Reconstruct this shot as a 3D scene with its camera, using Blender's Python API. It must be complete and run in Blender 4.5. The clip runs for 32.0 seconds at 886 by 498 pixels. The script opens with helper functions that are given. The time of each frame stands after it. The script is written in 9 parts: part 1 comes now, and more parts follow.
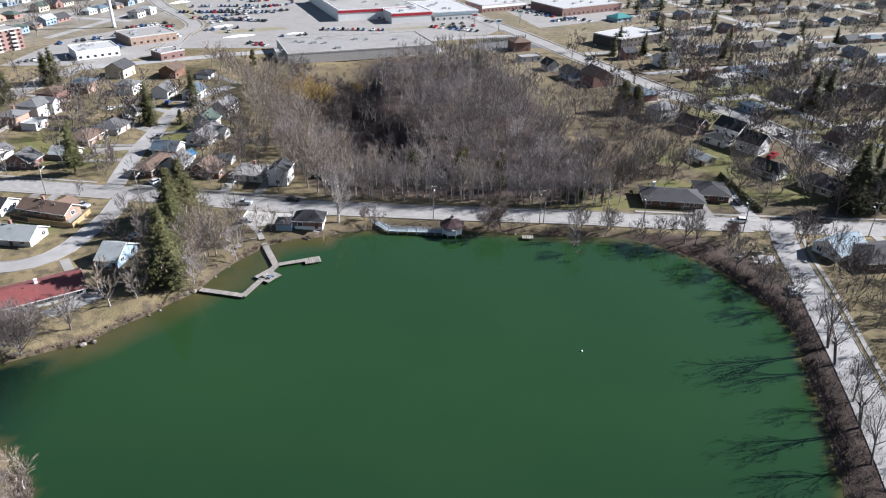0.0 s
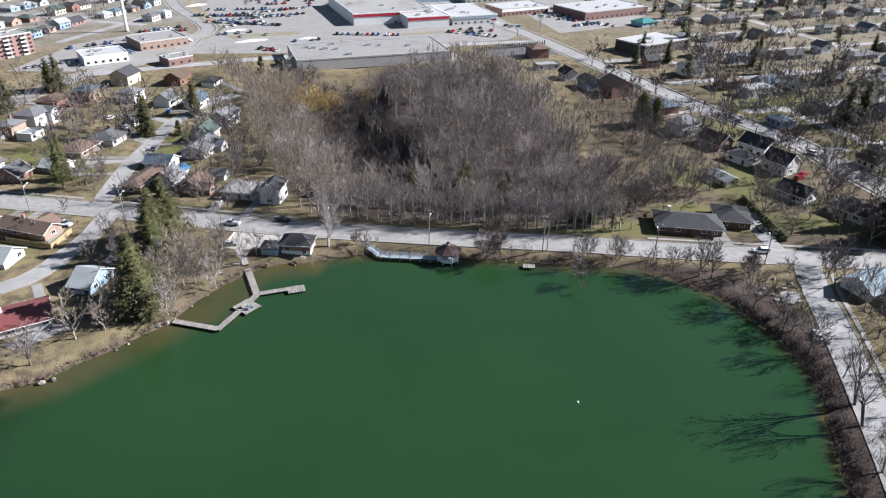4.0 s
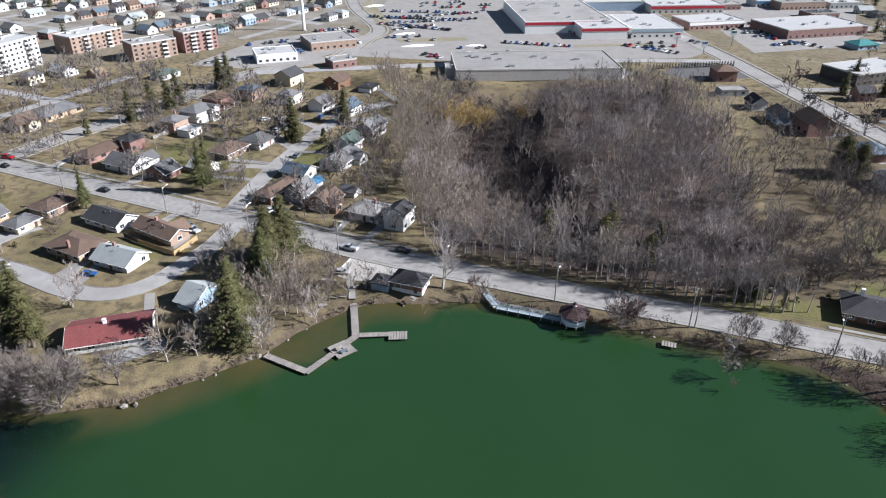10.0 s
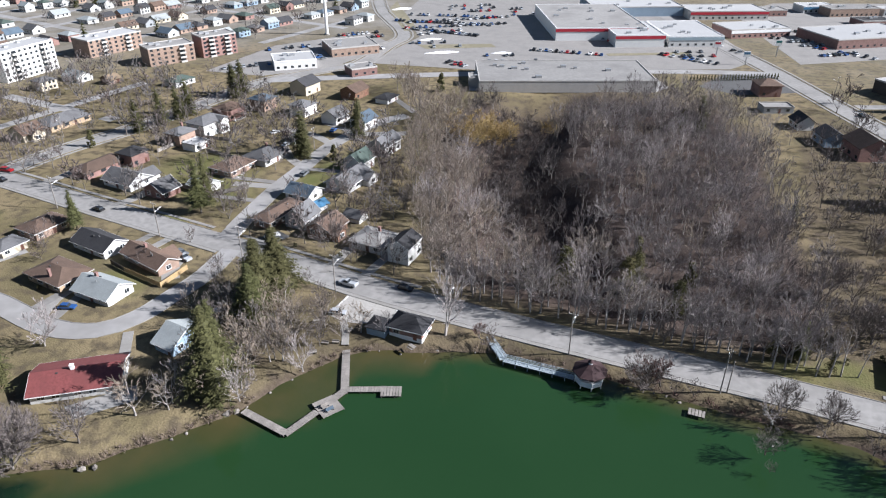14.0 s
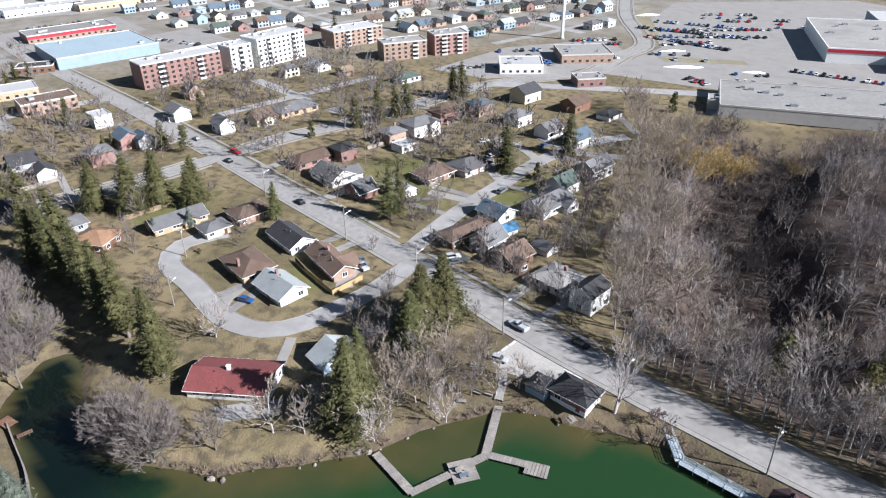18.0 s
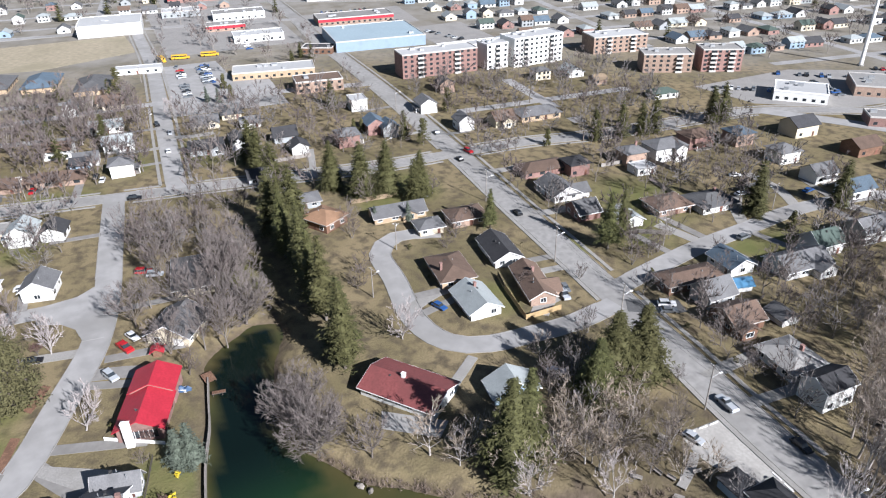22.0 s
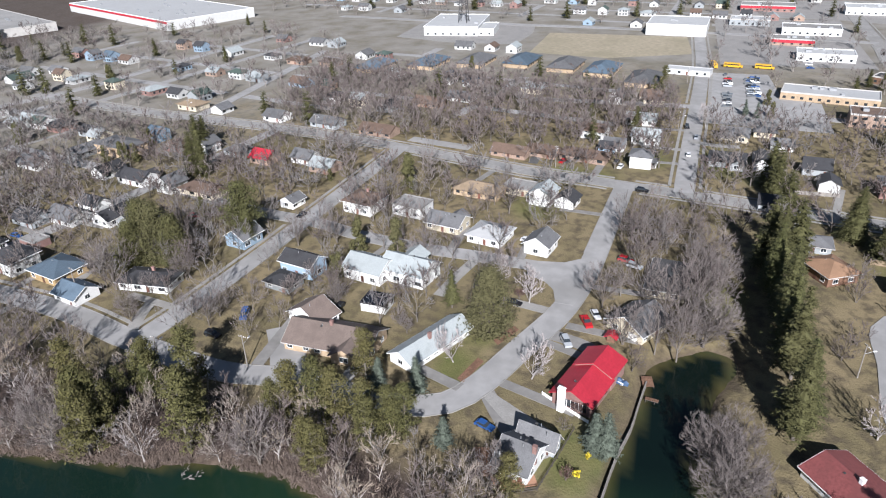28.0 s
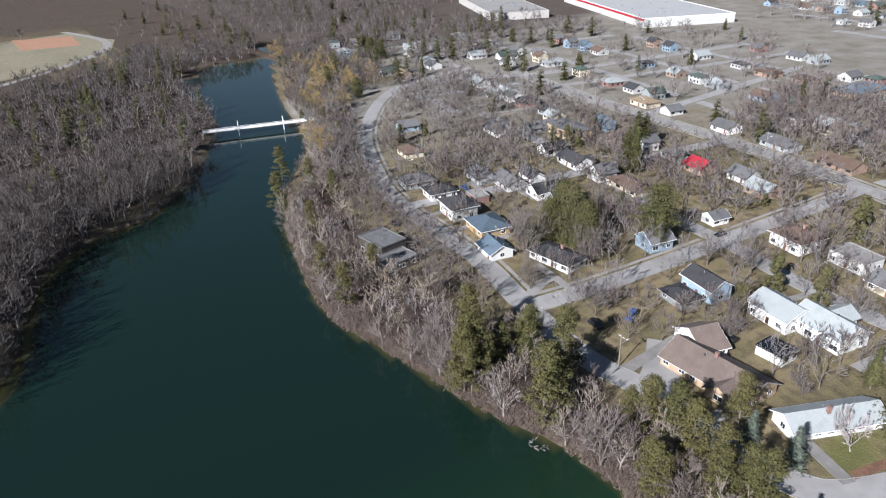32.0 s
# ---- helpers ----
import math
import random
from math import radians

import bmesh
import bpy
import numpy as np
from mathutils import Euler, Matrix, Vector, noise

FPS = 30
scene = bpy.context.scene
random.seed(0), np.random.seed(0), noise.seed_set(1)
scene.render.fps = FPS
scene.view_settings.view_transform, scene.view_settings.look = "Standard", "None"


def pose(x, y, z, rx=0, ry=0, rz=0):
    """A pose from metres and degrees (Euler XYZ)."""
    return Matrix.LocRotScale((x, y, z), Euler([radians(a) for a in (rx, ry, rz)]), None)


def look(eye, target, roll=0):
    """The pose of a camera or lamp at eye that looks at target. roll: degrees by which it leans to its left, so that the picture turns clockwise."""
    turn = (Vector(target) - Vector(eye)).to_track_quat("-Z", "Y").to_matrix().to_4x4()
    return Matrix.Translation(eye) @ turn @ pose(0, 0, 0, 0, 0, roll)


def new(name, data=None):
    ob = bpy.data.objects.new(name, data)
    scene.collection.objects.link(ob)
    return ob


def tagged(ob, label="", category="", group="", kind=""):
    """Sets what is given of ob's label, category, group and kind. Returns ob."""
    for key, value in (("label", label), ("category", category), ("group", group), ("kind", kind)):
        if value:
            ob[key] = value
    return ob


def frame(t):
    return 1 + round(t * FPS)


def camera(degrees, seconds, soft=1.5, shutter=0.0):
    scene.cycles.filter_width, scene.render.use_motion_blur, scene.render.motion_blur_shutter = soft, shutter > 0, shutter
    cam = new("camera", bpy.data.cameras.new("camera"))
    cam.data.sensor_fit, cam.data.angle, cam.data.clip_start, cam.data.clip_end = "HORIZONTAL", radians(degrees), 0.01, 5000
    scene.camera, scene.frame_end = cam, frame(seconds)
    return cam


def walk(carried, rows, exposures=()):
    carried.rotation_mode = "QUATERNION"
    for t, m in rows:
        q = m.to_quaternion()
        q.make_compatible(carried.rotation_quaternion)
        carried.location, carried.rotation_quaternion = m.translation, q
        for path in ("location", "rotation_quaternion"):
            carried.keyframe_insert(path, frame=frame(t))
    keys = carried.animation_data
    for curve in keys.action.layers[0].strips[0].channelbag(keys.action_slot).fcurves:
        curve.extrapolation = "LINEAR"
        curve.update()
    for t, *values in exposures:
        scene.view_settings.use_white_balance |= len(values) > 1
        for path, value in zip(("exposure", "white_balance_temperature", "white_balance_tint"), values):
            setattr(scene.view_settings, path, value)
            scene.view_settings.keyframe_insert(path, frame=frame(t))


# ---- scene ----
cam = camera(65.6, 32.0, 1.15)
PATH = [
    (0, (-0.251, -5.538, 99.84), (-0.302, -3.785, 98.878), 1.2),
    (0.5, (1.041, -3.798, 99.874), (0.994, -2.045, 98.912), 1.3),
    (1, (2.31, -2.016, 99.933), (2.266, -0.263, 98.971), 1.2),
    (1.5, (3.519, -0.13, 100.027), (3.47, 1.622, 99.064), 1.1),
    (2, (4.664, 1.953, 100.159), (4.602, 3.704, 99.195), 0.9),
    (2.5, (5.731, 4.256, 100.321), (5.65, 6.006, 99.356), 0.7),
    (3, (6.722, 6.701, 100.483), (6.621, 8.45, 99.518), 0.7),
    (3.5, (7.619, 9.11, 100.646), (7.502, 10.858, 99.681), 0.8),
    (5.5, (10.754, 18.385, 101.586), (10.565, 20.124, 100.618), 0.7),
    (6, (11.38, 20.621, 101.681), (11.152, 22.356, 100.713), 0.6),
    (6.5, (11.913, 22.815, 101.725), (11.644, 24.545, 100.756), 0.6),
    (7, (12.354, 25.048, 101.735), (12.045, 26.77, 100.767), 0.5),
    (7.5, (12.712, 27.393, 101.716), (12.349, 29.105, 100.748), 0.4),
    (8, (13.013, 29.817, 101.694), (12.59, 31.515, 100.725), 0.3),
    (8.5, (13.294, 32.297, 101.696), (12.831, 33.984, 100.727), 0.2),
    (9, (13.534, 34.805, 101.736), (13.031, 36.48, 100.766), 0.2),
    (9.5, (13.686, 37.337, 101.808), (13.138, 38.997, 100.837), 0.1),
    (10, (13.799, 39.9, 101.914), (13.216, 41.549, 100.943), 0.2),
    (10.5, (13.841, 42.539, 102.058), (13.242, 44.181, 101.086), 0.1),
    (11, (13.83, 45.233, 102.223), (13.22, 46.872, 101.251), 0.1),
    (11.5, (13.766, 48.005, 102.4), (13.151, 49.641, 101.428), 0.1),
    (12, (13.671, 50.846, 102.591), (13.052, 52.48, 101.618), 0.1),
    (12.5, (13.56, 53.778, 102.78), (12.936, 55.409, 101.806), 0.1),
    (13, (13.431, 56.652, 102.958), (12.804, 58.281, 101.983), 0.2),
    (13.5, (13.276, 59.413, 103.087), (12.643, 61.039, 102.11), 0.2),
    (14, (13.079, 62.162, 103.153), (12.411, 63.774, 102.176), 0.1),
    (14.5, (12.769, 64.997, 103.173), (12.049, 66.587, 102.194), 0.0),
    (16.5, (10.946, 76.757, 103.278), (9.992, 78.216, 102.296), -0.4),
    (17, (10.393, 79.771, 103.318), (9.364, 81.177, 102.337), -0.6),
    (17.5, (9.759, 82.851, 103.362), (8.654, 84.199, 102.381), -0.8),
    (18, (8.976, 85.969, 103.408), (7.79, 87.246, 102.427), -1.0),
    (18.5, (8.025, 89.006, 103.439), (6.762, 90.207, 102.458), -1.1),
    (19, (6.899, 91.981, 103.449), (5.568, 93.107, 102.469), -1.3),
    (19.5, (5.74, 94.68, 103.473), (4.348, 95.731, 102.494), -1.4),
    (20, (4.637, 96.996, 103.482), (3.194, 97.978, 102.505), -1.4),
    (20.5, (3.747, 98.677, 103.502), (2.269, 99.605, 102.525), -1.3),
    (21, (3.2, 99.577, 103.551), (1.696, 100.465, 102.575), -1.3),
    (21.5, (2.91, 99.895, 103.593), (1.369, 100.717, 102.617), -1.3),
    (22, (2.708, 99.935, 103.638), (1.126, 100.677, 102.665), -1.3),
    (22.5, (2.552, 99.851, 103.698), (0.931, 100.51, 102.729), -1.4),
    (23, (2.355, 99.884, 103.736), (0.7, 100.456, 102.77), -1.4),
    (23.5, (2.139, 99.925, 103.758), (0.452, 100.402, 102.794), -1.5),
    (24, (1.983, 100.001, 103.781), (0.269, 100.379, 102.822), -1.7),
    (24.5, (1.78, 100.017, 103.814), (0.045, 100.296, 102.859), -1.8),
    (26.5, (1.064, 99.834, 104.144), (-0.696, 99.709, 103.201), -1.9),
    (27, (0.899, 99.611, 104.128), (-0.848, 99.347, 103.19), -1.9),
    (27.5, (0.763, 99.302, 104.049), (-0.958, 98.89, 103.117), -1.9),
    (28, (0.573, 98.998, 103.935), (-1.11, 98.441, 103.008), -1.9),
    (28.5, (0.349, 98.77, 103.826), (-1.285, 98.079, 102.904), -1.9),
    (29, (0.168, 98.642, 103.764), (-1.41, 97.825, 102.847), -1.9),
    (29.5, (-0.054, 98.537, 103.715), (-1.566, 97.599, 102.802), -2.0),
    (30, (-0.278, 98.426, 103.655), (-1.714, 97.373, 102.746), -2.0),
    (30.5, (-0.556, 98.339, 103.603), (-1.907, 97.176, 102.698), -2.0),
    (31, (-0.84, 98.292, 103.555), (-2.092, 97.017, 102.656), -2.1),
    (31.5, (-1.138, 98.248, 103.522), (-2.279, 96.87, 102.627), -1.9),
    (32, (-1.419, 98.255, 103.5), (-2.442, 96.784, 102.611), -2.0),
]
walk(cam, [(t, look(eye, target, roll)) for t, eye, target, roll in PATH],
     [(t, e + 0.8, k, 13) for t, e, k in ((0, 0.66, 6100), (7, 0.57, 6080), (13, 0.42, 6050), (17, 0.58, 6050), (21, 0.48, 6050), (24, 0.32, 6080), (27, 0.22, 6080), (30, 0.26, 6050), (32, 0.24, 6050))])

# world, sun
SUN_AZ, SUN_EL = radians(16.5), radians(31)
world = bpy.data.worlds.new("world")
scene.world = world
world.use_nodes = True
wn = world.node_tree.nodes
sky = wn.new("ShaderNodeTexSky")
sky.sky_type = 'NISHITA'
sky.sun_disc = False
sky.air_density, sky.dust_density, sky.ozone_density = 1.0, 0.3, 1.0
sky.sun_elevation = SUN_EL
sky.sun_rotation = radians(90) - SUN_AZ
world.node_tree.links.new(sky.outputs[0], wn["Background"].inputs[0])
wn["Background"].inputs[1].default_value = 0.032
sun_lamp = bpy.data.lights.new("sun", 'SUN')
sun_lamp.energy = 5.0
sun_lamp.angle = radians(0.5)
sun_lamp.color = (1.0, 0.975, 0.945)
sun_dir = Vector((math.cos(SUN_EL) * math.cos(SUN_AZ), math.cos(SUN_EL) * math.sin(SUN_AZ), math.sin(SUN_EL)))
new("sun", sun_lamp).matrix_world = look(sun_dir * 900, (0, 0, 0))

# ---- materials ----
def mix_rgb(nt, kind, fac, a, b):
    n = nt.nodes.new("ShaderNodeMix")
    n.data_type, n.blend_type = 'RGBA', kind
    for sock, v in ((n.inputs[0], fac), (n.inputs[6], a), (n.inputs[7], b)):
        if isinstance(v, bpy.types.NodeSocket):
            nt.links.new(v, sock)
        elif isinstance(v, (int, float)):
            sock.default_value = v
        else:
            sock.default_value = (*v, 1)
    return n.outputs[2]


def noise_fac(nt, scale, lo=0.35, hi=0.65, detail=4.0, stretch=None):
    """Noise in metres, spread to 0..1 between lo and hi."""
    geo = nt.nodes.new("ShaderNodeNewGeometry")
    vec = geo.outputs["Position"]
    if stretch:
        mp = nt.nodes.new("ShaderNodeMapping")
        mp.inputs["Scale"].default_value = stretch
        nt.links.new(vec, mp.inputs[0])
        vec = mp.outputs[0]
    n = nt.nodes.new("ShaderNodeTexNoise")
    n.inputs["Scale"].default_value = scale
    n.inputs["Detail"].default_value = detail
    nt.links.new(vec, n.inputs["Vector"])
    r = nt.nodes.new("ShaderNodeMapRange")
    r.inputs[1].default_value, r.inputs[2].default_value = lo, hi
    nt.links.new(n.outputs[0], r.inputs[0])
    return r.outputs[0]


def material(name, color, rough=0.85, metal=0.0, coarse=0.3, fine=6.0, amount=0.25, dirt=None, bump=0.0, spread=0.0, alt=None, spec=0.4):
    """A surface with stains at two scales; spread varies it from object to object, alt is a second colour."""
    m = bpy.data.materials.new(name)
    m.use_nodes = True
    nt = m.node_tree
    p = nt.nodes["Principled BSDF"]
    p.inputs["Roughness"].default_value = rough
    p.inputs["Metallic"].default_value = metal
    p.inputs["Specular IOR Level"].default_value = spec
    dark = tuple(c * (1 - amount) for c in color)
    lite = tuple(min(0.9, c * (1 + amount)) for c in color)
    c1 = mix_rgb(nt, 'MIX', noise_fac(nt, fine), dark, lite)
    second = dirt if dirt else tuple(c * (1 - amount * 1.2) for c in color)
    c2 = mix_rgb(nt, 'MIX', noise_fac(nt, coarse, 0.45, 0.75), c1, second)
    if alt or spread:
        info = nt.nodes.new("ShaderNodeObjectInfo")
        if alt:
            c2 = mix_rgb(nt, 'MIX', info.outputs["Random"], c2, mix_rgb(nt, 'MIX', noise_fac(nt, fine), tuple(c * (1 - amount) for c in alt), alt))
        if spread:
            h = nt.nodes.new("ShaderNodeHueSaturation")
            r = nt.nodes.new("ShaderNodeMapRange")
            r.inputs[3].default_value, r.inputs[4].default_value = 1 - spread, 1 + spread
            nt.links.new(info.outputs["Random"], r.inputs[0])
            nt.links.new(r.outputs[0], h.inputs["Value"])
            nt.links.new(c2, h.inputs["Color"])
            c2 = h.outputs[0]
    nt.links.new(c2, p.inputs["Base Color"])
    if bump:
        b = nt.nodes.new("ShaderNodeBump")
        b.inputs["Strength"].default_value = bump
        b.inputs["Distance"].default_value = 0.1
        nt.links.new(noise_fac(nt, fine * 1.5, 0.2, 0.8), b.inputs["Height"])
        nt.links.new(b.outputs[0], p.inputs["Normal"])
    return m


M = {
    "asphalt": material("asphalt", (0.235, 0.228, 0.218), 0.9, coarse=0.06, fine=0.5, amount=0.13, dirt=(0.185, 0.179, 0.17)),
    "old_asphalt": material("old_asphalt", (0.262, 0.256, 0.25), 0.92, coarse=0.05, fine=0.25, amount=0.1, dirt=(0.19, 0.184, 0.174)),
    "dark_asphalt": material("dark_asphalt", (0.082, 0.082, 0.082), 0.9, coarse=0.08, fine=1.0, amount=0.15),
    "gravel": material("gravel", (0.222, 0.212, 0.2), 0.95, coarse=0.12, fine=2.5, amount=0.15, dirt=(0.183, 0.176, 0.167), bump=0.3),
    "driveway_asphalt": material("driveway_asphalt", (0.189, 0.181, 0.171), 0.92, coarse=0.2, fine=0.6, amount=0.1, dirt=(0.145, 0.139, 0.129)),
    "pale_gravel": material("pale_gravel", (0.328, 0.315, 0.293), 0.95, coarse=0.2, fine=1.5, amount=0.1, dirt=(0.265, 0.252, 0.233), bump=0.2),
    "concrete": material("concrete", (0.243, 0.234, 0.22), 0.85, coarse=0.15, fine=3, amount=0.12, dirt=(0.195, 0.186, 0.17)),
    "white_siding": material("white_siding", (0.58, 0.58, 0.565), 0.6, coarse=0.4, fine=4, amount=0.06, spread=0.26),
    "cream_siding": material("cream_siding", (0.484, 0.429, 0.328), 0.65, amount=0.08, spread=0.1),
    "grey_siding": material("grey_siding", (0.265, 0.281, 0.289), 0.65, amount=0.1, spread=0.2),
    "blue_siding": material("blue_siding", (0.234, 0.312, 0.39), 0.65, amount=0.1, spread=0.2),
    "red_brick": material("red_brick", (0.235, 0.14, 0.122), 0.9, coarse=0.5, fine=7, amount=0.25, spread=0.15),
    "orange_brick": material("orange_brick", (0.28, 0.2, 0.155), 0.9, coarse=0.5, fine=7, amount=0.25, spread=0.1),
    "buff_brick": material("buff_brick", (0.374, 0.281, 0.187), 0.9, coarse=0.5, fine=7, amount=0.2, spread=0.1),
    "brown_wood": material("brown_wood", (0.156, 0.086, 0.055), 0.8, coarse=0.6, fine=5, amount=0.3),
    "yellow_wood": material("yellow_wood", (0.33, 0.235, 0.12), 0.8, coarse=0.6, fine=5, amount=0.2),
    "grey_wood": material("grey_wood", (0.227, 0.208, 0.189), 0.9, coarse=0.4, fine=4, amount=0.2, dirt=(0.158, 0.145, 0.132), spread=0.12),
    "dark_wood": material("dark_wood", (0.063, 0.054, 0.047), 0.9, coarse=0.5, fine=4, amount=0.25),
    "white_paint": material("white_paint", (0.78, 0.78, 0.77), 0.5, coarse=0.5, fine=5, amount=0.05),
    "pale_blue_paint": material("pale_blue_paint", (0.328, 0.382, 0.421), 0.6, coarse=0.6, fine=5, amount=0.1, dirt=(0.265, 0.304, 0.335)),
    "grey_shingle": material("grey_shingle", (0.11, 0.11, 0.113), 0.9, coarse=0.35, fine=5, amount=0.22, spread=0.25, bump=0.3),
    "dark_shingle": material("dark_shingle", (0.035, 0.035, 0.038), 0.9, coarse=0.35, fine=5, amount=0.25, spread=0.25, bump=0.3),
    "brown_shingle": material("brown_shingle", (0.107, 0.072, 0.054), 0.9, coarse=0.35, fine=5, amount=0.22, spread=0.2, bump=0.3),
    "taupe_shingle": material("taupe_shingle", (0.145, 0.112, 0.096), 0.9, coarse=0.35, fine=5, amount=0.18, spread=0.08, bump=0.3),
    "tan_shingle": material("tan_shingle", (0.227, 0.17, 0.113), 0.9, coarse=0.35, fine=5, amount=0.18, spread=0.12, bump=0.3),
    "pale_shingle": material("pale_shingle", (0.281, 0.304, 0.304), 0.8, coarse=0.35, fine=5, amount=0.14, spread=0.1),
    "steel_shingle": material("steel_shingle", (0.148, 0.199, 0.234), 0.8, coarse=0.35, fine=5, amount=0.15),
    "green_shingle": material("green_shingle", (0.05, 0.07, 0.06), 0.85, coarse=0.35, fine=5, amount=0.2, spread=0.2),
    "blue_shingle": material("blue_shingle", (0.076, 0.107, 0.139), 0.85, coarse=0.35, fine=5, amount=0.2, spread=0.2),
    "orange_shingle": material("orange_shingle", (0.235, 0.14, 0.085), 0.85, amount=0.2),
    "red_metal": material("red_metal", (0.328, 0.023, 0.037), 0.45, coarse=0.3, fine=2, amount=0.12),
    "maroon_metal": material("maroon_metal", (0.165, 0.05, 0.048), 0.6, coarse=0.25, fine=2, amount=0.15, dirt=(0.135, 0.044, 0.042)),
    "maroon_shingle": material("maroon_shingle", (0.047, 0.025, 0.026), 0.85, coarse=0.6, fine=4, amount=0.25),
    "blue_metal": material("blue_metal", (0.27, 0.34, 0.378), 0.55, coarse=0.06, fine=0.8, amount=0.08),
    "bright_blue": material("bright_blue", (0.06, 0.168, 0.285), 0.5, amount=0.1),
    "teal_metal": material("teal_metal", (0.039, 0.172, 0.172), 0.5, amount=0.1),
    "flat_roof": material("flat_roof", (0.233, 0.227, 0.217), 0.9, coarse=0.07, fine=0.8, amount=0.1, dirt=(0.176, 0.17, 0.164), spread=0.15),
    "white_roof": material("white_roof", (0.36, 0.362, 0.36), 0.8, coarse=0.07, fine=0.8, amount=0.06, spread=0.06),
    "store_red": material("store_red", (0.39, 0.023, 0.039), 0.5, amount=0.1),
    "yellow_paint": material("yellow_paint", (0.585, 0.328, 0.023), 0.45, amount=0.05),
    "metal": material("metal", (0.42, 0.43, 0.44), 0.45, metal=0.6, amount=0.1),
    "dark_metal": material("dark_metal", (0.05, 0.05, 0.05), 0.5, amount=0.2),
    "bark": material("bark", (0.107, 0.088, 0.072), 0.95, coarse=0.8, fine=6, amount=0.3, alt=(0.189, 0.17, 0.151)),
    "dark_bark": material("dark_bark", (0.235, 0.21, 0.19), 0.95, coarse=0.8, fine=6, amount=0.3),
    "grey_twig": material("grey_twig", (0.154, 0.14, 0.135), 0.95, coarse=0.4, fine=3, amount=0.2),
    "beige_twig": material("beige_twig", (0.258, 0.212, 0.168), 0.95, coarse=0.4, fine=3, amount=0.2),
    "wood_twig": material("wood_twig", (0.24, 0.202, 0.172), 0.95, coarse=0.3, fine=3, amount=0.22),
    "wood_grey": material("wood_grey", (0.238, 0.214, 0.208), 0.95, coarse=0.3, fine=3, amount=0.2),
    "wood_dark": material("wood_dark", (0.165, 0.142, 0.138), 0.95, coarse=0.3, fine=3, amount=0.22),
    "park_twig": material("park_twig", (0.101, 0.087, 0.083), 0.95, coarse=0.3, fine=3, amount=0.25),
    "pale_bark": material("pale_bark", (0.328, 0.302, 0.284), 0.9, coarse=0.8, fine=6, amount=0.25),
    "twig": material("twig", (0.148, 0.125, 0.117), 0.95, coarse=0.4, fine=3, amount=0.22, alt=(0.17, 0.146, 0.137)),
    "dark_twig": material("dark_twig", (0.12, 0.098, 0.092), 0.95, coarse=0.4, fine=3, amount=0.25, alt=(0.126, 0.1, 0.093)),
    "pale_twig": material("pale_twig", (0.345, 0.308, 0.298), 0.95, coarse=0.4, fine=3, amount=0.2),
    "willow_twig": material("willow_twig", (0.328, 0.239, 0.101), 0.9, coarse=0.4, fine=3, amount=0.2),
    # brush of the steep bank, its self-shadow put into the base colour
    "shaded_bank_twig": material("shaded_bank_twig", (0.058, 0.048, 0.045), 0.95, coarse=0.3, fine=3, amount=0.25),
    "red_twig": material("red_twig", (0.12, 0.069, 0.06), 0.95, coarse=0.5, fine=4, amount=0.25),
    "dry_brush": material("dry_brush", (0.161, 0.123, 0.101), 0.95, coarse=0.3, fine=3, amount=0.25),
    "spruce": material("spruce", (0.064, 0.068, 0.021), 0.85, coarse=0.5, fine=2.5, amount=0.35, alt=(0.072, 0.068, 0.023)),
    "pine": material("pine", (0.072, 0.07, 0.022), 0.85, coarse=0.5, fine=2.5, amount=0.35, alt=(0.098, 0.086, 0.028)),
    "blue_spruce": material("blue_spruce", (0.079, 0.095, 0.072), 0.85, coarse=0.5, fine=2.5, amount=0.3),
    "cedar": material("cedar", (0.072, 0.069, 0.024), 0.9, coarse=0.5, fine=2.5, amount=0.3, alt=(0.082, 0.076, 0.032)),
    "tyre": material("tyre", (0.025, 0.025, 0.025), 0.85, amount=0.2),
    "rock": material("rock", (0.20, 0.18, 0.16), 0.95, coarse=1.5, fine=6, amount=0.3, spread=0.25, bump=0.4),
    "snow": material("snow", (0.82, 0.83, 0.85), 0.7, amount=0.08),
    "yellow_flower": material("yellow_flower", (0.62, 0.48, 0.03), 0.8, amount=0.25),
    "tarp": material("tarp", (0.03, 0.065, 0.13), 0.5, amount=0.15),
    "dry_field": material("dry_field", (0.195, 0.175, 0.118), 0.95, coarse=0.03, fine=0.3, amount=0.14, dirt=(0.15, 0.138, 0.09)),
    "bare_field": material("bare_field", (0.27, 0.232, 0.165), 0.95, coarse=0.03, fine=0.3, amount=0.14, dirt=(0.21, 0.185, 0.125)),
    "clay": material("clay", (0.312, 0.172, 0.109), 0.95, coarse=0.1, fine=1.0, amount=0.12),
    "soffit": material("soffit", (0.429, 0.413, 0.39), 0.7, amount=0.1),
    "door": material("door", (0.125, 0.055, 0.039), 0.5, amount=0.15, spread=0.5),
    "garage_white": material("garage_white", (0.70, 0.69, 0.66), 0.5, amount=0.06),
}


def glass(name, color, rough=0.08):
    m = bpy.data.materials.new(name)
    m.use_nodes = True
    p = m.node_tree.nodes["Principled BSDF"]
    p.inputs["Base Color"].default_value = (*color, 1)
    p.inputs["Roughness"].default_value = rough
    p.inputs["Specular IOR Level"].default_value = 0.7
    return m


M["glass"] = glass("glass", (0.025, 0.03, 0.035))
M["solar"] = glass("solar", (0.012, 0.014, 0.02), 0.25)

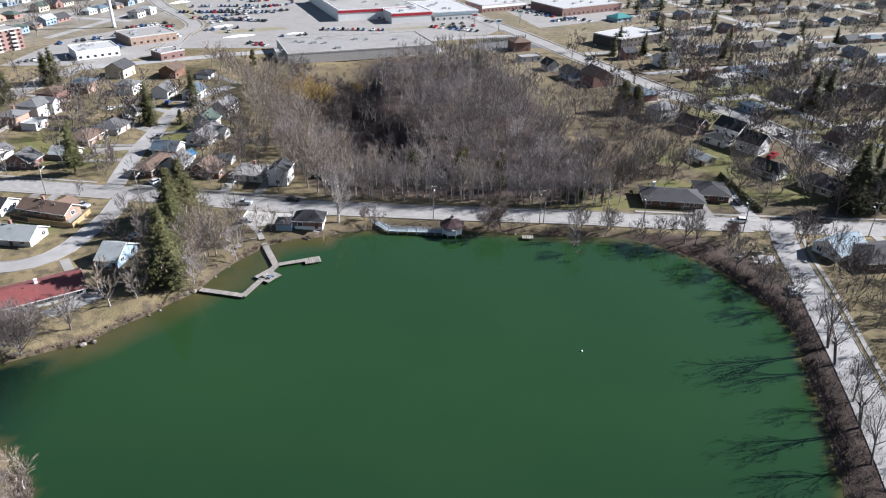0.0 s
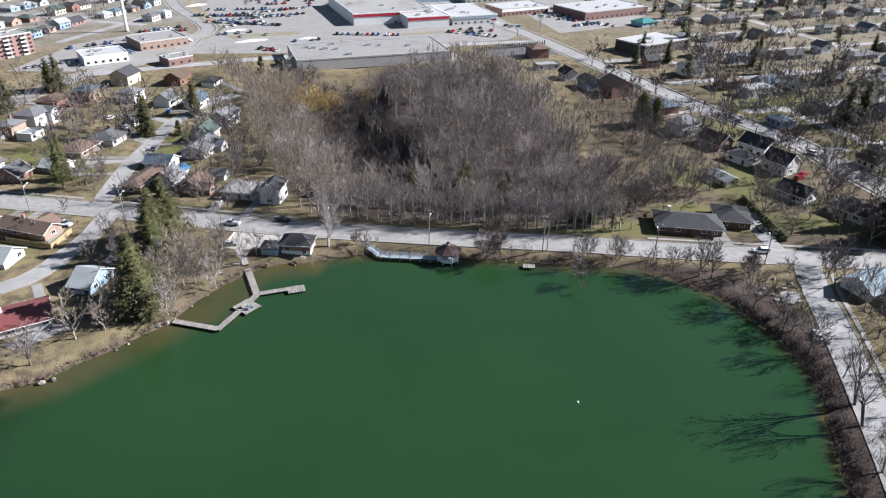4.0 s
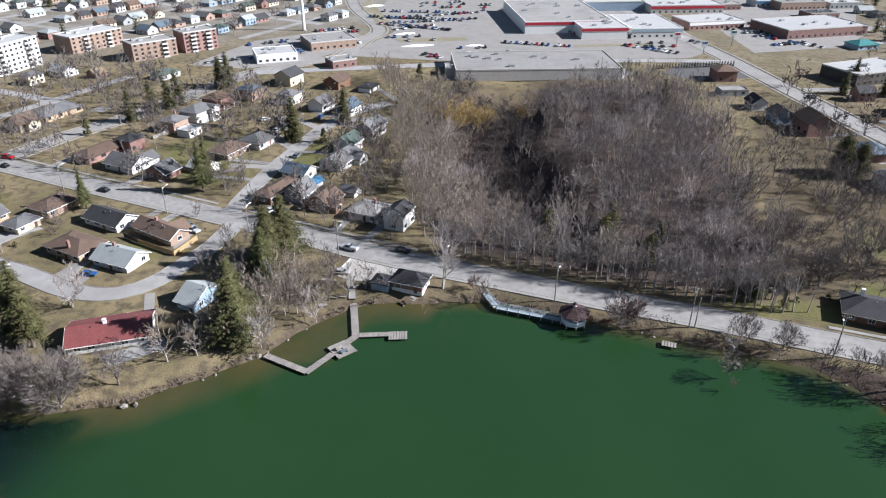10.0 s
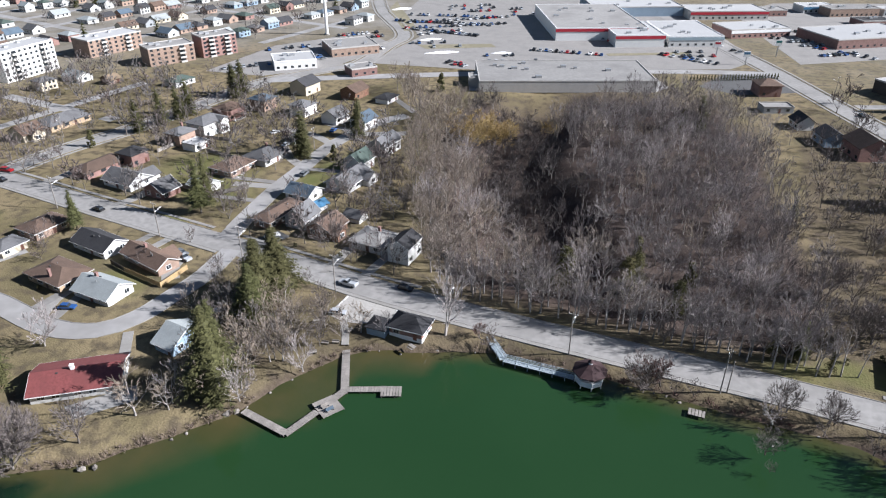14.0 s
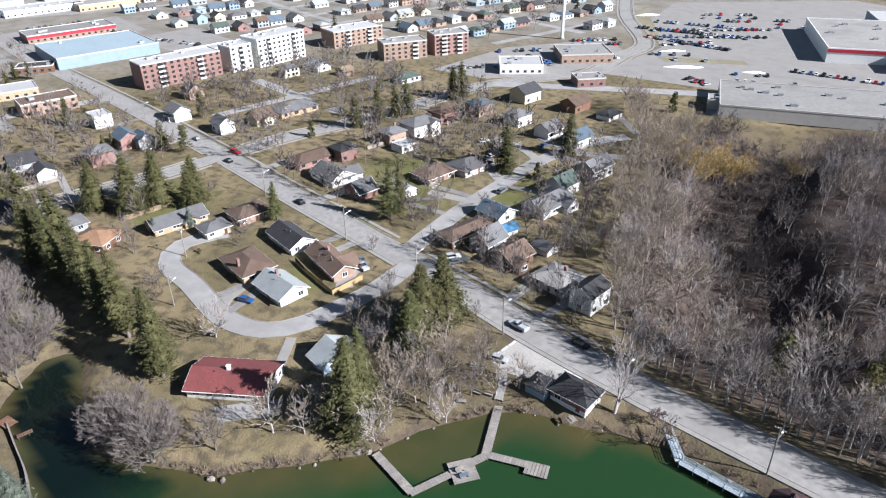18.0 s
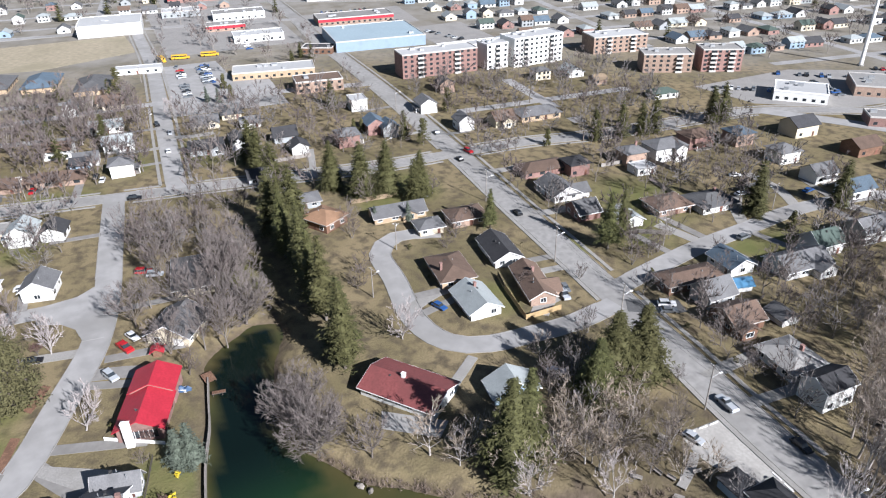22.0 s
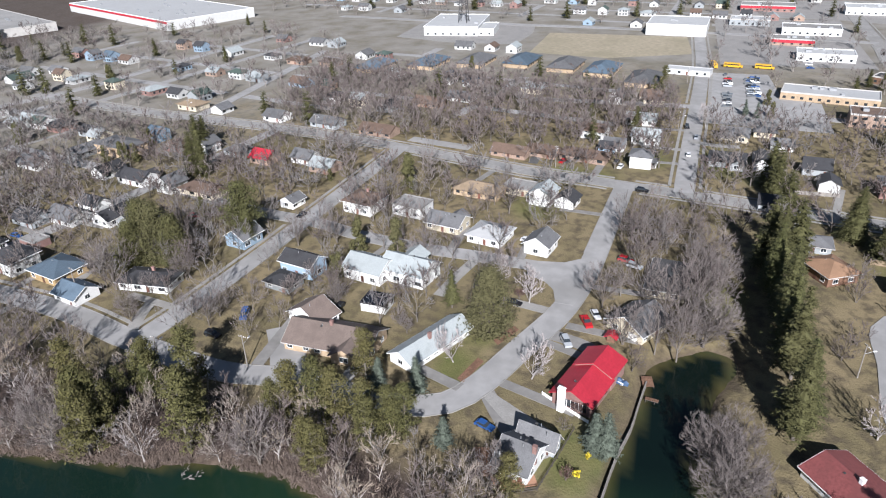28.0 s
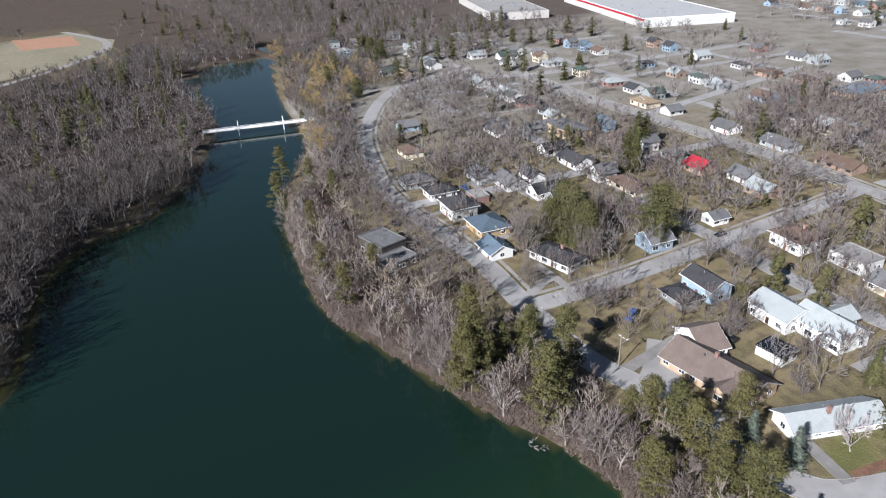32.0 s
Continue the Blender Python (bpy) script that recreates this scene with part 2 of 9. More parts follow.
CAR_PAINT = {}
for cname, c in (("white", (0.75, 0.75, 0.75)), ("silver", (0.42, 0.44, 0.46)), ("grey", (0.16, 0.17, 0.18)), ("black", (0.018, 0.018, 0.02)),
                 ("red", (0.42, 0.02, 0.025)), ("blue", (0.03, 0.09, 0.26))):
    CAR_PAINT[cname] = material(cname + "_car_paint", c, 0.25, metal=0.2, amount=0.04, spec=0.6)


def ground_material():
    """Dry lawn, greener turf and leaf litter, mixed by the land-use attribute and by noise."""
    m = bpy.data.materials.new("ground")
    m.use_nodes = True
    nt = m.node_tree
    p = nt.nodes["Principled BSDF"]
    p.inputs["Roughness"].default_value = 1.0
    p.inputs["Specular IOR Level"].default_value = 0.1
    at = nt.nodes.new("ShaderNodeAttribute")
    at.attribute_name = "land"
    sep = nt.nodes.new("ShaderNodeSeparateColor")
    nt.links.new(at.outputs["Color"], sep.inputs[0])
    lawn = mix_rgb(nt, 'MIX', noise_fac(nt, 0.035, 0.38, 0.62), (0.215, 0.172, 0.102), (0.138, 0.117, 0.064))
    lawn = mix_rgb(nt, 'MIX', noise_fac(nt, 0.28, 0.46, 0.66), lawn, (0.098, 0.08, 0.054))
    lawn = mix_rgb(nt, 'MULTIPLY', 0.55, lawn, mix_rgb(nt, 'MIX', noise_fac(nt, 2.2, 0.3, 0.7), (0.62, 0.62, 0.62), (1, 1, 1)))
    green = mix_rgb(nt, 'MIX', noise_fac(nt, 0.15), (0.091, 0.104, 0.032), (0.126, 0.117, 0.05))
    # brown leaf litter, its colour also darkened for the dense shadow under the trees
    litter = mix_rgb(nt, 'MIX', noise_fac(nt, 0.25), (0.055, 0.042, 0.036), (0.082, 0.063, 0.054))
    litter = mix_rgb(nt, 'MIX', noise_fac(nt, 1.6, 0.45, 0.7), litter, (0.036, 0.027, 0.024))
    mud = mix_rgb(nt, 'MIX', noise_fac(nt, 0.8), (0.057, 0.044, 0.033), (0.107, 0.082, 0.063))
    # pale grey that the far lawns blend into
    far_pale = mix_rgb(nt, 'MIX', noise_fac(nt, 0.05), (0.245, 0.234, 0.218), (0.16, 0.148, 0.125))
    lawn = mix_rgb(nt, 'MIX', at.outputs["Alpha"], lawn, far_pale)
    c = mix_rgb(nt, 'MIX', sep.outputs[0], lawn, litter)
    c = mix_rgb(nt, 'MIX', sep.outputs[1], c, green)
    c = mix_rgb(nt, 'MIX', sep.outputs[2], c, mud)
    nt.links.new(c, p.inputs["Base Color"])
    b = nt.nodes.new("ShaderNodeBump")
    b.inputs["Strength"].default_value = 0.5
    b.inputs["Distance"].default_value = 0.25
    nt.links.new(noise_fac(nt, 1.8, 0.2, 0.8, 6), b.inputs["Height"])
    nt.links.new(b.outputs[0], p.inputs["Normal"])
    return m


def water_material():
    """Turbid green pond water: brown over the shallows, smooth with faint ripples."""
    m = bpy.data.materials.new("water")
    m.use_nodes = True
    nt = m.node_tree
    p = nt.nodes["Principled BSDF"]
    p.inputs["Roughness"].default_value = 0.06
    p.inputs["IOR"].default_value = 1.33
    p.inputs["Specular IOR Level"].default_value = 0.5
    at = nt.nodes.new("ShaderNodeAttribute")
    at.attribute_name = "depth"
    sep = nt.nodes.new("ShaderNodeSeparateColor")
    nt.links.new(at.outputs["Color"], sep.inputs[0])
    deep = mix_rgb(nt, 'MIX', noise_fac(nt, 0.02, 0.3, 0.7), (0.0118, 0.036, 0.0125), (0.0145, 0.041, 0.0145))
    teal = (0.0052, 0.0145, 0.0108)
    # darker teal southward: change of sky reflection with view angle, put into the colour
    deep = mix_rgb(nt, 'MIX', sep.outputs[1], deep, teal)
    # near-black inlet: reflection and shade of the spruces put into the colour
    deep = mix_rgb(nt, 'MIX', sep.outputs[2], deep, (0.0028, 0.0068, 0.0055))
    shoal = mix_rgb(nt, 'MIX', noise_fac(nt, 0.09, 0.3, 0.7), (0.062, 0.052, 0.022), (0.036, 0.042, 0.016))
    c = mix_rgb(nt, 'MIX', sep.outputs[0], deep, shoal)
    nt.links.new(c, p.inputs["Base Color"])
    b = nt.nodes.new("ShaderNodeBump")
    b.inputs["Strength"].default_value = 0.08
    b.inputs["Distance"].default_value = 0.05
    nt.links.new(noise_fac(nt, 1.2, 0.2, 0.8), b.inputs["Height"])
    nt.links.new(b.outputs[0], p.inputs["Normal"])
    return m


M["ground"] = ground_material()
M["water"] = water_material()

# ---- mesh helpers ----
class Geo:
    """Gathers vertices and faces for one mesh."""

    def __init__(self):
        self.v, self.f = [], []

    def face(self, pts):
        n = len(self.v)
        self.v += [tuple(p) for p in pts]
        self.f.append(tuple(range(n, n + len(pts))))

    def box(self, x0, y0, z0, x1, y1, z1, rot=0.0, at=(0, 0)):
        n, c, s = len(self.v), math.cos(rot), math.sin(rot)
        for z in (z0, z1):
            for x, y in ((x0, y0), (x1, y0), (x1, y1), (x0, y1)):
                self.v.append((at[0] + x * c - y * s, at[1] + x * s + y * c, z))
        self.f += [tuple(n + i for i in q) for q in ((3, 2, 1, 0), (4, 5, 6, 7), (0, 1, 5, 4), (1, 2, 6, 5), (2, 3, 7, 6), (3, 0, 4, 7))]
        return self

    def rod(self, a, b, r0, r1, n=5):
        a, b = Vector(a), Vector(b)
        q = (b - a).to_track_quat('Z', 'Y')
        k = len(self.v)
        for p, r in ((a, r0), (b, r1)):
            for i in range(n):
                w = 2 * math.pi * i / n
                self.v.append(tuple(p + q @ Vector((math.cos(w) * r, math.sin(w) * r, 0))))
        self.f += [(k + i, k + (i + 1) % n, k + n + (i + 1) % n, k + n + i) for i in range(n)]
        self.f.append(tuple(k + n + i for i in range(n)))
        self.f.append(tuple(k + n - 1 - i for i in range(n)))
        return self

    def mesh(self, name, mat):
        me = bpy.data.meshes.new(name)
        me.from_pydata(self.v, [], self.f)
        if mat:
            me.materials.append(mat)
        return me


def part(name, geo, mat, parent=None, label="", m=None):
    ob = new(name, geo if isinstance(geo, bpy.types.Mesh) else geo.mesh(name, mat))
    if parent:
        ob.parent = parent
    if m is not None:
        ob.matrix_basis = m
    if label:
        ob["label"] = label
    return ob


def thing(name, x, y, z=0.0, rot=0.0, label="", category="", group="", kind=""):
    ob = new(name)
    ob.empty_display_size = 0.5
    ob.matrix_basis = pose(x, y, z, 0, 0, rot)
    return tagged(ob, label, category, group, kind)


def spline(pts, step=3.0, closed=False):
    """A smooth line through the points, sampled every step metres."""
    P = [Vector((*p, 0)).to_2d() for p in pts]
    n, out = len(P), []
    for i in range(n if closed else n - 1):
        p0 = P[(i - 1) % n] if closed or i else P[0]
        p1, p2 = P[i], P[(i + 1) % n]
        p3 = P[(i + 2) % n] if closed or i < n - 2 else P[-1]
        k = max(1, int((p2 - p1).length / step))
        for j in range(k):
            t = j / k
            out.append(0.5 * ((2 * p1) + (p2 - p0) * t + (2 * p0 - 5 * p1 + 4 * p2 - p3) * t * t + (3 * p1 - p0 - 3 * p2 + p3) * t ** 3))
    if not closed:
        out.append(P[-1])
    return np.array([tuple(p) for p in out])


def seg_dist(px, py, line, closed=False):
    """Distance of many points to a polyline."""
    best = np.full(px.shape, 1e9)
    n = len(line)
    for i in range(n if closed else n - 1):
        a, b = line[i], line[(i + 1) % n]
        d = b - a
        L2 = max(1e-9, float(d @ d))
        t = np.clip(((px - a[0]) * d[0] + (py - a[1]) * d[1]) / L2, 0, 1)
        best = np.minimum(best, (px - a[0] - t * d[0]) ** 2 + (py - a[1] - t * d[1]) ** 2)
    return np.sqrt(best)


def inside(px, py, poly):
    r = np.zeros(px.shape, bool)
    n = len(poly)
    for i in range(n):
        (x0, y0), (x1, y1) = poly[i], poly[(i + 1) % n]
        if y0 == y1:
            continue
        c = ((y0 > py) != (y1 > py)) & (px < (x1 - x0) * (py - y0) / (y1 - y0) + x0)
        r ^= c
    return r


# ---- the pond and the ground ----
WATER_Z = -1.5
south_shore = [(-105, 116), (-96, 121), (-89, 126), (-84.5, 132), (-79.5, 138), (-74, 145.5), (-70.5, 152), (-68, 161), (-63.8, 168.5), (-59.8, 175.5),
               (-53, 180.8), (-45, 183.5), (-34, 188), (-25, 191), (-12, 191), (0, 191), (14, 191), (26, 190), (40, 190), (55, 188.5),
               (66, 181), (74.3, 173), (81, 160), (84.2, 147), (84.3, 138), (81.7, 127), (80, 117), (77.5, 106), (75, 96), (72.5, 86)]
behind = [(66, 60), (56, 20), (48, -30), (30, -62), (14, -76), (5.5, -93), (-0.2, -117), (-10.5, -145), (-30, -163), (-48, -169), (-60, -181),
          (-75, -197), (-99, -245), (-113, -275), (-121, -315), (-124, -365), (-132, -414), (-170, -443), (-212, -450), (-240, -520)]
north_shore = [(-262, -516), (-236, -485), (-221, -452), (-181, -355), (-160, -294), (-140, -222), (-122, -191), (-106, -167), (-88, -130), (-82, -109),
               (-76, -87), (-72.5, -72), (-71, -54), (-74, -40), (-77, -22), (-79, -8), (-81.5, 5), (-85.5, 18), (-86.5, 31), (-83, 46), (-77, 62),
               (-76.5, 78), (-83, 86), (-92, 93.5), (-100, 97), (-109, 99), (-128, 102.5), (-141, 104), (-147.5, 109), (-153, 117.5), (-152, 122.5), (-146, 122.5),
               (-138, 119), (-124, 115.5), (-113, 113.5)]
SHORE = spline(south_shore + behind + north_shore, 3.0, closed=True)


def axis(lo, hi, step, far):
    a = list(np.arange(lo, hi + 0.01, step))
    g, up, dn = step, hi, lo
    while up < far:
        g *= 1.22
        up, dn = up + g, dn - g
        a += [up]
        a.insert(0, dn)
    return np.array(a)


GX, GY = axis(-270, 120, 2.0, 4200), axis(-250, 250, 2.2, 4200)
gx, gy = np.meshgrid(GX, GY, indexing="ij")
near = (gx > -330) & (gx < 140) & (gy > -560) & (gy < 230)
shore_d = np.full(gx.shape, 60.0)
shore_d[near] = seg_dist(gx[near], gy[near], SHORE, True)
wet = np.zeros(gx.shape, bool)
wet[near] = inside(gx[near], gy[near], SHORE)
sd = np.where(wet, -shore_d, shore_d)
slope = np.clip((sd + 3.0) / 8.5, 0, 1)
slope = slope * slope * (3 - 2 * slope)
gz = -2.6 + 2.6 * slope
rough_z = np.zeros(gx.shape)
for i in range(len(GX)):
    for j in range(len(GY)):
        if near[i, j] and sd[i, j] > 5:
            rough_z[i, j] = 0.0
        elif near[i, j]:
            rough_z[i, j] = 0.35 * noise.noise((gx[i, j] * 0.22, gy[i, j] * 0.22, 0.5))
gz = gz + rough_z - np.clip((np.hypot(gx, gy) - 900) / 3000, 0, 1) * 4

# the ravine through the wood
RAVINE = np.array([(-26, 228), (-32, 249), (-46, 281), (-63, 305), (-70, 358), (-66, 398)], float)


def dip(px, py):
    """How far the ravine lies below the level ground."""
    px, py = np.atleast_1d(np.asarray(px, float)), np.atleast_1d(np.asarray(py, float))
    t = np.clip((27 - seg_dist(px, py, RAVINE)) / 20, 0, 1)
    return 11.0 * t * t * (3 - 2 * t) * np.clip((py - 219) / 28, 0, 1) * np.clip((402 - py) / 22, 0, 1)


gz = gz - dip(gx, gy)

WOOD = np.array([(-48, 213), (-62, 232), (-78, 262), (-92, 300), (-104, 345), (-96, 385), (-40, 408), (15, 405), (34, 360), (36, 318), (42, 285), (50, 250), (46, 214), (0, 211)], float)
BANK = np.array([(-68, -60), (-74, -95), (-85, -125), (-112, -168), (-150, -230), (-175, -290), (-200, -290), (-158, -222), (-128, -170), (-112, -130), (-104, -90), (-100, -50), (-106, -10), (-102, 30),
                 (-96, 55), (-88, 78), (-72, 84), (-70, 50)], float)
FAR_BANK = np.array([(-2, -122), (-30, -168), (-75, -205), (-112, -280), (-125, -370), (-140, -425), (-210, -455), (-230, -520), (-120, -520), (-20, -430), (10, -300), (60, -200), (70, -110), (30, -80)], float)
GREENS = [((42, 210), 12, 5), ((56, 214), 14, 7), ((-150, 215), 10, 6), ((-135, 178), 12, 10), ((-290, 125), 22, 14), ((-150, 240), 20, 14), ((-108, 110), 10, 18), ((92, 225), 20, 14), ((-165, 255), 25, 20), ((-118, 270), 16, 30), ((-215, 190), 18, 12), ((-106, 90), 13, 10), ((-131, 58), 10, 8), ((-147, 60), 12, 8), ((-264, 70), 12, 20), ((-288, 96), 14, 12), ((-276, 142), 16, 12), ((-96, 110), 8, 8), ((-205, 175), 12, 12), ((-180, 120), 14, 10), ((70, 214), 16, 5), ((120, 225), 14, 10), ((104, 258), 22, 24), ((84, 262), 16, 14), ((122, 315), 22, 26), ((128, 240), 14, 10), ((180, 290), 40, 40), ((150, 360), 40, 40), ((78, 230), 14, 8), ((-160, -60), 14, 16), ((-230, 60), 16, 12)]
land = np.zeros((*gx.shape, 4))
# alpha grows with distance and turns the lawn pale grey
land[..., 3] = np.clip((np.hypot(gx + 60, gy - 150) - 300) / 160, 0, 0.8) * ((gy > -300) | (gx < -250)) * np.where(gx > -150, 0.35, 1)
for poly in (WOOD, BANK, FAR_BANK):
    d = seg_dist(gx, gy, poly, True)
    d = np.where(inside(gx, gy, poly), d, -d)
    land[..., 0] = np.maximum(land[..., 0], np.clip((d + 4) / 8, 0, 1))
lake_side = (gy < 200) & (gy > 146) & (gx > -100) & (gx < 60) & (sd < 30)
land[..., 0] = np.maximum(land[..., 0], np.where(lake_side, np.clip((30 - sd) / 10, 0, 0.28), 0))
for (cx, cy), rx, ry in GREENS:
    land[..., 1] = np.maximum(land[..., 1], np.clip(1.6 - 1.6 * np.hypot((gx - cx) / rx, (gy - cy) / ry), 0, 0.8))
# dark litter on the east bank, which faces away from the sun: painted shade
land[..., 0] = np.maximum(land[..., 0], np.where((gx > 50) & (gy < 190), np.clip((15 - sd) / 3, 0, 1), 0))
land[..., 0] = np.maximum(land[..., 0], 0.85 * ((gy < -430) & (gx > -900) & ~((gx > -130) & (gx < 60) & (gy > -730) & (gy < -490))))
land[..., 0] = np.maximum(land[..., 0], 0.45 * ((gx > 46) & (gx < 340) & (gy > 206) & (gy < 430)))
land[..., 2] = np.clip((3.2 - sd) / 3, 0, 1)


def grid_mesh(name, xs, ys, z, mat, attr, values, keep=None):
    nx, ny = len(xs), len(ys)
    X, Y = np.meshgrid(xs, ys, indexing="ij")
    co = np.stack([X, Y, z], -1).reshape(-1, 3)
    i, j = np.meshgrid(np.arange(nx - 1), np.arange(ny - 1), indexing="ij")
    a = (i * ny + j)
    quads = np.stack([a, a + ny, a + ny + 1, a + 1], -1).reshape(-1, 4)
    if keep is not None:
        quads = quads[keep[:-1, :-1].reshape(-1)]
    me = bpy.data.meshes.new(name)
    me.from_pydata(co.tolist(), [], quads.tolist())
    me.materials.append(mat)
    ca = me.color_attributes.new(attr, 'FLOAT_COLOR', 'POINT')
    ca.data.foreach_set("color", values.reshape(-1).astype(np.float32))
    me.shade_smooth()
    return new(name, me)


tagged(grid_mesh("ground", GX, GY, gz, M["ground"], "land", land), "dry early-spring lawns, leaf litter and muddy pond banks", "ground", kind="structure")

WX, WY = np.arange(-300, 130, 2.5), np.arange(-560, 205, 2.5)
wx, wy = np.meshgrid(WX, WY, indexing="ij")
wd = seg_dist(wx, wy, SHORE, True)
win = inside(wx, wy, SHORE)
wd = np.where(win, wd, -wd)
depth = np.zeros((*wx.shape, 4))
shelf = np.where((wy > 105) & (wx < -38) & (wx > -94), 9.5, 4.0)
shelf = np.where((wy < 100) & (wx < -40), 0.7, shelf)
shelf = np.where((wx > -76) & (wx < -54) & (wy > 150), 17.0, shelf)
shelf = np.where((wx < -96) & (wy < 128) & (wy > 88), 1.6, shelf)
shelf = np.where((wx > 55) & (wy < 186), 1.2, shelf)
depth[..., 0] = np.clip(1 - np.clip(wd / shelf, 0, 1) ** 1.7, 0, 1)
# green and blue are no depth: painted reflection southward, painted shade in the inlet
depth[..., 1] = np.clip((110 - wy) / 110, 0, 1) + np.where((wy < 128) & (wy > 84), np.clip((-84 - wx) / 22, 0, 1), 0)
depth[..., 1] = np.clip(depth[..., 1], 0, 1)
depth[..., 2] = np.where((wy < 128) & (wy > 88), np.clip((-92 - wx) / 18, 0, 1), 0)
depth[..., 3] = 1
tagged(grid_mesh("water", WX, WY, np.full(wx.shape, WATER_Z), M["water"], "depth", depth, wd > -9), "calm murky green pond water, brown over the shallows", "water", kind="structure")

# ---- roads ----
ROADS = {
    "main": ([(-760, 250), (-557, 239), (-489, 233), (-342, 227), (-237, 219.5), (-182, 214.5), (-145, 211.5), (-116, 209), (-93, 207), (-72, 204.5), (-50, 203), (-22, 202.3), (6, 202), (34, 202), (62, 201), (85, 200.7), (108, 200.5), (135, 200.8), (170, 201.4), (215, 202.2), (270, 203.1), (330, 204), (400, 205)], 9.2),
    "shore": ([(104.5, 202), (102.4, 193), (100, 180), (97.8, 162), (94.6, 141), (91, 119), (87, 98), (82, 76), (74, 46)], 8.0),
    "diagonal": ([(-70, 700), (-37, 634), (9, 549), (37, 497), (61, 447), (82, 405), (110, 351), (134, 314), (148, 272), (158, 238), (166, 203)], 11.0),
    "crescent": ([(-117, 207), (-114.8, 192), (-115.5, 180), (-117, 168), (-122.3, 159.4), (-134.7, 155.9), (-156, 158.8), (-172, 160.5), (-180, 169.1), (-176, 183)], 6.5),
    "cross": ([(-322, -268), (-304, -176), (-294, -89), (-282, -22), (-264, 45), (-258, 80), (-250, 125), (-243, 160), (-238, 190), (-236.5, 219), (-234, 251), (-228, 276), (-224, 308), (-221.7, 339), (-217, 370), (-199, 403), (-189, 422), (-194, 467), (-200, 505), (-251, 573), (-290, 640)], 8.5),
    "school": ([(-640, 121), (-549, 121), (-459, 121), (-371, 117), (-317, 114), (-254, 111)], 7.5),
    "school_cross": ([(-371, 30), (-372, 117), (-360, 190), (-352, 226)], 7.0),
    "pond_drive": ([(-259, 89.6), (-246, 88.4), (-218, 86.2), (-184, 83.4), (-161, 79.4), (-142, 72.5), (-125, 66), (-116, 60), (-112.5, 50), (-113, 36), (-114.5, 20), (-112.5, 2), (-117, -26), (-124.6, -56), (-128, -88), (-130, -112), (-140, -148), (-173, -216), (-232, -280), (-307, -298)], 7.2),
    "hill": ([(-117, -27), (-141, -23), (-176, -19.5), (-204, -17.5), (-240, -14.8), (-281, -12)], 7.0),
    "court": ([(-183, 83), (-186, 49), (-187, 29), (-191, 5), (-196, -12), (-201, -44), (-213, -88), (-226, -140), (-238, -200)], 6.5),
    "park_cross": ([(-131, -112), (-160, -106), (-214, -95), (-292, -82)], 6.5),
    "yard": ([(-296, -136), (-345, -138), (-400, -140.5), (-470, -144)], 6.5),
    "north_road": ([(-262, -280), (-294, -265), (-343, -246), (-399, -237), (-520, -215)], 7.0),
    "side": ([(-123, 211), (-127, 230), (-130.3, 249), (-132.5, 271), (-134.8, 298), (-131, 327), (-122, 344)], 6.5),
    "plaza_drive": ([(-217, 370), (-175, 395), (-120, 425), (-60, 455), (0, 480), (40, 490)], 9.0),
    "factory_road": ([(-620, -200), (-600, -60), (-590, 60), (-575, 160), (-557, 239)], 9.0),
}
LINES = {k: (spline(p, 4.0), w) for k, (p, w) in ROADS.items()}


def ribbon(name, line, lo, hi, z0, z1, mat, keep=None, parent=None):
    """A strip beside a line, from offset lo to hi (left is positive), with thickness."""
    t = np.gradient(line, axis=0)
    t /= np.linalg.norm(t, axis=1)[:, None] + 1e-9
    nrm = np.stack([-t[:, 1], t[:, 0]], 1)
    a, b = line + nrm * lo, line + nrm * hi
    v, f = [], []
    for i in range(len(line)):
        v += [(*a[i], z1), (*b[i], z1), (*a[i], z0), (*b[i], z0)]
    for i in range(len(line) - 1):
        if keep is not None and not (keep[i] and keep[i + 1]):
            continue
        k, n = 4 * i, 4 * i + 4
        f += [(k + 1, k, n, n + 1), (k, k + 2, n + 2, n), (k + 3, k + 1, n + 1, n + 3)]
    me = bpy.data.meshes.new(name)
    me.from_pydata(v, [], f)
    me.materials.append(mat)
    ob = new(name, me)
    if parent:
        ob.parent = parent
    return ob


def clear_of_roads(pts, skip=(), gap=0.4):
    ok = np.ones(len(pts), bool)
    for k, (ln, w) in LINES.items():
        if k not in skip:
            ok &= seg_dist(pts[:, 0], pts[:, 1], ln) > w / 2 + gap
    return ok


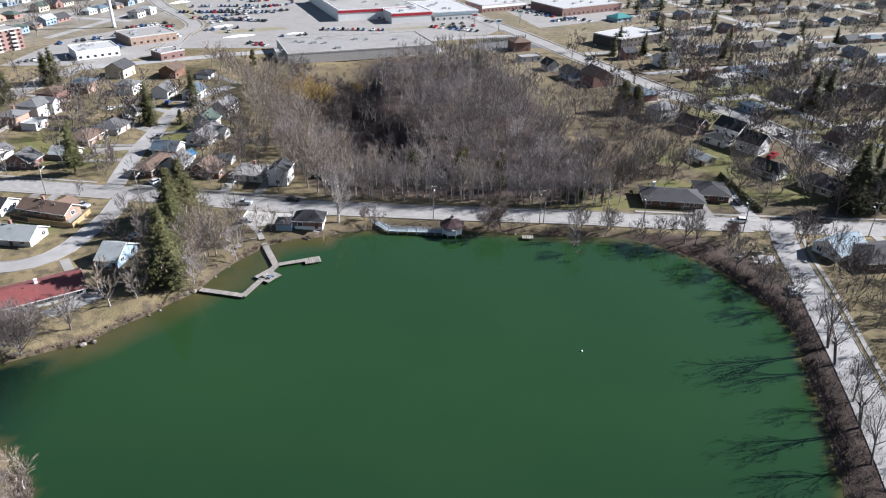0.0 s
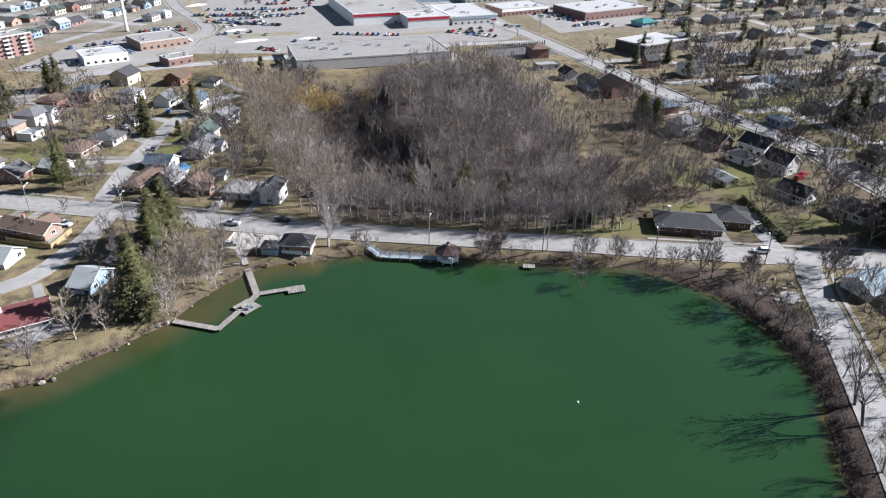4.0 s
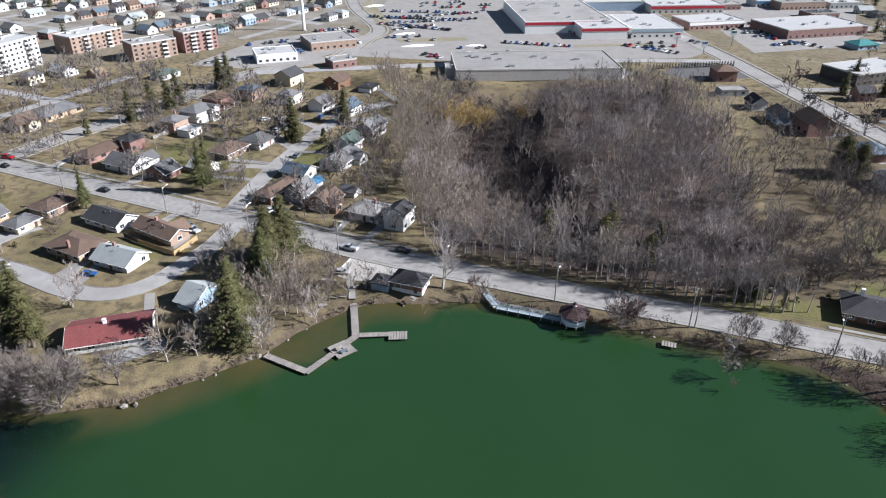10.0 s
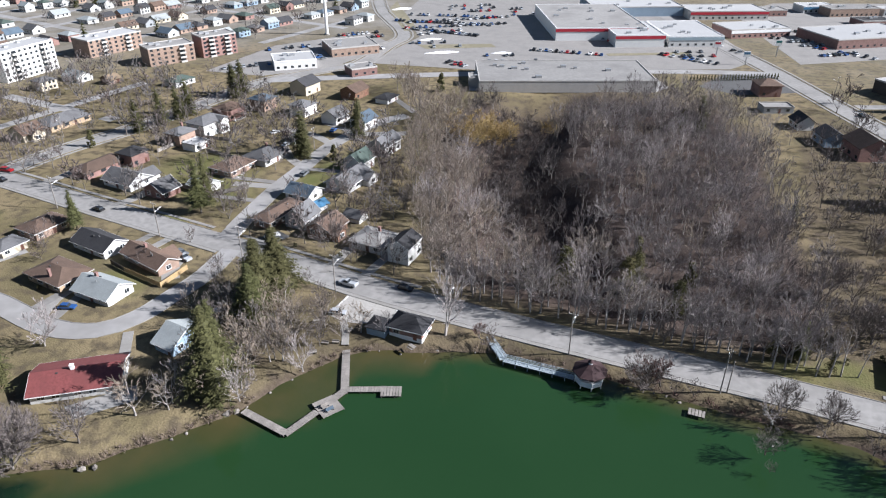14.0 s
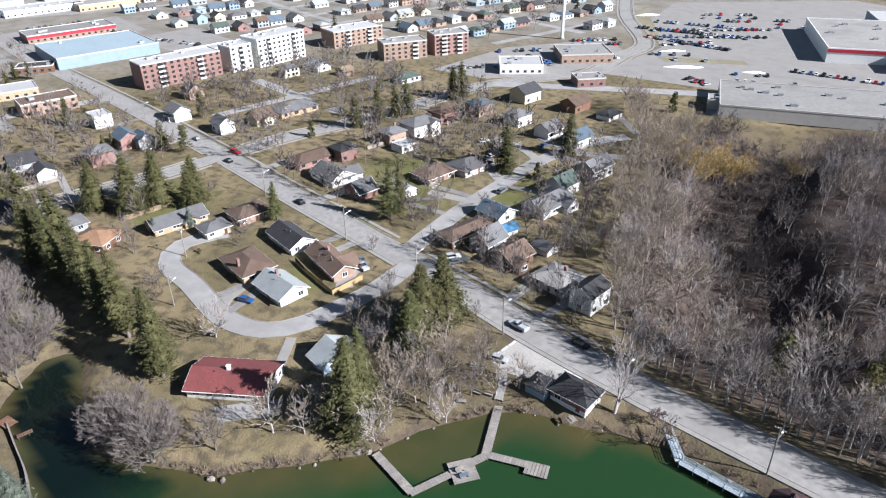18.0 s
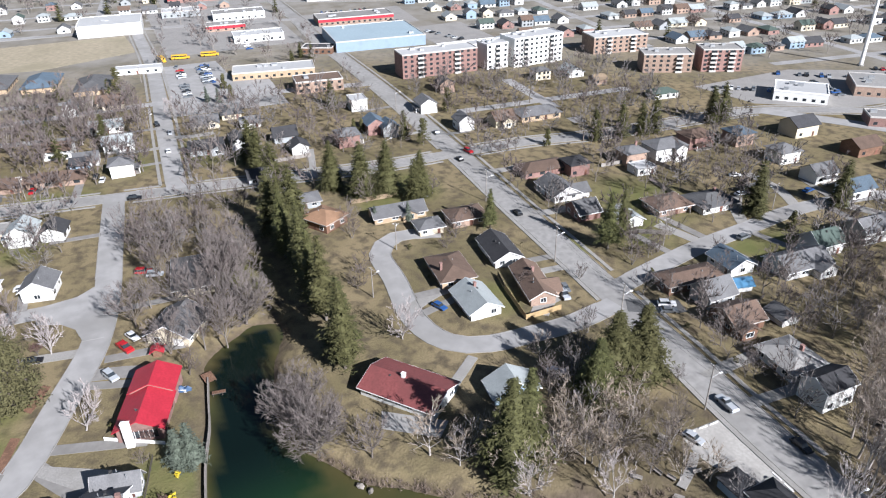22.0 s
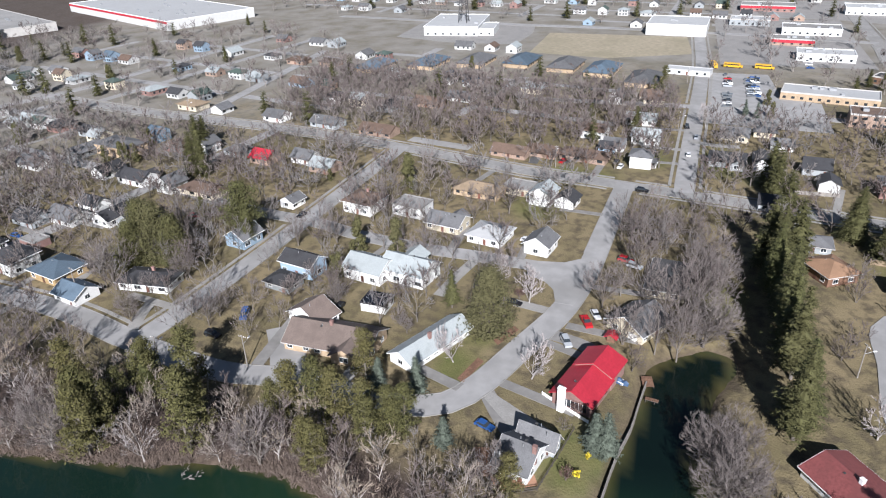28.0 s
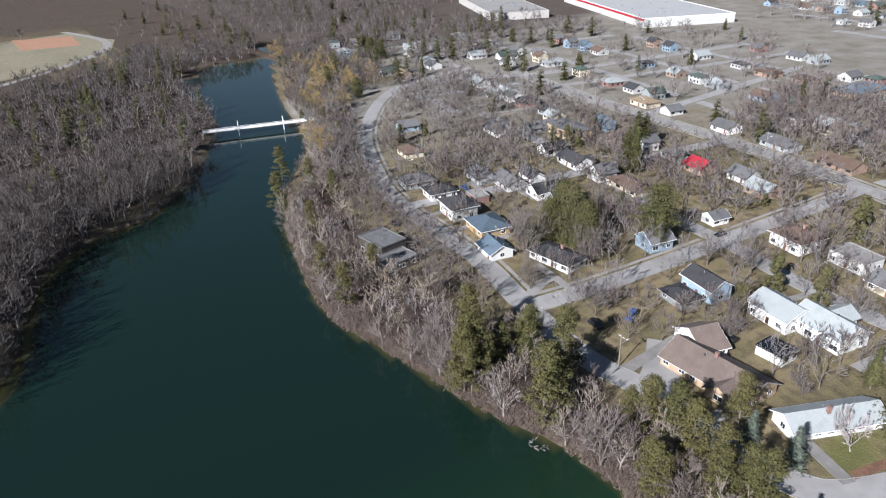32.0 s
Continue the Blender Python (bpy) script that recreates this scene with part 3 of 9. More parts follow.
road_z = 0.04
for k, (ln, w) in LINES.items():
    road_z += 0.005
    r = ribbon("road", ln, -w / 2, w / 2, -0.3, road_z, M["asphalt" if k in ("main", "diagonal", "cross") else "old_asphalt"])
    tagged(r, "sun-bleached grey asphalt street with patches", "road", kind="structure")
    t = np.gradient(ln, axis=0)
    t /= np.linalg.norm(t, axis=1)[:, None]
    nrm = np.stack([-t[:, 1], t[:, 0]], 1)
    for side in (-1, 1):
        e = w / 2 * side
        ok = clear_of_roads(ln + nrm * (e + 0.2 * side), (k,))
        if k == "pond_drive" and side < 0:
            ok &= (ln[:, 0] < -192) | (ln[:, 0] > -164)
        if k == "court":
            ok &= ln[:, 1] < 66
        kb = ribbon("kerb", ln, min(e, e + 0.18 * side), max(e, e + 0.18 * side), -0.3, 0.17, M["concrete"], ok)
        tagged(kb, "pale concrete street kerb", "kerb", kind="structure")
        walk_sides = {"main": (1, -1), "cross": (1, -1), "diagonal": (1, -1), "pond_drive": (-1,), "hill": (1,), "shore": (1,), "school": (1, -1), "north_road": (1,)}.get(k, ())
        if side in walk_sides:
            g = 0.3 if k == "main" and side == -1 else 1.3
            lo, hi = e + g * side, e + (g + 1.2) * side
            ok = clear_of_roads(ln + nrm * (lo + 0.7 * side), (k,))
            if k == "pond_drive":
                ok &= ln[:, 1] < -28
            if k == "main" and side == 1:
                ok &= (ln[:, 0] < -52) | (ln[:, 0] > 58)
            pv = ribbon("pavement", ln, min(lo, hi), max(lo, hi), -0.3, 0.13 if g > 1 else 0.19, M["concrete"], ok)
            tagged(pv, "light concrete sidewalk beside the street", "sidewalk", kind="structure")

def slab(name, pts, z, mat, label, category="parking lot"):
    """A flat paved area over the ground."""
    n = len(pts)
    g = Geo()
    g.v = [(x, y, z) for x, y in pts] + [(x, y, -0.3) for x, y in pts]
    g.f = [tuple(range(n))] + [(i, i + n, (i + 1) % n + n, (i + 1) % n) for i in range(n)]
    return tagged(part(name, g, mat), label, category, kind="structure")

# ---- houses ----
def window_mesh(w, h):
    f = Geo()
    f.box(-w / 2 - 0.1, -0.07, -0.1, w / 2 + 0.1, 0.0, 0.02).box(-w / 2 - 0.1, -0.07, h, w / 2 + 0.1, 0.0, h + 0.1)
    f.box(-w / 2 - 0.1, -0.07, 0.02, -w / 2, 0.0, h).box(w / 2, -0.07, 0.02, w / 2 + 0.1, 0.0, h).box(-0.03, -0.05, 0.02, 0.03, 0.0, h)
    p = Geo().box(-w / 2, -0.03, 0.02, w / 2, 0.0, h)
    return f.mesh("window", M["white_paint"]), p.mesh("pane", M["glass"])


WIN = {"s": window_mesh(1.0, 1.2), "m": window_mesh(1.5, 1.3), "l": window_mesh(2.2, 1.4)}
DOOR = Geo().box(-0.5, -0.06, 0.0, 0.5, 0.0, 2.05).mesh("door", M["door"])
GARAGE = Geo().box(-1.3, -0.06, 0.0, 1.3, 0.0, 2.2).mesh("garage_door", M["garage_white"])


def put_window(parent, kind, x, y, z, rot, plain=False):
    if plain:
        part("window", WIN[kind][1], None, parent, m=pose(x, y, z, 0, 0, rot) @ Matrix.Translation((0, -0.02, 0)))
        return
    f = part("window", WIN[kind][0], None, parent, m=pose(x, y, z, 0, 0, rot))
    part("pane", WIN[kind][1], None, f)


def gable_roof(g, x0, x1, y0, y1, h, rise, over, t=0.22):
    """A gable roof with its ridge along x."""
    ym, xa, xb = (y0 + y1) / 2, x0 - over * 0.7, x1 + over * 0.7
    k = rise / (ym - y0)
    lo = h - over * k
    for s, ye in ((-1, y0 - over), (1, y1 + over)):
        n = len(g.v)
        g.v += [(xa, ye, lo), (xb, ye, lo), (xb, ym, h + rise), (xa, ym, h + rise), (xa, ye, lo - t), (xb, ye, lo - t), (xb, ym, h + rise - t), (xa, ym, h + rise - t)]
        q = [(0, 1, 2, 3), (7, 6, 5, 4), (0, 4, 5, 1), (1, 5, 6, 2), (3, 7, 4, 0)]
        g.f += [tuple(n + i for i in (f if s < 0 else f[::-1])) for f in q]


def hip_roof(g, x0, x1, y0, y1, h, rise, over, t=0.22):
    x0, x1, y0, y1 = x0 - over, x1 + over, y0 - over, y1 + over
    lo, ym = h - 0.12, (y0 + y1) / 2
    inset = min((y1 - y0) / 2, (x1 - x0) / 2 - 0.3) * 0.95
    n = len(g.v)
    g.v += [(x0, y0, lo), (x1, y0, lo), (x1, y1, lo), (x0, y1, lo), (x0 + inset, ym, h + rise), (x1 - inset, ym, h + rise),
            (x0, y0, lo - t), (x1, y0, lo - t), (x1, y1, lo - t), (x0, y1, lo - t)]
    g.f += [tuple(n + i for i in f) for f in ((0, 1, 5, 4), (1, 2, 5), (2, 3, 4, 5), (3, 0, 4), (0, 6, 7, 1), (1, 7, 8, 2), (2, 8, 9, 3), (3, 9, 6, 0), (9, 8, 7, 6))]


def fascia_boards(kind, x0, x1, y0, y1, h, rise, over, t=0.22):
    """Thin painted boards along the eaves and the sloping gable edges, one mesh each."""
    res = []
    if kind == "hip":
        x0, x1, y0, y1, a, b = x0 - over, x1 + over, y0 - over, y1 + over, h - 0.14 - t, h - 0.14
        for q in ((x0 - 0.05, y0 - 0.05, x1 + 0.05, y0 - 0.004), (x0 - 0.05, y1 + 0.004, x1 + 0.05, y1 + 0.05), (x0 - 0.05, y0 - 0.003, x0 - 0.004, y1 + 0.003), (x1 + 0.004, y0 - 0.003, x1 + 0.05, y1 + 0.003)):
            res.append(Geo().box(q[0], q[1], a, q[2], q[3], b))
        return res
    ym, xa, xb = (y0 + y1) / 2, x0 - over * 0.7, x1 + over * 0.7
    lo = h - over * rise / (ym - y0)
    for ye, s in ((y0 - over, -1), (y1 + over, 1)):
        res.append(Geo().box(xa, min(ye + 0.004 * s, ye + 0.05 * s), lo - t - 0.02, xb, max(ye + 0.004 * s, ye + 0.05 * s), lo - 0.02))
        for xe, q in ((xa, -1), (xb, 1)):
            g, c, d = Geo(), xe + 0.004 * q, xe + 0.06 * q
            g.v = [(c, ye, lo - t), (d, ye, lo - t), (d, ye, lo - 0.01), (c, ye, lo - 0.01), (c, ym, h + rise - t), (d, ym, h + rise - t), (d, ym, h + rise - 0.01), (c, ym, h + rise - 0.01)]
            g.f = [(0, 1, 5, 4), (1, 2, 6, 5), (2, 3, 7, 6), (3, 0, 4, 7), (3, 2, 1, 0)]
            res.append(g)
    return res


WORDS = {"white_siding": "white-sided", "cream_siding": "cream-sided", "grey_siding": "grey-sided", "blue_siding": "pale blue-sided", "red_brick": "red-brick", "orange_brick": "orange-brick",
         "buff_brick": "buff-brick", "brown_wood": "brown timber", "white_paint": "white-painted", "grey_wood": "grey timber",
         "grey_shingle": "grey shingle", "dark_shingle": "charcoal shingle", "brown_shingle": "brown shingle", "tan_shingle": "tan shingle", "pale_shingle": "pale grey shingle", "green_shingle": "green shingle",
         "blue_shingle": "slate-blue shingle", "steel_shingle": "steel-blue shingle", "taupe_shingle": "taupe shingle", "orange_shingle": "orange-brown shingle", "red_metal": "bright red metal", "maroon_metal": "dull maroon metal", "blue_metal": "light blue metal", "bright_blue": "bright blue metal",
         "teal_metal": "teal metal", "flat_roof": "pale gravel", "white_roof": "white membrane", "solar": "dark solar-panelled", "flat": "flat", "gable": "gabled", "hip": "hipped"}
HOUSES = []


def house(x, y, rot, w, d, h, kind, wall, roof, rise=None, over=0.75, wing=None, chimney=None, detail=2, name="house", front=-1, porch=False, garage=False):
    """A building with its ridge along its own x axis. wing: (centre, width, depth, side) of a cross gable. detail 2: windows on all walls, 1: on the long walls, 0: none."""
    if kind == "hip" and d > w:
        w, d, rot = d, w, rot + 90
    far_off = min((x - 4) ** 2 + (y - 95) ** 2, (x - 13) ** 2 + (y - 40) ** 2) > 235 ** 2
    detail = min(detail, 1) if far_off else detail
    storey = "two-storey" if 4.3 < h < 7.5 else ("single-storey" if h <= 4.3 else "multi-storey")
    lab = f"{storey} {WORDS.get(wall, wall)} {name.replace('_', ' ')} under a {kind if kind == 'flat' else WORDS[kind]} {WORDS.get(roof, roof)} roof"
    e = thing(name, x, y, 0, rot, lab, {"house": "house", "shed": "shed"}.get(name, name.replace("_", " ")))
    HOUSES.append((x, y, math.hypot(w, d) / 2))
    x0, x1, y0, y1 = -w / 2, w / 2, -d / 2, d / 2
    rise = rise if rise is not None else (d * 0.27 if kind == "gable" else d * 0.2)
    g = Geo().box(x0, y0, -0.4, x1, y1, h)
    r = Geo()
    if kind == "gable":
        for xe in (x0, x1):
            g.face([(xe, y0, h), (xe, y1, h), (xe, 0, h + rise - 0.05)])
        gable_roof(r, x0, x1, y0, y1, h, rise, over)
    elif kind == "hip":
        hip_roof(r, x0, x1, y0, y1, h, rise, over)
    else:
        r.box(x0 - 0.1, y0 - 0.1, h, x1 + 0.1, y1 + 0.1, h + 0.12)
        for a in ((x0 - 0.15, y0 - 0.15, x1 + 0.15, y0 + 0.15), (x0 - 0.15, y1 - 0.15, x1 + 0.15, y1 + 0.15), (x0 - 0.15, y0 + 0.15, x0 + 0.15, y1 - 0.15), (x1 - 0.15, y0 + 0.15, x1 + 0.15, y1 - 0.15)):
            r.box(a[0], a[1], h + 0.003, a[2], a[3], h + 0.5)
    if wing:
        cx, ww, wd, side = wing
        if side > 0:
            b0, b1 = y1 - d * 0.5, y1 + wd
        else:
            b0, b1 = y0 - wd, y0 + d * 0.5
        hh = h - 0.15
        g.box(cx - ww / 2, y1 if side > 0 else b0, -0.4, cx + ww / 2, b1 if side > 0 else y0, hh)
        ye = b1 if side > 0 else b0
        wr = min(ww * 0.3, rise * 0.95)
        g.face([(cx - ww / 2, ye, hh), (cx + ww / 2, ye, hh), (cx, ye, hh + wr - 0.05)])
        sub = Geo()
        gable_roof(sub, b0, b1, -ww / 2, ww / 2, hh, wr, over)
        n = len(r.v)
        r.v += [(cx - vy, vx, vz) for vx, vy, vz in sub.v]
        r.f += [tuple(n + i for i in f) for f in sub.f]
    part("wall", g, M[wall], e)
    part("roof", r, M[roof], e)
    if detail == 2 and kind != "flat" and w > 6:
        for board in fascia_boards(kind, x0, x1, y0, y1, h, rise, over):
            part("fascia_board", board, M["soffit" if wall in ("brown_wood", "grey_siding", "buff_brick") else "white_paint"], e)
    if chimney:
        c = Geo().box(chimney[0] - 0.4, chimney[1] - 0.35, h - 0.5, chimney[0] + 0.4, chimney[1] + 0.35, h + rise + 0.9)
        c.box(chimney[0] - 0.48, chimney[1] - 0.43, h + rise + 0.9, chimney[0] + 0.48, chimney[1] + 0.43, h + rise + 1.02)
        part("chimney", c, M["white_paint" if len(chimney) > 2 else "red_brick"], e)
    if detail:
        floors = [0.9] if h < 4.3 else [0.9 + 2.7 * k for k in range(int((h - 0.8) // 2.7))]
        for fl in floors:
            for side in (-1, 1):
                n = max(2, int(w // (3.6 if detail == 2 else 4.5)))
                for k in range(n):
                    px = x0 + (k + 0.5) * w / n + (0.35 if k % 2 else -0.35)
                    if wing and side == wing[3] and abs(px - wing[0]) < wing[1] / 2 + 0.8:
                        continue
                    if side == front and fl == floors[0] and k == n // 2:
                        part("door", DOOR, None, e, m=pose(px, side * d / 2, 0.1, 0, 0, 0 if side < 0 else 180))
                        continue
                    put_window(e, "ml"[k % 2] if n < 5 else "m", px, side * d / 2, fl, 0 if side < 0 else 180, detail == 1)
            if detail == 2:
                for side in (-1, 1):
                    n = max(1, int(d // 4.2))
                    for k in range(n):
                        if garage and side == garage and fl == floors[0] and k == 0:
                            part("garage_door", GARAGE, None, e, m=pose(side * w / 2, -d / 4, 0, 0, 0, 90 * side))
                            continue
                        put_window(e, "m", side * w / 2, y0 + (k + 0.5) * d / n, fl, 90 * side)
        if wing:
            put_window(e, "l", wing[0], ye, 0.9, 0 if wing[3] < 0 else 180)
    if porch:
        p = Geo().box(-w * 0.3, front * d / 2 - (2.0 if front < 0 else 0), -0.3, w * 0.3, front * d / 2 + (2.0 if front > 0 else 0), 0.35)
        part("porch_floor", p, M["grey_wood"], e)
        p = Geo().box(-w * 0.32, front * d / 2 - (2.2 if front < 0 else 0), 2.5, w * 0.32, front * d / 2 + (2.2 if front > 0 else 0), 2.68)
        part("porch_roof", p, M[roof], e)
        for s in (-1, 1):
            p = Geo().box(s * w * 0.29 - 0.08, front * (d / 2 + 1.9) - 0.08, 0.35, s * w * 0.29 + 0.08, front * (d / 2 + 1.9) + 0.08, 2.5)
            part("porch_post", p, M["white_paint"], e)
    return e


# ---- trees ----
class Mesher:
    def __init__(self):
        self.v, self.f = [], []

    def prism(self, a, b, r0, r1, n):
        d = (b - a)
        u = d.orthogonal().normalized()
        w = d.normalized().cross(u)
        k = len(self.v)
        for p, r in ((a, r0), (b, r1)):
            for i in range(n):
                t = 2 * math.pi * i / n
                self.v.append(p + u * (math.cos(t) * r) + w * (math.sin(t) * r))
        for i in range(n):
            j = (i + 1) % n
            self.f += [(k + i, k + j, k + n + j), (k + i, k + n + j, k + n + i)]

    def sliver(self, a, b, w, rng):
        d = b - a
        u = d.cross(Vector((rng.uniform(-1, 1), rng.uniform(-1, 1), rng.uniform(-1, 1)))).normalized() * w
        k = len(self.v)
        self.v += [a - u, a + u, b]
        self.f.append((k, k + 1, k + 2))

    def arrays(self):
        return np.array([tuple(p) for p in self.v], float).reshape(-1, 3), np.array(self.f, int).reshape(-1, 3)


def rand_dir(rng, d, ang):
    o = d.orthogonal().normalized()
    o.rotate(Matrix.Rotation(rng.uniform(0, 6.283), 3, d))
    return (d * math.cos(ang) + o * math.sin(ang)).normalized()


def grow_bare(seed, h, spread=0.38, fork=0.25, limbs=5, kids=(4, 4, 3), tuft=3, stems=1, weep=0.0, tw=0.06, sides=4):
    """A leafless broadleaf tree: trunk, ascending limbs that fork, and fans of fine twigs. spread: the crown's radius as a share of the height."""
    rng = random.Random(seed)
    wood, crown = Mesher(), Mesher()
    up = Vector((0, 0, 1))
    R = h * 0.016 + 0.04
    mid = up * (h * (0.42 + 0.3 * fork))

    def fan(p, d, L):
        for _ in range(tuft):
            dd = (rand_dir(rng, d, rng.uniform(0.2, 0.8)) * 0.7 + (p - mid).normalized() * 0.6 + up * (0.06 - weep)).normalized()
            crown.sliver(p - dd * L * 0.1, p + dd * L * rng.uniform(0.6, 1.15), tw * rng.uniform(0.7, 1.15), rng)

    def branch(p, d, L, r, lev):
        a = p
        segs = 3
        for k in range(segs):
            d = (d + Vector((rng.uniform(-1, 1), rng.uniform(-1, 1), rng.uniform(-0.7, 0.8))) * 0.2 + up * (0.07 - weep * 0.12 * lev)).normalized()
            b = a + d * L / segs
            r0, r1 = r * (1 - 0.7 * k / segs), r * (1 - 0.7 * (k + 1) / segs)
            if lev < 2 and sides > 3:
                wood.prism(a, b, r0, r1, sides if lev == 0 else 3)
            elif lev < 2:
                wood.sliver(a, b + (b - a) * 0.5, max(r0, 0.035), rng)
            else:
                crown.sliver(a, b + (b - a) * 0.5, max(r0, tw), rng)
            n = kids[lev] / segs * (0.55, 1.05, 1.4)[k]
            n = int(n) + (rng.random() < n % 1)
            for _ in range(n):
                s = a.lerp(b, rng.uniform(0.1, 1))
                dd = (rand_dir(rng, d, rng.uniform(0.45, 0.95)) + up * 0.1).normalized()
                if lev < 2:
                    branch(s, dd, L * rng.uniform(0.42, 0.68), r1 * 0.6 + 0.012, lev + 1)
                else:
                    fan(s, dd, L * rng.uniform(0.45, 0.85))
            a = b
        fan(a, d, L * (0.25, 0.4, 0.65)[lev])

    for st in range(stems):
        lean = Vector((rng.uniform(-1, 1), rng.uniform(-1, 1), 0)) * (0.05 if stems == 1 else 0.35)
        p, d = Vector((0, 0, -0.3)), (up + lean).normalized()
        for k in range(3):
            d = (d + Vector((rng.uniform(-1, 1), rng.uniform(-1, 1), 0)) * 0.05).normalized()
            q = p + d * (h * fork / 3 + 0.1)
            wood.prism(p, q, R * (1.15 - 0.2 * k), R * (0.95 - 0.2 * k), sides + 2)
            p = q
        m = max(2, round(limbs / stems))
        az = rng.uniform(0, 6.283)
        for k in range(m):
            az += 6.283 / m + rng.uniform(-0.5, 0.5)
            tilt = rng.uniform(0.35, 1.0)
            o = Vector((math.cos(az) * math.sin(tilt), math.sin(az) * math.sin(tilt), math.cos(tilt)))
            branch(p - d * h * rng.uniform(0, 0.12) * min(1, fork * 4), (o + lean * 0.5).normalized(), h * (1 - fork) * rng.uniform(0.5, 0.68), R * 0.5, 0)
        branch(p, (d + lean * 0.4).normalized(), h * (1 - fork) * 0.72, R * 0.6, 0)
    w, c = wood.arrays(), crown.arrays()
    top = np.percentile(c[0][:, 2], 99.5)
    wide = np.percentile(np.hypot(c[0][:, 0], c[0][:, 1]), 93)
    k = np.array([spread * h / wide, spread * h / wide, h / top])
    lo = h * fork * 0.75
    heart, size = np.array([0, 0, (h + lo) / 2]), np.array([spread * h, spread * h, (h - lo) / 2])

    def rounded(v):
        """Draws stray tips in towards the crown's dome."""
        q = (v * k - heart) / size
        r = np.linalg.norm(q, axis=1)[:, None] + 1e-9
        pull = np.where(r > 0.8, (0.8 + 0.26 * np.tanh((r - 0.8) / 0.32)) / r, 1.0)
        return np.where((v[:, 2:3] * k[2] < lo) & (np.hypot(v[:, 0:1], v[:, 1:2]) < wide * 0.25), v * k, q * pull * size + heart)

    return (rounded(w[0]), w[1]), (rounded(c[0]), c[1])


def grow_spruce(seed, h, rad, whorls=30, per=10, wide=1.0, bare=0.07):
    """A conifer of drooping boughs, each a row of small needle sprays; ragged in outline."""
    rng = random.Random(seed)
    wood, crown = Mesher(), Mesher()
    wood.prism(Vector((0, 0, -0.3)), Vector((0, 0, h * 0.96)), h * 0.016 + 0.06, 0.03, 6)
    lobe = [rng.uniform(0.62, 1.18) for _ in range(9)]
    for i in range(whorls):
        t = (i + rng.random() * 0.6) / whorls
        z = h * (bare + (1 - bare) * t)
        gap = rng.uniform(0.6, 1.18)
        for k in range(max(3, int(per * (1.1 - 0.6 * t)))):
            az = rng.uniform(0, 6.283)
            L = rad * (1 - t) ** 0.88 * (1 - 0.45 * max(0.0, 0.12 - t) / 0.12) * lobe[int(az * 1.43) % 9] * gap * rng.uniform(0.72, 1.12) + 0.3
            o = Vector((math.cos(az), math.sin(az), 0))
            s = Vector((-o.y, o.x, 0))
            droop = rng.uniform(0.1, 0.45) * (1 - 0.95 * t)
            base = Vector((0, 0, z + rng.uniform(-0.5, 0.5)))
            core = base + o * (L * 0.34)
            for sg in (-1, 1):
                k0 = len(crown.v)
                crown.v += [base + Vector((0, 0, 0.35 * L)), core + s * (sg * (0.3 * L + 0.25)) + Vector((0, 0, -0.1 * L)), core + o * (L * 0.28) + Vector((0, 0, -L * droop * 0.4))]
                crown.f.append((k0, k0 + 1, k0 + 2))
            n = 3 + int(L * 0.75)
            for j in range(n):
                u = 0.25 + 0.75 * (j + rng.random()) / n
                p = base + o * (L * u) + Vector((0, 0, -L * droop * u * u + 0.1 * L * u * t))
                w = (0.3 + 0.1 * L * (1.15 - u)) * wide * rng.uniform(0.75, 1.25)
                for sg in (-1, 1):
                    out = (o * rng.uniform(0.5, 1.0) + s * (sg * rng.uniform(0.5, 1.1)) + Vector((0, 0, rng.uniform(-0.5, 0.12)))).normalized()
                    q = p + out * w * 1.7
                    m = p.lerp(q, 0.45) + (o * rng.uniform(-0.2, 0.7) - s * sg * 0.35).normalized() * w * 0.55 + Vector((0, 0, rng.uniform(-0.15, 0.2) * w))
                    k0 = len(crown.v)
                    crown.v += [p, q, m]
                    crown.f.append((k0, k0 + 1, k0 + 2))
    return wood.arrays(), crown.arrays()


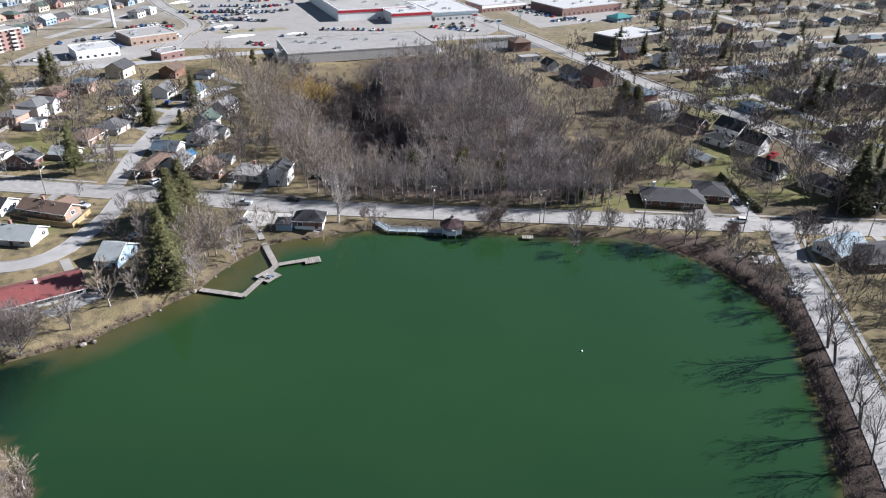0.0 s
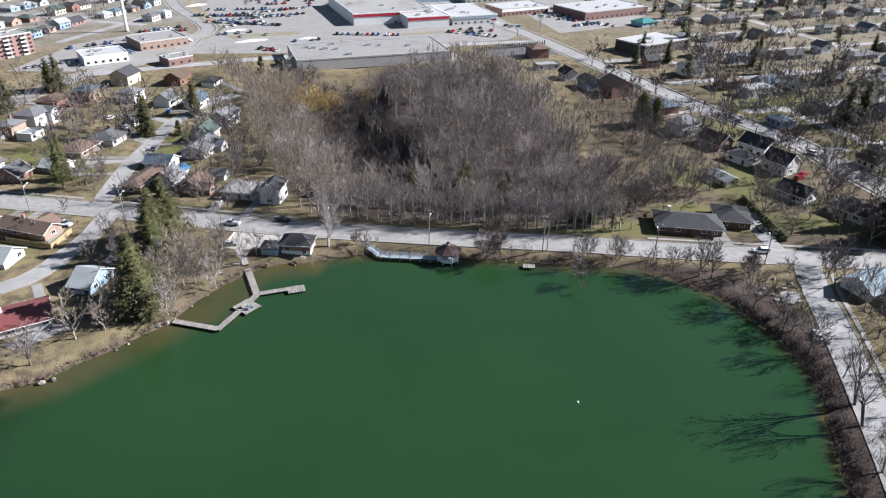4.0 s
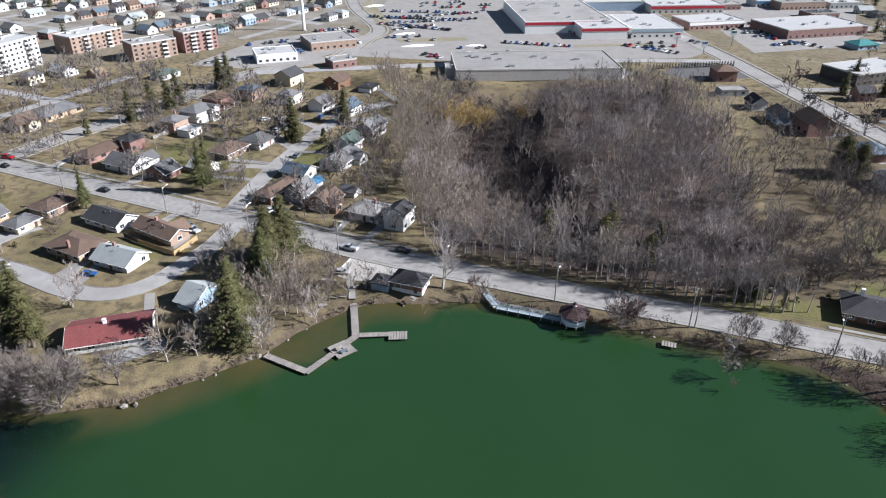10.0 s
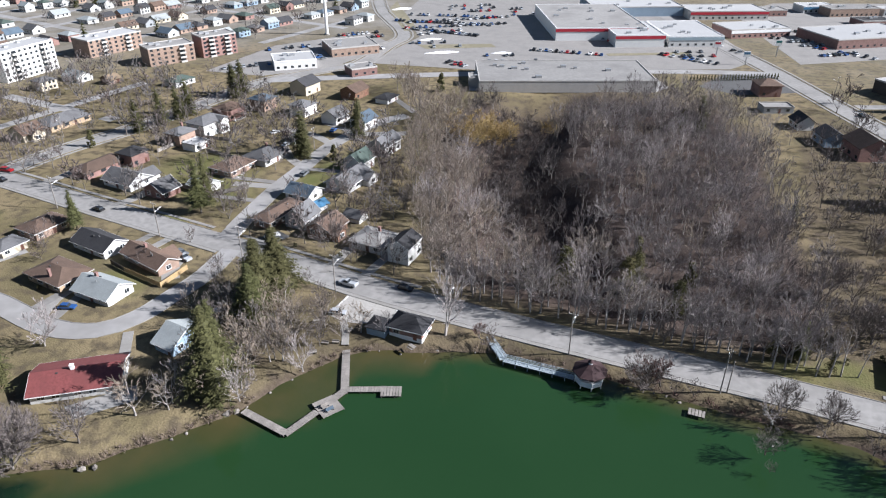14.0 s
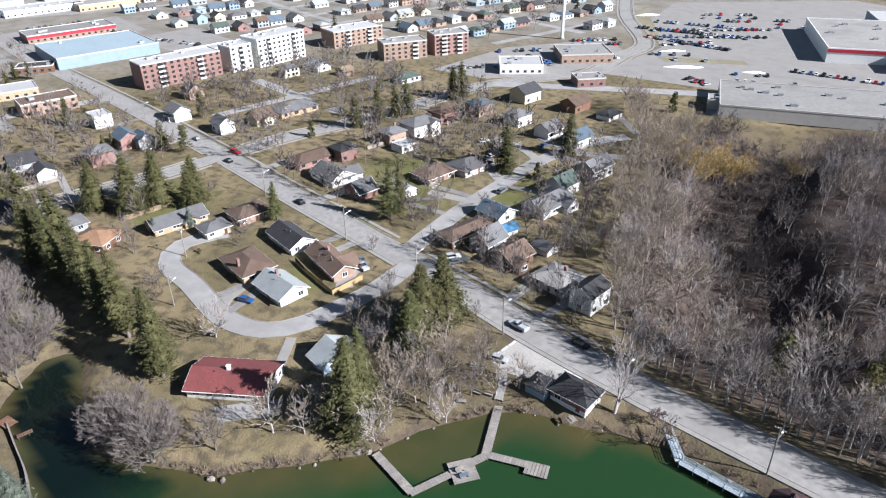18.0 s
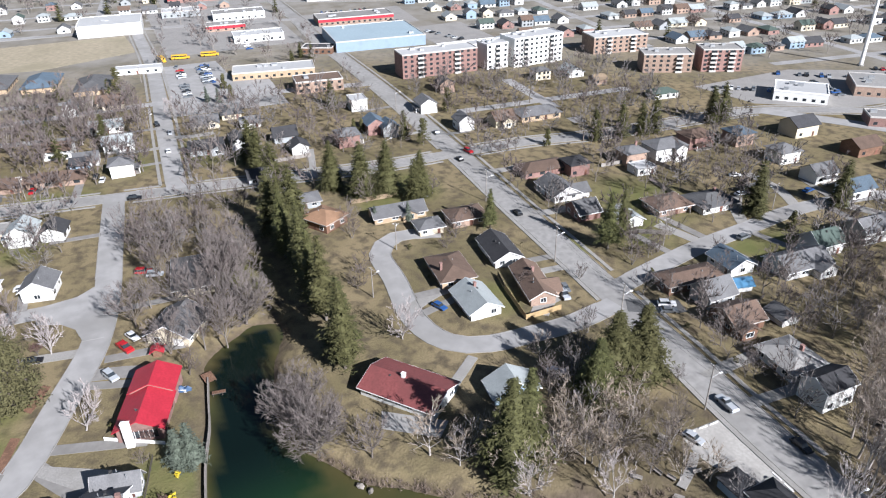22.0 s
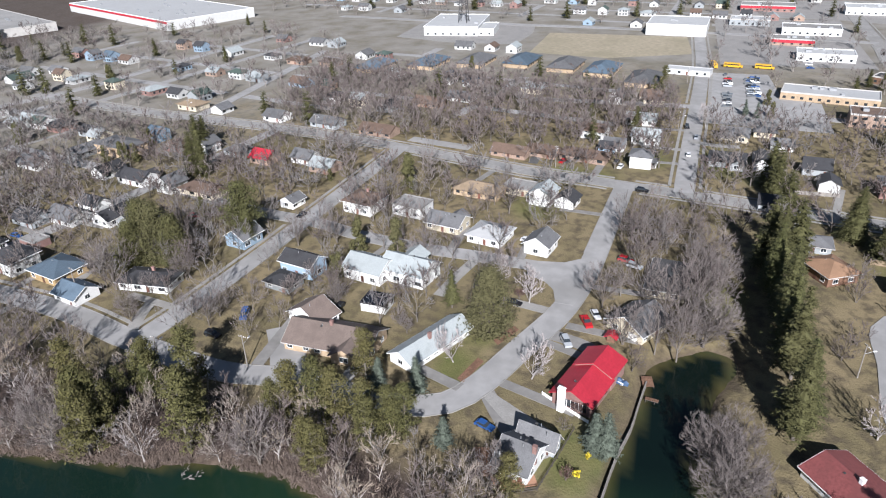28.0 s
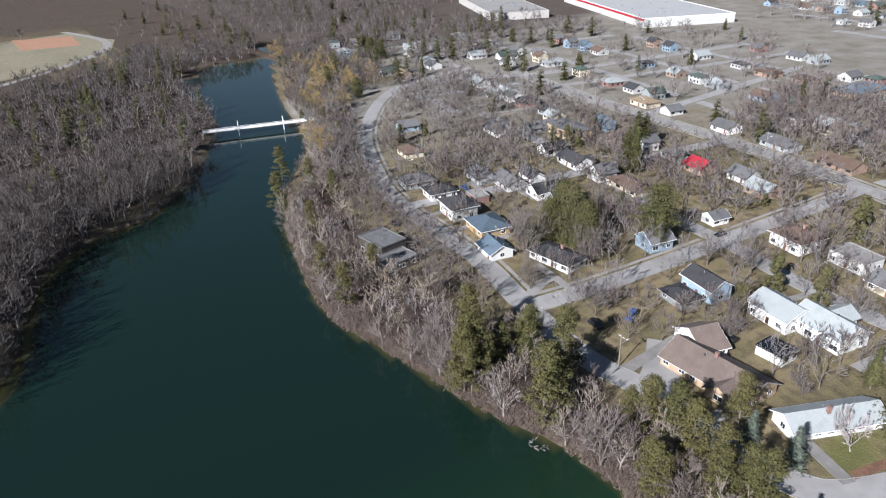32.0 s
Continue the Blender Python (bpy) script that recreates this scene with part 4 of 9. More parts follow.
def grow_clumps(seed, h, rad, clumps, leaves, base=0.25, flat=0.5, size=0.42, cone=0.4):
    """Needle or leaf clumps on a stem: pines and cedars."""
    rng = random.Random(seed)
    wood, crown = Mesher(), Mesher()
    lean = Vector((rng.uniform(-0.05, 0.05), rng.uniform(-0.05, 0.05), 1))
    wood.prism(Vector((0, 0, -0.3)), lean * h * 0.95, h * 0.014 + 0.05, 0.04, 6)
    for i in range(clumps):
        t = base + (1 - base) * (i + rng.random()) / clumps
        az = rng.uniform(0, 6.283)
        rr = rad * (1 - cone * ((t - base) / (1 - base)) ** 1.4) * rng.uniform(0.25, 0.85)
        if t > 0.93:
            rr *= 0.3
        c = lean * (h * t) + Vector((math.cos(az) * rr, math.sin(az) * rr, 0))
        wood.prism(lean * h * max(0.05, t - 0.06), c, 0.07, 0.02, 3)
        cr = rad * rng.uniform(0.28, 0.5)
        for _ in range(leaves):
            d = Vector((rng.gauss(0, 1), rng.gauss(0, 1), rng.gauss(0, 1))).normalized()
            p = c + Vector((d.x, d.y, d.z * flat)) * cr * rng.uniform(0.5, 1)
            a = size * rng.uniform(0.6, 1.2)
            n = (d + Vector((rng.uniform(-1, 1), rng.uniform(-1, 1), rng.uniform(-0.2, 1))) * 0.7).normalized()
            u = n.orthogonal().normalized()
            u.rotate(Matrix.Rotation(rng.uniform(0, 6.283), 3, n))
            w = n.cross(u)
            k = len(crown.v)
            crown.v += [p + u * a, p - u * a * 0.6 + w * a * 0.7, p - u * a * 0.6 - w * a * 0.7]
            crown.f.append((k, k + 1, k + 2))
    return wood.arrays(), crown.arrays()


def tri_mesh(name, arrays, mat):
    v, f = arrays
    me = bpy.data.meshes.new(name)
    me.vertices.add(len(v))
    me.vertices.foreach_set("co", v.reshape(-1))
    me.loops.add(len(f) * 3)
    me.loops.foreach_set("vertex_index", f.reshape(-1))
    me.polygons.add(len(f))
    me.polygons.foreach_set("loop_start", np.arange(0, len(f) * 3, 3))
    me.update(calc_edges=True)
    if mat:
        me.materials.append(mat)
    return me


TREE_KINDS = {}


def tree_kind(key, arrays, bark, leaf, h, label, category="tree", name="tree"):
    (tv, cv) = arrays
    TREE_KINDS[key] = (tri_mesh("trunk", tv, M[bark]), tri_mesh("crown", cv, M[leaf]), h, label, category, name, arrays)


for i, (h, sp, fk, st) in enumerate(((15, 0.40, 0.2, 1), (17, 0.34, 0.26, 1), (14, 0.46, 0.14, 2), (16, 0.31, 0.28, 1))):
    tree_kind(f"bare{i}", grow_bare(11 + i, h, sp, fk, 6, (5, 4, 3), 3, st, 0.0, 0.05), "bark", "twig", h, "leafless broadleaf tree with a spreading grey-brown crown of twigs")
for i in range(2):
    tree_kind(f"birch{i}", grow_bare(31 + i, 12, 0.38, 0.12, 5, (4, 4, 4), 3, 2, 0.0, 0.055), "pale_bark", "pale_twig", 12, "leafless pale-barked birch tree with whitish branches")
    tree_kind(f"small{i}", grow_bare(41 + i, 7, 0.46, 0.15, 5, (4, 4, 3), 3, 1 + i, 0.0, 0.032), "bark", "dark_twig", 7, "small leafless ornamental tree with dark fine twigs")
    tree_kind(f"wide{i}", grow_bare(51 + i, 13, 0.58, 0.05, 8, (6, 5, 4), 4, 3, 0.0, 0.034), "bark", "twig", 13, "broad leafless multi-stemmed tree by the water", )
    tree_kind(f"spruce{i}", grow_spruce(61 + i, 20, 4.7 + 0.5 * i, 34, 14, 1.1, 0.1 + 0.08 * i), "bark", "spruce", 20, "tall dark green spruce with drooping layered boughs")
    tree_kind(f"pine{i}", grow_clumps(71 + i, 17, 4.6, 52, 95, 0.13, 0.24, 0.25, 0.62), "bark", "pine", 17, "yellowish green pine with ragged needle clumps")
tree_kind("willow0", grow_bare(91, 14, 0.46, 0.2, 6, (5, 5, 4), 4, 1, 0.35, 0.05), "bark", "willow_twig", 14, "leafless willow with golden-yellow drooping twigs")
tree_kind("redtwig0", grow_bare(93, 8, 0.42, 0.12, 5, (5, 4, 4), 4, 2, 0.0, 0.036), "bark", "red_twig", 8, "small leafless tree with reddish twigs")
tree_kind("bluespruce0", grow_spruce(95, 9, 2.9, 26, 12, 0.85), "bark", "blue_spruce", 9, "blue-grey spruce of conical shape")
tree_kind("cedar0", grow_clumps(97, 8, 2.3, 34, 46, 0.04, 0.9, 0.34, 0.75), "bark", "cedar", 8, "dense olive-green cedar of rounded conical shape")
tree_kind("bigpine0", grow_clumps(73, 20, 6.8, 55, 95, 0.36, 0.35, 0.32, 0.4), "bark", "spruce", 20, "tall broad-crowned pine with a bare lower trunk")
tree_kind("bigcedar0", grow_clumps(99, 17, 6.3, 110, 105, 0.05, 0.8, 0.28, 0.75), "bark", "cedar", 17, "huge dense olive-green cedar with a pointed top")

for i in range(4):
    tree_kind(f"wood{i}", grow_bare(111 + i, 16, (0.31, 0.34, 0.28, 0.33)[i], 0.34, 5, (4, 4, 4), 3, 1, 0.0, 0.048, 3), "dark_bark", ("wood_twig", "beige_twig", "wood_dark", "wood_grey")[i], 16, "tall leafless woodland tree")
for i in range(2):
    tree_kind(f"stem{i}", grow_bare(151 + i, 15, 0.22, 0.52, 4, (3, 3, 3), 3, 1, 0.0, 0.05, 4), "pale_bark", ("wood_twig", "wood_grey")[i], 15, "tall slender leafless tree at the edge of the wood")
tree_kind("shore0", grow_bare(171, 22, 0.28, 0.36, 5, (4, 4, 3), 3, 2, 0.0, 0.036, 5), "bark", "dark_twig", 22, "tall leafless tree with high open limbs above the bank")
tree_kind("cottonwood0", grow_bare(161, 21, 0.36, 0.24, 5, (5, 4, 3), 3, 2, 0.0, 0.034, 6), "pale_bark", "pale_twig", 21, "tall old leafless tree with thick pale crooked limbs")
for i in range(3):
    tree_kind(f"far{i}", grow_bare(121 + i, 12, 0.42, 0.15, 4, (3, 2, 1), 2, 1, 0.0, 0.17, 3), "dark_bark", ("twig", "dark_twig", "grey_twig")[i], 12, "leafless tree far off")
for i in range(3):
    tree_kind(f"yard{i}", grow_bare(131 + i, 12, (0.40, 0.44, 0.36)[i], 0.18, 4, (4, 3, 3), 3, 1, 0.0, 0.062, 3), "bark", ("twig", "dark_twig", "grey_twig")[i], 12, "leafless garden tree")
for i in range(3):
    tree_kind(f"bank{i}", TREE_KINDS[f"yard{i}"][6], "pale_bark", ("wood_twig", "beige_twig", "wood_grey")[i], 12, "pale leafless tree on the pond bank")
for i in range(3):
    tree_kind(f"mid{i}", grow_bare(141 + i, 13, (0.42, 0.37, 0.45)[i], 0.2, 4, (3, 3, 2), 2, 1, 0.0, 0.15, 3), "bark", ("twig", "dark_twig", "grey_twig")[i], 13, "leafless tree among the farther houses")
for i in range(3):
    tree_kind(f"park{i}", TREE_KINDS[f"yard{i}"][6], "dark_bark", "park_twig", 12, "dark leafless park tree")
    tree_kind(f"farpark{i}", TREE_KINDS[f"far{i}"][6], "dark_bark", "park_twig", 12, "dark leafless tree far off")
tree_kind("midspruce0", grow_spruce(66, 16, 5.2, 28, 12, 1.6), "bark", "spruce", 16, "dark green spruce among the houses")
# garden tree in dark twigs: the ravine's shade put into the colour
tree_kind("shaded_hollow0", TREE_KINDS["yard1"][6], "dark_bark", "park_twig", 12, "leafless tree in the hollow, shade put into its dark twigs")
tree_kind("broadspruce0", grow_spruce(64, 20, 7.0, 38, 19, 1.2), "bark", "spruce", 20, "broad dark green spruce with spreading layered boughs")
tree_kind("bigspruce0", grow_spruce(67, 20, 7.6, 40, 22, 1.25, 0.05), "bark", "spruce", 20, "very broad dark green spruce beside the street")
tree_kind("farspruce0", grow_spruce(65, 13, 3.4, 16, 7, 2.2), "bark", "spruce", 13, "dark green conifer far off")

TREES, FAR_TREES = [], []


def tree(x, y, key, h=None, group="", z=0.0, rot=None):
    if -110 < x < 10 and 215 < y < 405:
        z -= float(dip(x, y)[0])
    if min((x - 4) ** 2 + (y - 95) ** 2, (x - 13) ** 2 + (y - 40) ** 2) > 205 ** 2:
        key = "midspruce0" if key[:4] == "spru" else {"3": "yard1"}.get(key[-1], "yard" + key[-1]) if key[:4] in ("bare", "smal") else key
        FAR_TREES.append((x, y, z, key, (h or TREE_KINDS[key][2]) / TREE_KINDS[key][2], (x * 7 + y) % 6.28))
        return
    tm, cm, h0, label, category, name, _ = TREE_KINDS[key]
    s = (h or h0) / h0
    rng = random.Random(round(x * 31 + y * 17))
    e = thing(name, x, y, z, 0, label, category, group)
    e.matrix_basis = pose(x, y, z, 0, 0, rng.uniform(0, 360) if rot is None else rot) @ Matrix.Diagonal((s * rng.uniform(0.92, 1.1), s * rng.uniform(0.92, 1.1), s, 1))
    part("trunk", tm, None, e)
    part("crown", cm, None, e)
    TREES.append((x, y))


def thicket(name, spots, keys, mats, label, category="woodland"):
    """Uncounted trees of a wood: one mesh of stems and one of twigs for each look."""
    by = {}
    for (x, y, z, key, s, r) in spots:
        by.setdefault(key, []).append((x, y, z, s, r))
    e = thing(name, 0, 0, 0, 0, label, category, kind="stuff")
    for which, pname in ((0, "trunks"), (1, "crowns")):
        groups = {}
        for key, lst in by.items():
            v, f = TREE_KINDS[key][6][which]
            mat = (TREE_KINDS[key][0] if which == 0 else TREE_KINDS[key][1]).materials[0]
            for x, y, z, s, r in lst:
                c, sn = math.cos(r), math.sin(r)
                w = np.stack([(v[:, 0] * c - v[:, 1] * sn) * s + x, (v[:, 0] * sn + v[:, 1] * c) * s + y, v[:, 2] * s + z], 1)
                groups.setdefault(mat.name, [[], [], 0, mat])
                G = groups[mat.name]
                G[0].append(w)
                G[1].append(f + G[2])
                G[2] += len(w)
        for G in groups.values():
            ob = part(pname, tri_mesh(pname, (np.concatenate(G[0]), np.concatenate(G[1])), G[3]), None, e)
            ob["kind"] = "stuff"
    return e


# ---- vehicles ----
def car_meshes(paint, kind):
    L, W, H = {"car": (4.6, 1.8, 1.45), "suv": (4.8, 1.9, 1.75), "truck": (5.6, 1.95, 1.85), "van": (5.1, 1.95, 1.95)}[kind]
    b = Geo()
    hood = H * 0.6

    def loft(profile, half):
        n = len(b.v)
        for s in (-1, 1):
            b.v += [(x, s * half, z) for x, z in profile]
        m = len(profile)
        b.f.append(tuple(n + i for i in range(m)))
        b.f.append(tuple(n + m + i for i in reversed(range(m))))
        b.f.extend((n + i, n + m + i, n + m + (i + 1) % m, n + (i + 1) % m) for i in range(m))
    loft([(L * 0.5, 0.35), (L * 0.49, hood * 0.85), (L * 0.22, hood), (-L * 0.46, hood * 1.02), (-L * 0.5, hood * 0.8), (-L * 0.49, 0.32)], W / 2)
    tail = {"car": -0.36, "suv": -0.46, "truck": -0.08, "van": -0.47}[kind] * L
    nose = {"car": 0.2, "suv": 0.2, "truck": 0.22, "van": 0.32}[kind] * L
    g = Geo()
    n = 0
    g.v = [(nose, s * W * 0.46, hood - 0.02) for s in (-1, 1)] + [(nose - L * 0.12, s * W * 0.38, H - 0.05) for s in (-1, 1)] + [(tail + L * 0.06, s * W * 0.38, H - 0.05) for s in (-1, 1)] + [(tail, s * W * 0.46, hood) for s in (-1, 1)]
    g.f = [(0, 1, 3, 2), (2, 3, 5, 4), (4, 5, 7, 6), (0, 2, 4, 6), (1, 7, 5, 3)]
    r = Geo().box(tail + L * 0.05, -W * 0.4, H - 0.06, nose - L * 0.115, W * 0.4, H)
    n = len(b.v)
    b.v += r.v
    b.f += [tuple(i + n for i in f) for f in r.f]
    if kind == "truck":
        for yy in (-W / 2, W / 2 - 0.08):
            n = len(b.v)
            q = Geo().box(-L * 0.49, yy, hood, -L * 0.1, yy + 0.08, hood + 0.25)
            b.v += q.v
            b.f += [tuple(i + n for i in f) for f in q.f]
    wh = Geo().rod((0, -0.11, 0), (0, 0.11, 0), 0.33, 0.33, 10)
    return b.mesh("body", paint), g.mesh("glazing", M["glass"]), wh.mesh("wheel", M["tyre"]), L, W


CAR_CACHE, CAR_FIELD = {}, {}


def car(x, y, rot, colour="silver", kind="car", z=0.07, far=False, group=""):
    if (colour, kind) not in CAR_CACHE:
        CAR_CACHE[(colour, kind)] = car_meshes(CAR_PAINT[colour], kind)
    body, glassm, wheel, L, W = CAR_CACHE[(colour, kind)]
    if far and (y > 585 or x < -395 or (y > 535 and x > -165)):
        m = pose(x, y, z, 0, 0, rot)
        for me in (body, glassm):
            geo = CAR_FIELD.setdefault(me.materials[0].name, (Geo(), me.materials[0]))[0]
            n = len(geo.v)
            geo.v += [tuple(m @ v.co) for v in me.vertices]
            geo.f += [tuple(n + i for i in p.vertices) for p in me.polygons]
        return
    word = {"car": "sedan", "suv": "sport utility car", "truck": "pickup truck", "van": "van"}[kind]
    lab = f"{colour} parked {word} standing on pale asphalt" if group else f"{colour} {word} on the street or driveway"
    e = thing("car", x, y, z, rot, lab, "car", group)
    part("body", body, None, e)
    part("glazing", glassm, None, e, "dark tinted glass")
    if not far:
        for sx in (-0.31, 0.31):
            for sy in (-1, 1):
                part("wheel", wheel, None, e, m=pose(sx * L, sy * (W / 2 - 0.1), 0.33))

# ---- houses round the crescent ----
house(-109.3, 143.2, -144, 18.8, 10.8, 2.7, "gable", "white_siding", "maroon_metal", rise=1.9, chimney=(1.0, 0.3, 1))
house(-133.6, 173.3, -3, 12.8, 8.7, 2.7, "gable", "white_siding", "pale_shingle", chimney=(-2.0, 0.5), garage=1)
house(-151.0, 174.2, -7, 14.4, 9.7, 2.9, "hip", "buff_brick", "brown_shingle", chimney=(2.0, -3.5))
house(-154.8, 192.7, -8, 15.0, 8.4, 2.8, "gable", "white_siding", "dark_shingle")
house(-134.0, 191.4, -13, 17.7, 6.9, 2.8, "gable", "orange_brick", "brown_shingle", wing=(3.0, 6.0, 2.5, 1), chimney=(-2.0, 0.5))
house(-99.0, 163.8, -7, 6.1, 10.2, 2.8, "gable", "blue_siding", "pale_shingle")

# ---- houses north of the main street ----
house(-66.2, 223.6, 88, 9.0, 6.8, 5.6, "gable", "white_siding", "dark_shingle", rise=1.9, over=0.4, front=1)
house(-77.9, 226.6, -5, 11.0, 9.5, 3, "hip", "white_siding", "flat_roof", chimney=(1.0, 1.5))
house(-91.8, 239.8, -5, 6.0, 5.0, 2.4, "gable", "white_siding", "grey_shingle", detail=0, name="shed")
house(-96.2, 228.8, 85, 9.5, 9.0, 3.2, "gable", "brown_wood", "brown_shingle", wing=(-2.5, 4.5, 3.0, -1))
house(-115.8, 230.9, -97, 17.0, 6.9, 3.2, "hip", "brown_wood", "brown_shingle")
house(-106.6, 230.7, -92, 8.6, 7.6, 4.0, "gable", "grey_siding", "grey_shingle", rise=3.2)
house(-107.6, 241.6, -105, 5.6, 4.0, 2.4, "gable", "white_siding", "bright_blue", detail=0, name="shed")
house(-117.4, 248.4, -5, 10.0, 8.0, 3, "gable", "white_siding", "blue_shingle")
house(-108.1, 264.6, 85, 16.0, 9.5, 3.2, "gable", "white_siding", "grey_shingle", wing=(4.0, 6.0, 3.0, -1))
house(-112.4, 279.6, 85, 9.5, 8.0, 4.4, "gable", "white_siding", "green_shingle", rise=2.8)
house(-111.0, 299.1, 85, 12.0, 8.0, 5, "gable", "white_siding", "grey_shingle", rise=2.6)
house(-134.3, 324.0, 85, 10.0, 8.0, 4, "gable", "white_siding", "blue_shingle", rise=2.6)
house(-149.4, 324.6, 85, 10.0, 8.0, 4, "gable", "white_siding", "grey_shingle", rise=2.6, porch=True)
house(-168.8, 328.2, 85, 9.0, 9.0, 5, "hip", "white_siding", "grey_shingle")
house(-186.8, 358.5, 85, 12.0, 10.0, 5.5, "gable", "cream_siding", "dark_shingle", rise=2.8)
house(-159.8, 361.8, 85, 12.0, 9.0, 4.4, "gable", "brown_wood", "brown_shingle")
house(-141.2, 361.1, 85, 10.0, 7.0, 2.6, "hip", "white_siding", "dark_shingle")
house(-151.7, 294.3, 85, 6.0, 5.0, 2.4, "gable", "white_siding", "grey_shingle", detail=0, name="shed")
house(-193.2, 289.9, 85, 14.0, 10.0, 6, "hip", "white_siding", "grey_shingle", wing=(3.5, 5.0, 2.0, -1))
house(-197.1, 310.0, 85, 12.0, 9.0, 5.5, "hip", "red_brick", "brown_shingle", porch=True)
house(-191.1, 327.8, 85, 9.0, 9.0, 5.5, "hip", "orange_brick", "blue_shingle")
house(-195.8, 275.8, 85, 9.0, 8.0, 5, "hip", "orange_brick", "grey_shingle", chimney=(2.5, 1.0))
house(-185.1, 272.4, 85, 8.0, 7.0, 2.7, "flat", "white_siding", "white_roof", detail=1)
house(-150.9, 273.2, 85, 14.0, 11.0, 2.8, "hip", "white_siding", "grey_shingle", chimney=(2.0, 1.0))
house(-155.9, 258.8, 85, 13.0, 10.0, 2.8, "hip", "orange_brick", "brown_shingle")
house(-183.5, 233.2, -5, 14.0, 10.0, 3, "gable", "white_siding", "grey_shingle", wing=(3.5, 6.5, 4.0, 1))
house(-165.3, 231.0, 85, 8.0, 9.0, 3.2, "gable", "red_brick", "grey_shingle", rise=2.8)
house(-203.4, 239.2, 85, 18.0, 9.0, 2.8, "hip", "red_brick", "brown_shingle")
house(-196.9, 250.1, 85, 8.0, 8.0, 5, "hip", "red_brick", "dark_shingle")
house(-154.5, 240.5, -5, 9.0, 7.0, 2.7, "gable", "white_siding", "pale_shingle", garage=1)
house(-260.8, 273.0, 85, 20.0, 12.0, 3, "hip", "buff_brick", "grey_shingle")
house(-259.9, 254.1, 85, 10.0, 10.0, 3.8, "gable", "cream_siding", "brown_shingle", wing=(0.0, 5.0, 2.5, -1))
house(-262.7, 236.0, -5, 8.5, 7.0, 5, "gable", "white_siding", "grey_shingle", rise=2.4)
house(-294.4, 231.8, -5, 10.0, 8.0, 5, "gable", "white_siding", "grey_shingle", rise=2.4, porch=True)
house(-293.0, 332.9, 85, 7.0, 7.0, 3, "gable", "orange_brick", "tan_shingle")

# ---- houses west of the crescent ----
house(-194.1, 175.4, 85, 18.0, 8.0, 2.7, "gable", "buff_brick", "grey_shingle", wing=(3.0, 5.0, 1.5, -1))
house(-199.6, 151.6, 30, 11.0, 10.0, 3.5, "hip", "brown_wood", "orange_shingle")
house(-217.8, 149.2, 85, 11.0, 8.0, 2.7, "hip", "grey_siding", "grey_shingle")
house(-268.7, 183.0, -5, 9.0, 9.0, 5.5, "hip", "red_brick", "grey_shingle", porch=True, front=1)
house(-278.1, 198.9, -5, 10.0, 8.0, 5.2, "gable", "red_brick", "blue_shingle", rise=2.4)
house(-272.1, 203.5, -5, 8.0, 7.0, 4.6, "gable", "grey_siding", "blue_shingle", rise=2.2)
house(-314.0, 203.6, -5, 10.0, 8.0, 5.5, "flat", "white_siding", "white_roof")
house(-324.4, 132.4, 85, 12.0, 9.0, 3, "gable", "cream_siding", "grey_shingle", wing=(3.0, 5.0, 2.0, -1))
house(-288.9, 127.5, 85, 14.0, 9.0, 3.2, "gable", "grey_siding", "dark_shingle", wing=(4.0, 5.0, 2.5, -1))
house(-290.2, 140.7, -5, 13.0, 6.0, 3.6, "gable", "white_siding", "dark_shingle")
house(-313.5, 150.9, 85, 9.0, 7.0, 3, "gable", "white_siding", "grey_shingle")
house(-330.6, 145.5, 85, 9.0, 7.0, 3, "hip", "cream_siding", "grey_shingle")
house(-287.4, 160.5, 85, 10.0, 9.0, 3.5, "gable", "grey_siding", "dark_shingle", rise=2.8)
house(-270.0, 162.2, -5, 8.0, 7.0, 3.6, "gable", "white_siding", "dark_shingle")
house(-280.1, 94.0, -5, 9.0, 8.5, 5.5, "hip", "white_siding", "grey_shingle", porch=True, front=1)
house(-309.7, 94.4, 85, 12.0, 8.0, 4.6, "gable", "white_siding", "pale_shingle")
house(-338.4, 90.8, 85, 14.0, 8.0, 3.4, "gable", "white_siding", "pale_shingle")
house(-376.8, 95.4, 85, 10.0, 8.0, 3, "gable", "cream_siding", "brown_shingle")
house(-298.2, 81.6, 85, 9.0, 8.0, 3.2, "gable", "white_siding", "grey_shingle")
house(-247.0, 141.1, 85, 10.0, 8.0, 3.2, "gable", "grey_siding", "dark_shingle")
house(-180.3, 194.3, 85, 12.0, 9.0, 2.9, "hip", "orange_brick", "brown_shingle")
house(-179.4, 180.3, 85, 8.0, 7.0, 2.7, "hip", "cream_siding", "grey_shingle")

# ---- houses by the inlet and the pond drive ----
red_house = house(-126.2, 89.2, -18, 11.0, 9.2, 3.5, "gable", "red_brick", "red_metal", rise=2.2, detail=1)
g, r = Geo().box(-13.2, -4.4, -0.4, -5.5, 4.8, 4.3), Geo()
for xe in (-13.2, -5.5):
    g.face([(xe, -4.4, 4.3), (xe, 4.8, 4.3), (xe, 0.2, 6.35)])
gable_roof(r, -13.2, -5.5, -4.4, 4.8, 4.3, 2.1, 0.55)
part("rear_wall", g, M["red_brick"], red_house)
part("rear_roof", r, M["red_metal"], red_house)
for k in range(6):
    part("window_pane", Geo().box(5.5, -1.9 + k * 0.95, 0.8, 5.54, -1.1 + k * 0.95, 2.7), M["glass"], red_house)
    part("window_trim", Geo().box(5.5, -2.03 + k * 0.95, 0.7, 5.57, -1.93 + k * 0.95, 2.8), M["white_paint"], red_house)
HOUSES.append((-134.6, 91.9, 5.8))
